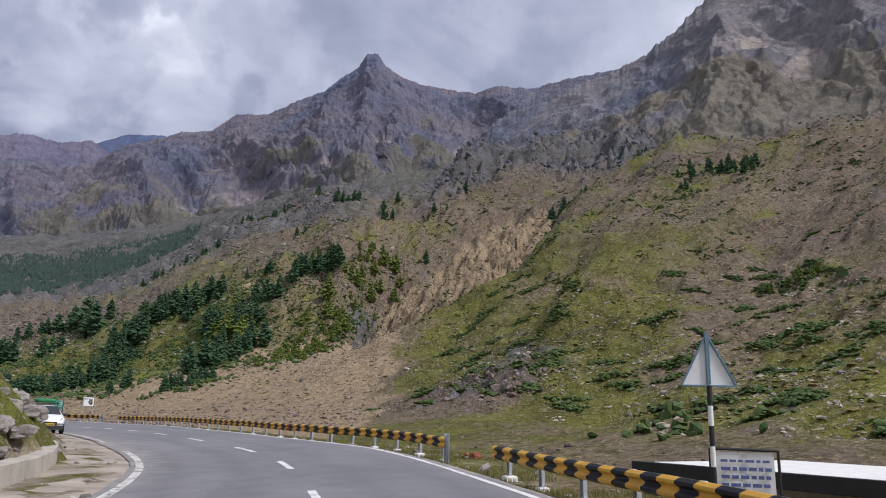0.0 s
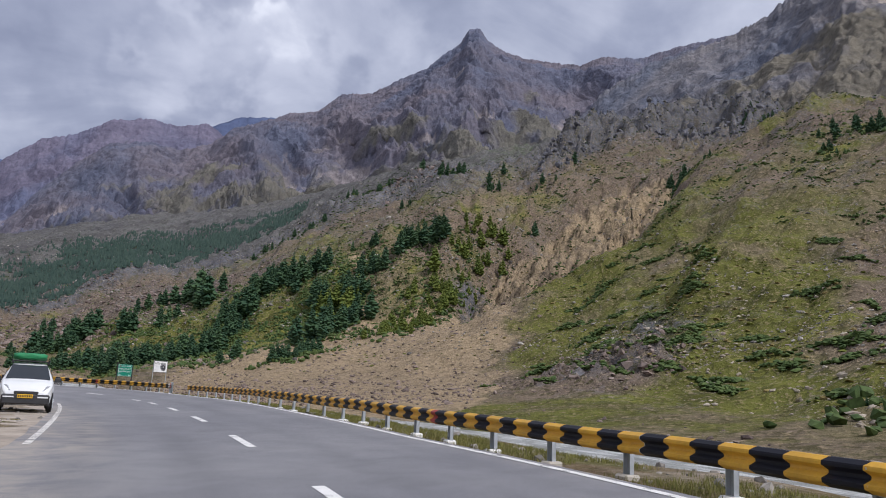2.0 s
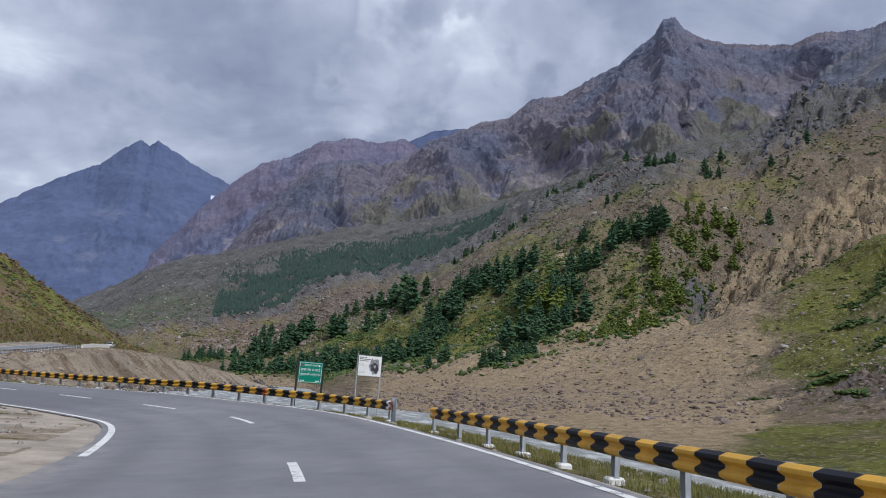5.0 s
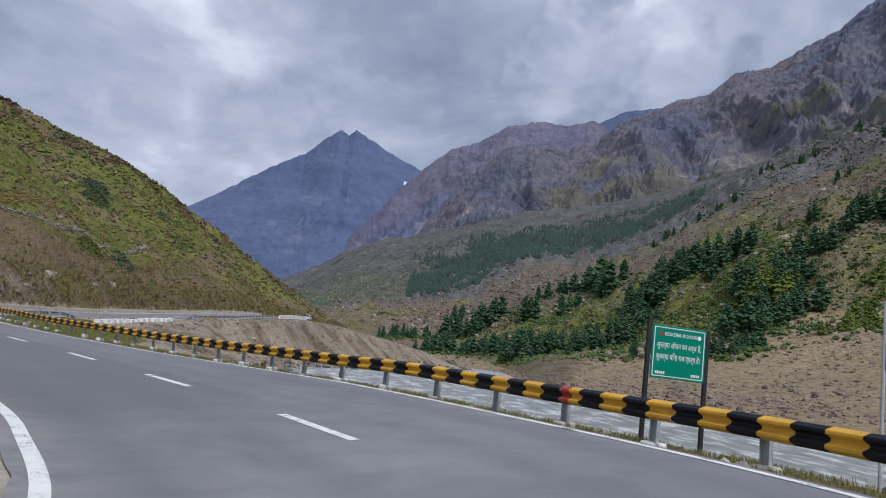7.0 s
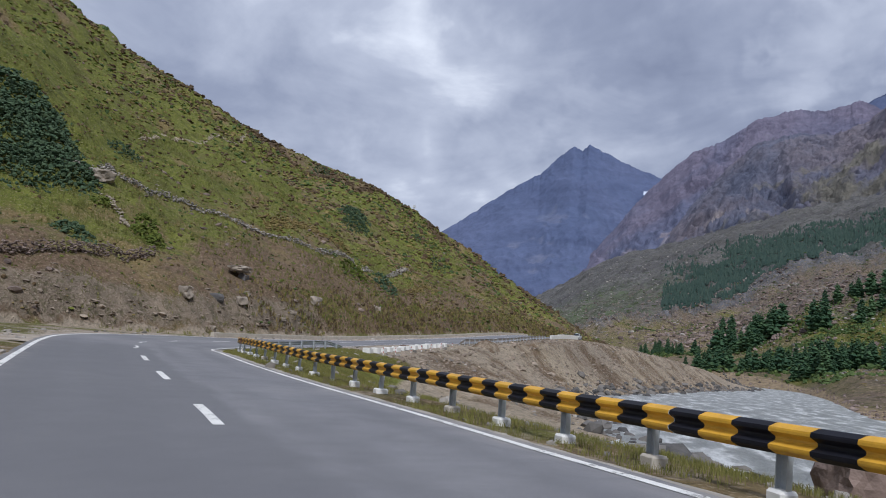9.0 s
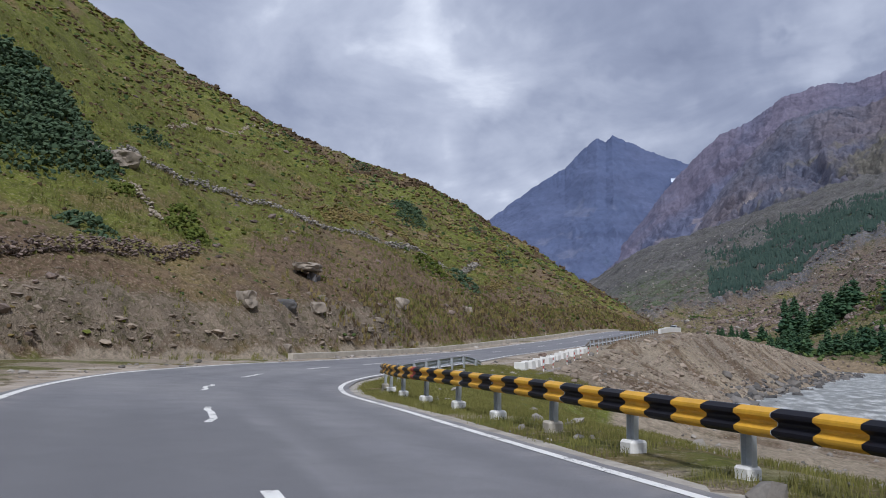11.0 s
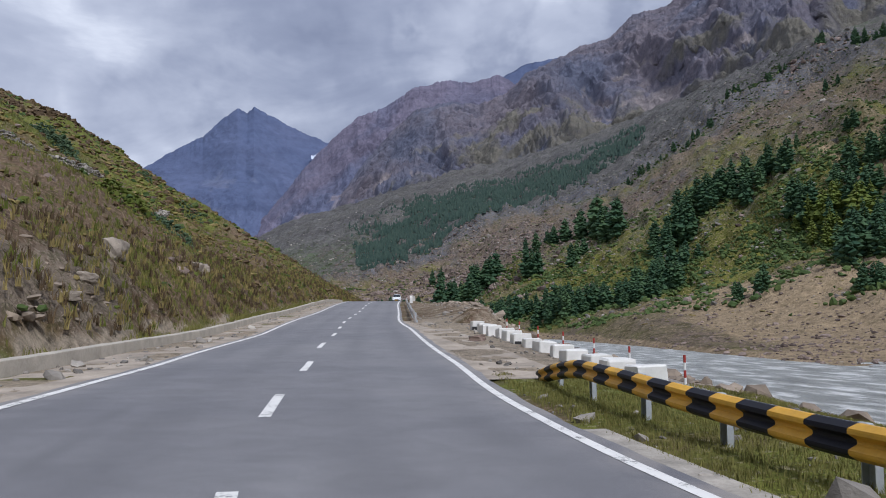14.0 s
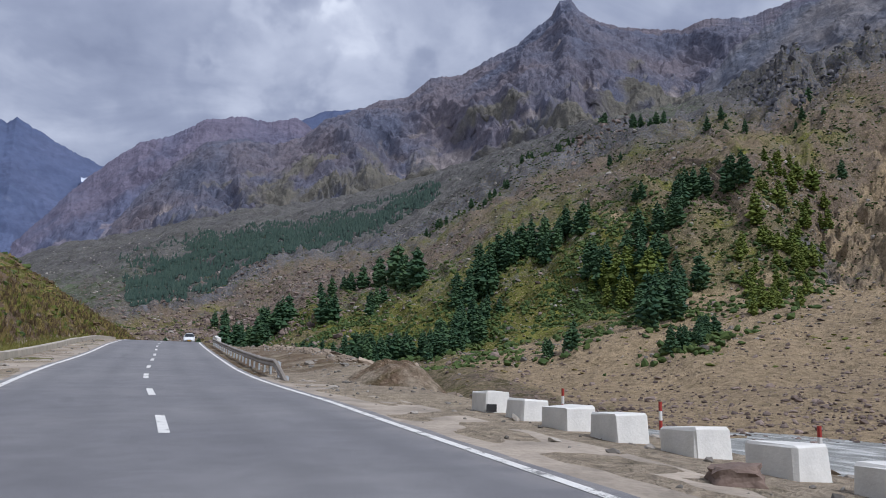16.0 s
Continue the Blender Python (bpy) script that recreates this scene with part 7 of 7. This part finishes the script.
vg = verge_points(-66, 50, 4.2, 7.4, 22000, rs, -0.16)
blades("verge_grass", vg, 0.10, 0.010, MAT_GRASS, "short dry grass growing beside the guard rails", "grass", 6, rs)
vg2 = verge_points(36, 67, 4.15, 12.5, 30000, rs, -0.4)
blades("corner_grass", vg2, 0.075, 0.010, MAT_GRASS, "green grass on the inside of the bend", "grass", 7, rs)
vp = verge_points(-75, 110, 3.9, 8.5, 2600, rs, -0.1)
lumps("verge_pebbles", vp, np.clip(rs.gamma(1.2, 0.035, len(vp)), 0.015, 0.25), MAT_PEBBLE, "loose pebbles on the road verge", "stones", (0.4, 0.9), 0.3, 0.3, rs)
lp = verge_points(-66, 150, -7.5, -3.9, 2200, rs, -0.15)
lumps("margin_pebbles", lp, np.clip(rs.gamma(1.1, 0.035, len(lp)), 0.015, 0.3), MAT_PEBBLE, "pebbles and grit on the dusty road margin", "stones", (0.4, 0.9), 0.3, 0.3, rs)
emb = near_points(6500, (-22, 60, -60, 270), lambda x, y: inside(x, y, WEST_POLY) * np.where(road_frame(x, y)[0] > 6.5, 1.0, 0.0) * np.where((y > 34) & (y < 63) & (road_frame(x, y)[0] < 14), 0.1, 1.0), rs)
lumps("embankment_stones", emb, np.clip(rs.gamma(1.0, 0.05, len(emb)), 0.03, 0.35), MAT_PEBBLE, "loose grey rubble on the river embankment", "stones", (0.4, 0.9), 0.3, 0.3, rs)
emb2 = near_points(9000, (-24, 30, 64, 215), lambda x, y: inside(x, y, WEST_POLY) * np.where(road_frame(x, y)[0] > 8.5, 1.0, 0.0), rs)
lumps("berm_stones", emb2, np.clip(rs.gamma(1.0, 0.085, len(emb2)), 0.03, 0.42), MAT_ROADCUT, "pale stones lying in the earth bank", "stones", (0.4, 0.9), 0.35, 0.35, rs)
rip = []
for k in range(2300):
    i = rs.randint(0, len(BANK_NEAR))
    x, y = BANK_NEAR[i, 0] + rs.normal(-0.6, 1.1), BANK_NEAR[i, 1] + rs.normal(0, 1.0)
    rip.append((x, y, max(NEAR.at(min(x, 60), y), WATER_Z - 0.25)))
rip = np.array(rip)
lumps("riprap", rip, np.clip(rs.gamma(1.8, 0.17, len(rip)), 0.12, 0.9), MAT_RIPRAP, "dark boulders lining the water's edge", "stones", (0.5, 0.95), 0.3, 0.25, rs)


# dry-stone terraces and the hill path
def stone_run(name, line, width, size_, mat, label, per=9, up=0.0):
    p = spline([(*q, 0) for q in line], 0.4)
    out = []
    for q in p:
        for k in range(per):
            x, y = q[0] + rs.normal(0, width), q[1] + rs.normal(0, width)
            out.append((x, y, NEAR.at(x, y) + rs.uniform(0, up)))
    out = np.array(out)
    lumps(name, out, rs.uniform(0.6, 1.3, len(out)) * size_, mat, label, "stone wall", (0.45, 0.8), 0.25, 0.3, rs)


stone_run("terrace_wall", [(-47.5, 46), (-45.8, 52.8), (-44.8, 58.9), (-43.8, 67.7)], 0.14, 0.12, MAT_SCREE, "dry-stone retaining wall across the foot of the hill", 16, 0.9)
stone_run("terrace_wall", [(-59.5, 70), (-58, 74.5), (-57.4, 86.9), (-52.6, 92.6), (-49.2, 102.2), (-45.6, 112.2), (-45.5, 130), (-46, 149)], 0.28, 0.16, MAT_PEBBLE, "long tumbled dry-stone terrace edge across the hill", 8, 0.4)
stone_run("terrace_edge", [(-52.2, 102.3), (-52.4, 117.1), (-50.5, 138.6)], 0.8, 0.22, MAT_DRY, "dry grassy terrace edge across the hill", 9, 0.2)
stone_run("terrace_edge", [(-42, 118), (-41, 135), (-40, 150)], 0.7, 0.20, MAT_DRY, "dry grassy terrace edge lower on the hill", 8, 0.2)
stone_run("hill_path", [(-74.5, 100.8), (-77.5, 112), (-79.4, 123.3), (-80.7, 129.2), (-79, 133)], 0.22, 0.14, MAT_CUT, "pale stony footpath crossing the hill", 9)
stone_run("hill_path", [(-107.8, 179.4), (-112, 190), (-117.2, 202.8)], 0.3, 0.18, MAT_CUT, "pale stony footpath near the hill's crest", 9)
stone_run("stone_heap", [(-54.1, 72.4), (-51.5, 71.5), (-49.8, 70.9)], 0.35, 0.16, MAT_CUT, "heap of pale field stones on the hill", 7, 0.2)


cut = []
for k in range(700):
    y = 42 + 42 * rs.beta(1.3, 1.2)
    fx = float(np.interp(y, HILL_FOOT[:, 1], HILL_FOOT[:, 0]))
    x = fx - abs(rs.normal(0, 1.7)) - 0.1
    cut.append((x, y, NEAR.at(x, y) - 0.12))
cut = np.array(cut)
lumps("cut_rock", cut, np.clip(rs.gamma(1.6, 0.08, len(cut)), 0.05, 0.32), MAT_ROADCUT, "fractured tan rock showing in the road cut", "rocks", (0.25, 0.55), 0.45, 0.55, rs)


# ---- boulders that stand alone ----
MAT_TANROCK = plain("tan_weathered_rock", (0.31, 0.265, 0.215), 0.9, 0.0, 0.3, 1.6, 0.06)


def boulder(x, y, z, sx, sy, sz, seed, mat, label, rz=0.0, category="rock"):
    bm = bmesh.new()
    bmesh.ops.create_icosphere(bm, subdivisions=3, radius=1.0)
    off = Vector((seed * 3.7, seed * 1.3, seed * 7.1))
    for v in bm.verts:
        n = v.co.normalized()
        q = Vector([max(-0.72, min(0.72, c)) for c in n]) * 1.25
        d = 1 + 0.28 * noise.fractal(n * 1.2 + off, 1.0, 2.0, 4) + 0.06 * noise.noise(n * 6 + off)
        v.co = Vector((q.x * sx * d, q.y * sy * d, q.z * sz * d))
    ob = part("boulder", bm, mat)
    ob.matrix_world = pose(x, y, z, seed * 7 % 14 - 7, seed * 5 % 12 - 6, rz)
    return tagged(ob, label, category, "boulders beside the road")


for k, (x, y, up, sx, sy, sz, lab) in enumerate((
        (-41.4, 79.3, 0.75, 1.0, 1.5, 0.36, "flat overhanging boulder jutting from the hill"), (-41.0, 79.6, -0.35, 0.5, 0.8, 0.8, "rock coloured dark for the shade under the overhanging slab"), (-38.6, 66.2, 0.05, 0.5, 1.0, 0.6, "squared pale boulder set in the cut bank"),
        (-38.6, 76.5, -0.1, 0.35, 0.5, 0.35, "grey boulder set in the cut bank"), (-37.9, 70.0, -0.1, 0.5, 0.8, 0.5, "leaning dark boulder at the cut's foot"),
        (-37.4, 73.8, 0.3, 0.45, 0.6, 0.45, "broken grey rock at the cut's foot"), (-37.1, 90.0, 0.1, 0.6, 1.0, 0.6, "grey rock lying in the scrub"),
        (-35.5, 107.0, 0.1, 0.5, 0.9, 0.6, "pale squared rock beside the low wall"), (-57.1, 74.3, -0.05, 1.2, 1.7, 0.8, "large pale boulder on the hillside"),
        (-36.0, 67.3, 0.1, 0.22, 0.3, 0.26, "small pale stone on the verge"), (-36.1, 80.4, 0.1, 0.25, 0.4, 0.2, "small pale stone on the verge"),
        (-36.3, 83.0, 0.1, 0.25, 0.45, 0.22, "small pale stone on the verge"))):
    # the second one is dark stone standing in for the slab's shaded underside
    boulder(x, y, NEAR.at(x, y) + up, sx, sy, sz, k + 1, MAT_TANROCK if k not in (1, 4) else MAT_STONE_DARK, lab, 30 * k if k > 1 else 10)
boulder(4.75, 19.9, NEAR.at(4.75, 19.9) + 0.18, 0.42, 0.5, 0.42, 21, MAT_STONE_RED, "brown boulder beside the guard rail", 20)
boulder(-21.2, 77.6, NEAR.at(-21.2, 77.6) + 0.05, 0.24, 0.30, 0.15, 22, MAT_STONE_RED, "brown stone lying on the shoulder", 50)
boulder(2.0, 74.0, WATER_Z + 0.05, 1.0, 1.3, 0.4, 23, MAT_STONE_DARK, "flat wet boulder lying in the river", 10)
boulder(7.0, 70.0, WATER_Z + 0.02, 0.6, 0.8, 0.3, 24, MAT_STONE_DARK, "flat wet boulder lying in the river", 40)
rnd_b = random.Random(8)
for k in range(26):
    y = rnd_b.uniform(-62, -44)
    i = station(y)
    p = on_road(i, -6.45 - rnd_b.uniform(0.0, 0.9) + (0.5 if y > -50 else 0))
    s = rnd_b.uniform(0.12, 0.30)
    boulder(p.x, p.y, max(NEAR.at(p.x, p.y), p.z + (0.22 if y < -50.5 else 0.0)) + s * 0.15, s, s * rnd_b.uniform(0.8, 1.5), s * rnd_b.uniform(0.6, 0.9), 30 + k, MAT_STONE, "grey fallen boulder heaped above the low wall", rnd_b.uniform(0, 180))


def brick_pile():
    x, y = 11.7, -57.9
    root = thing("brick_pile", pose(x, y, NEAR.at(x, y), 0, 0, 20), "small heap of broken red bricks by the rail end", "bricks")
    r = random.Random(6)
    for k in range(11):
        bm = bmesh.new()
        box(bm, 0, 0, 0, 0.23, 0.11, 0.075, 0.008)
        b = part("brick", bm, MAT_BRICK, root)
        b.matrix_basis = pose(r.gauss(0, 0.16), r.gauss(0, 0.13), 0.05 + 0.05 * (k // 4), r.uniform(-25, 25), r.uniform(-35, 35), r.uniform(0, 180))


brick_pile()


def earth_mound(x, y, r, h, seed):
    u, v = np.meshgrid(np.linspace(-1, 1, 60), np.linspace(-1, 1, 60), indexing="ij")
    X, Y = x + u * r, y + v * r * 1.5
    d = np.clip(1 - np.hypot(u, v), 0, 1)
    base = np.array([[NEAR.at(a, b) for a, b in zip(p, q)] for p, q in zip(X, Y)])
    Z = base - 0.15 + h * smooth01(d * 1.3) * (1 + 0.5 * fbm(X / 2 + seed, Y / 2, 4)) + 0.12 * fbm(X * 2, Y * 2, 3) * smooth01(d * 3)
    n = fbm(X / 1.5, Y / 1.5, 3)
    ob = grid_object("earth_mound", X, Y, Z, MAT_GROUND, np.stack([n * 0, n * 0 + 0.9, 0.2 + 0.2 * n, 0.45 + 0.4 * n], -1), "heap of pale gravelly earth on the shoulder", "earth heap")
    ob["kind"] = "thing" if False else "structure"


earth_mound(-16.9, 96.5, 2.2, 0.75, 3)


# ---- mast on the crest ----
def mast():
    x, y = -86.6, 269.1
    root = thing("lattice_mast", Matrix.Translation((x, y, NEAR.at(x, y) - 0.3)), "slender grey lattice mast on the hill crest", "mast")
    h = 53.8 - NEAR.at(x, y)
    bm = bmesh.new()
    for k in range(3):
        a = k * 2.094
        cyl(bm, (math.cos(a) * 0.35, math.sin(a) * 0.35, 0), (math.cos(a) * 0.22, math.sin(a) * 0.22, h), 0.05, n=5)
    n = 8
    for q in range(n):
        for k in range(3):
            a, b = k * 2.094, (k + 1) * 2.094
            cyl(bm, (math.cos(a) * 0.33, math.sin(a) * 0.33, h * q / n), (math.cos(b) * 0.3, math.sin(b) * 0.3, h * (q + 1) / n), 0.03, n=4)
    part("lattice", bm, MAT_GALV, root)
    bm = bmesh.new()
    for a in (0.3, 2.4, 4.5):
        box(bm, math.cos(a) * 0.42, math.sin(a) * 0.42, h - 0.5, 0.28, 0.28, 1.1, 0.03)
    part("antenna", bm, MAT_WHITE, root, "white panel antennas")


mast()


# ---- snow patch below the double peak ----
def snow():
    rs2 = np.random.RandomState(3)
    u, v = np.meshgrid(np.linspace(0, 1, 26), np.linspace(0, 1, 9), indexing="ij")
    az = np.radians(-0.9 + 1.3 * u)
    r = 3900 + 250 * v - 120 * u
    z = (985 + 25 * u) * r / 4350 + 22 * v - 6 * np.sin(u * 9)
    grid_object("snowfield", r * np.sin(az), r * np.cos(az), z, plain("blue_grey_snow", (0.55, 0.60, 0.70), 0.8, 0, 0.08, 0.01), None, "small pale blue-grey snowfield below the summit", "snow")


snow()


# ---- the parked hatchback ----
MAT_CAR = plain("white_car_paint", (0.72, 0.73, 0.74), 0.22, 0.0, 0.03, 0.6, 0.0, 0.04)
MAT_CARGLASS, _nt, _b = nodes_of("tinted_car_glass")
_b.inputs["Base Color"].default_value, _b.inputs["Roughness"].default_value = (0.025, 0.03, 0.035, 1), 0.06
MAT_TYRE = plain("tyre_rubber", (0.022, 0.022, 0.024), 0.85, 0.0, 0.2, 9.0)
MAT_PLASTIC = plain("black_bumper_plastic", (0.03, 0.03, 0.033), 0.55, 0.0, 0.2, 7.0)
MAT_LAMP, _nt, _b = nodes_of("headlamp_lens")
_b.inputs["Base Color"].default_value, _b.inputs["Roughness"].default_value, _b.inputs["Metallic"].default_value = (0.7, 0.72, 0.75, 1), 0.12, 0.5
MAT_PLATE = plain("yellow_number_plate", (0.62, 0.36, 0.02), 0.45, 0.0, 0.06, 9.0)
MAT_TARP = plain("green_tarpaulin", (0.02, 0.22, 0.08), 0.6, 0.0, 0.2, 4.0, 0.01)

CAR_ST = [(-1.70, 0.56, 0.60), (-1.64, 0.70, 0.66), (-1.45, 0.82, 0.70), (-0.95, 0.93, 0.735), (-0.78, 0.99, 0.74), (-0.20, 1.38, 0.745), (0.0, 1.45, 0.745), (0.55, 1.50, 0.745), (1.15, 1.47, 0.74),
          (1.45, 1.40, 0.735), (1.62, 1.12, 0.72), (1.70, 0.90, 0.70), (1.73, 0.55, 0.66)]


def car_ring(y, top, w):
    belt = min(top - 0.03, 0.90)
    cab = max(0.0, (top - 0.92) / 0.56)
    tw = w - 0.06 - 0.17 * cab
    return [(w * 0.86, 0.24), (w * 0.97, 0.30), (w, 0.52), (w * 0.985, belt - 0.06), (w * 0.965, belt), (tw + 0.05, belt + (top - belt) * 0.75), (tw - 0.03, top - 0.02), (tw - 0.16, top + 0.012), (0.0, top + 0.03)]


def hatchback():
    root = thing("hatchback", Matrix(), "white hatchback taxi parked facing us beside the road", "car")
    bm = bmesh.new()
    rings = []
    for y, top, w in CAR_ST:
        half = car_ring(y, top, w)
        pts = [(x, z) for x, z in half] + [(-x, z) for x, z in half[-2::-1]]
        rings.append([bm.verts.new((x, y, z)) for x, z in pts])
    for a, b in zip(rings, rings[1:]):
        for k in range(len(a)):
            k2 = (k + 1) % len(a)
            bm.faces.new((a[k], a[k2], b[k2], b[k]))
    bm.faces.new(rings[0][::-1])
    bm.faces.new(rings[-1])
    bmesh.ops.recalc_face_normals(bm, faces=bm.faces)
    body = part("body", bm, MAT_CAR, root, "white painted body shell", smooth=True)

    def pane(name, pts, mat, label="", out=0.012, parent=root):
        b2 = bmesh.new()
        vs = [b2.verts.new(p) for p in pts]
        f = b2.faces.new(vs)
        f.normal_update()
        n = f.normal.copy()
        r = bmesh.ops.extrude_face_region(b2, geom=[f])
        bmesh.ops.translate(b2, verts=[v for v in r["geom"] if isinstance(v, bmesh.types.BMVert)], vec=n * out)
        bmesh.ops.translate(b2, verts=b2.verts, vec=n * -0.004)
        bmesh.ops.recalc_face_normals(b2, faces=b2.faces)
        return part(name, b2, mat, parent, label)

    pane("windscreen", [(-0.62, -0.80, 1.00), (0.62, -0.80, 1.00), (0.50, -0.16, 1.425), (-0.50, -0.16, 1.425)], MAT_CARGLASS, "dark reflecting windscreen", 0.02)
    pane("rear_window", [(0.58, 1.655, 1.10), (-0.58, 1.655, 1.10), (-0.50, 1.50, 1.39), (0.50, 1.50, 1.39)], MAT_CARGLASS, "dark rear window", 0.02)
    for s in (-1, 1):
        order = (lambda p: p) if s > 0 else (lambda p: p[::-1])
        pane("side_window", order([(s * 0.715, -0.58, 0.94), (s * 0.715, 0.28, 0.94), (s * 0.60, 0.26, 1.38), (s * 0.60, -0.12, 1.35)]), MAT_CARGLASS, "dark front side window")
        pane("side_window", order([(s * 0.715, 0.36, 0.94), (s * 0.705, 1.18, 0.96), (s * 0.60, 1.05, 1.38), (s * 0.60, 0.34, 1.39)]), MAT_CARGLASS, "dark rear side window")
        pane("headlight", order([(s * 0.70, -1.40, 0.60), (s * 0.715, -1.22, 0.80), (s * 0.52, -1.50, 0.80), (s * 0.42, -1.66, 0.66)]), MAT_LAMP, "clear headlamp", 0.05)
        b2 = bmesh.new()
        box(b2, s * 0.85, -0.52, 1.0, 0.20, 0.10, 0.14, 0.03)
        box(b2, s * 0.76, -0.50, 0.95, 0.10, 0.04, 0.04)
        part("wing_mirror", b2, MAT_PLASTIC, root, "black wing mirror")
        b2 = bmesh.new()
        box(b2, s * 0.752, 0.1, 0.56, 0.02, 1.9, 0.06, 0.006)
        part("side_strip", b2, MAT_PLASTIC, root, "black rubbing strip")
    b2 = bmesh.new()
    box(b2, 0, -1.66, 0.40, 1.30, 0.20, 0.30, 0.04)
    box(b2, 0, -1.58, 0.26, 1.34, 0.20, 0.08, 0.02)
    bumper = part("front_bumper", b2, MAT_PLASTIC, root, "black plastic bumper")
    b2 = bmesh.new()
    box(b2, 0, -1.70, 0.60, 0.66, 0.05, 0.09, 0.02)
    part("grille", b2, MAT_PLASTIC, root, "narrow black grille")
    for s in (-1, 1):
        b2 = bmesh.new()
        box(b2, s * 0.46, -1.765, 0.47, 0.30, 0.02, 0.04, 0.006)
        part("bumper_trim", b2, MAT_CAR, bumper, "white trim bar")
    b2 = bmesh.new()
    box(b2, -0.02, -1.775, 0.50, 0.42, 0.012, 0.12, 0.004)
    plate = part("number_plate", b2, MAT_PLATE, bumper, "yellow plate with dark bars")
    b2 = bmesh.new()
    for k in range(8):
        box(b2, -0.02 - 0.165 + k * 0.047, -1.783, 0.50, 0.026, 0.004, 0.06)
    b2o = part("plate_bars", b2, MAT_BLACK_MATT, bumper)
    b2 = bmesh.new()
    box(b2, 0, 1.70, 0.42, 1.36, 0.16, 0.28, 0.04)
    part("rear_bumper", b2, MAT_PLASTIC, root, "black plastic rear bumper")
    for sx in (-1, 1):
        for y in (-1.08, 1.16):
            b2 = bmesh.new()
            cyl(b2, (sx * 0.60, y, 0.28), (sx * 0.755, y, 0.28), 0.28, n=24)
            es = [e for e in b2.edges if len({round(v.co.x, 3) for v in e.verts}) == 1]
            bmesh.ops.bevel(b2, geom=es, offset=0.03, segments=2, affect="EDGES")
            w = part("wheel", b2, MAT_TYRE, root, "black tyre")
            b2 = bmesh.new()
            cyl(b2, (sx * 0.75, y, 0.28), (sx * 0.765, y, 0.28), 0.175, n=20)
            for q in range(6):
                a = q * 1.047
                cyl(b2, (sx * 0.766, y + math.cos(a) * 0.05, 0.28 + math.sin(a) * 0.05), (sx * 0.772, y + math.cos(a) * 0.15, 0.28 + math.sin(a) * 0.15), 0.02, n=5)
            part("rim", b2, MAT_GALV, w, "silver wheel cover")
            b2 = bmesh.new()
            cyl(b2, (sx * 0.735, y, 0.30), (sx * 0.752, y, 0.30), 0.335, n=24)
            part("wheel_arch", b2, MAT_PLASTIC, root, "dark wheel arch")
    b2 = bmesh.new()
    for y in (-0.05, 0.95):
        box(b2, 0, y, 1.57, 1.12, 0.04, 0.03, 0.006)
        for s in (-1, 1):
            box(b2, s * 0.52, y, 1.535, 0.05, 0.05, 0.08)
    for s in (-1, 1):
        box(b2, s * 0.54, 0.45, 1.60, 0.035, 1.25, 0.035, 0.006)
    part("roof_rack", b2, MAT_PLASTIC, root, "black roof rack")
    return root


car_xy = (5.35, -31.2)
car = hatchback()
car.matrix_basis = pose(car_xy[0], car_xy[1], NEAR.at(*car_xy) + 0.02, 0, 0, -4)
bm = bmesh.new()
bmesh.ops.create_icosphere(bm, subdivisions=3, radius=1.0)
for v in bm.verts:
    n = v.co.copy()
    v.co = Vector((max(-0.8, min(0.8, n.x)) * 0.60, max(-0.85, min(0.85, n.y)) * 0.60, max(-0.6, min(0.7, n.z)) * 0.16)) * (1 + 0.07 * noise.noise(n * 3.1))
tarp = part("luggage_bundle", bm, MAT_TARP, None, smooth=True)
tarp.matrix_world = pose(car_xy[0], car_xy[1] + 0.45, NEAR.at(*car_xy) + 0.02 + 1.715, 0, 0, -4)
tagged(tarp, "green tarpaulin bundle lashed on the hatchback's roof rack", "luggage")
i_far = station(176)
p_far = on_road(i_far, 1.6, 0.01)
far_car = copy_thing(car, pose(p_far.x, p_far.y, p_far.z, 2, 0, -8))
tagged(far_car, "white hatchback coming over the crest of the road")
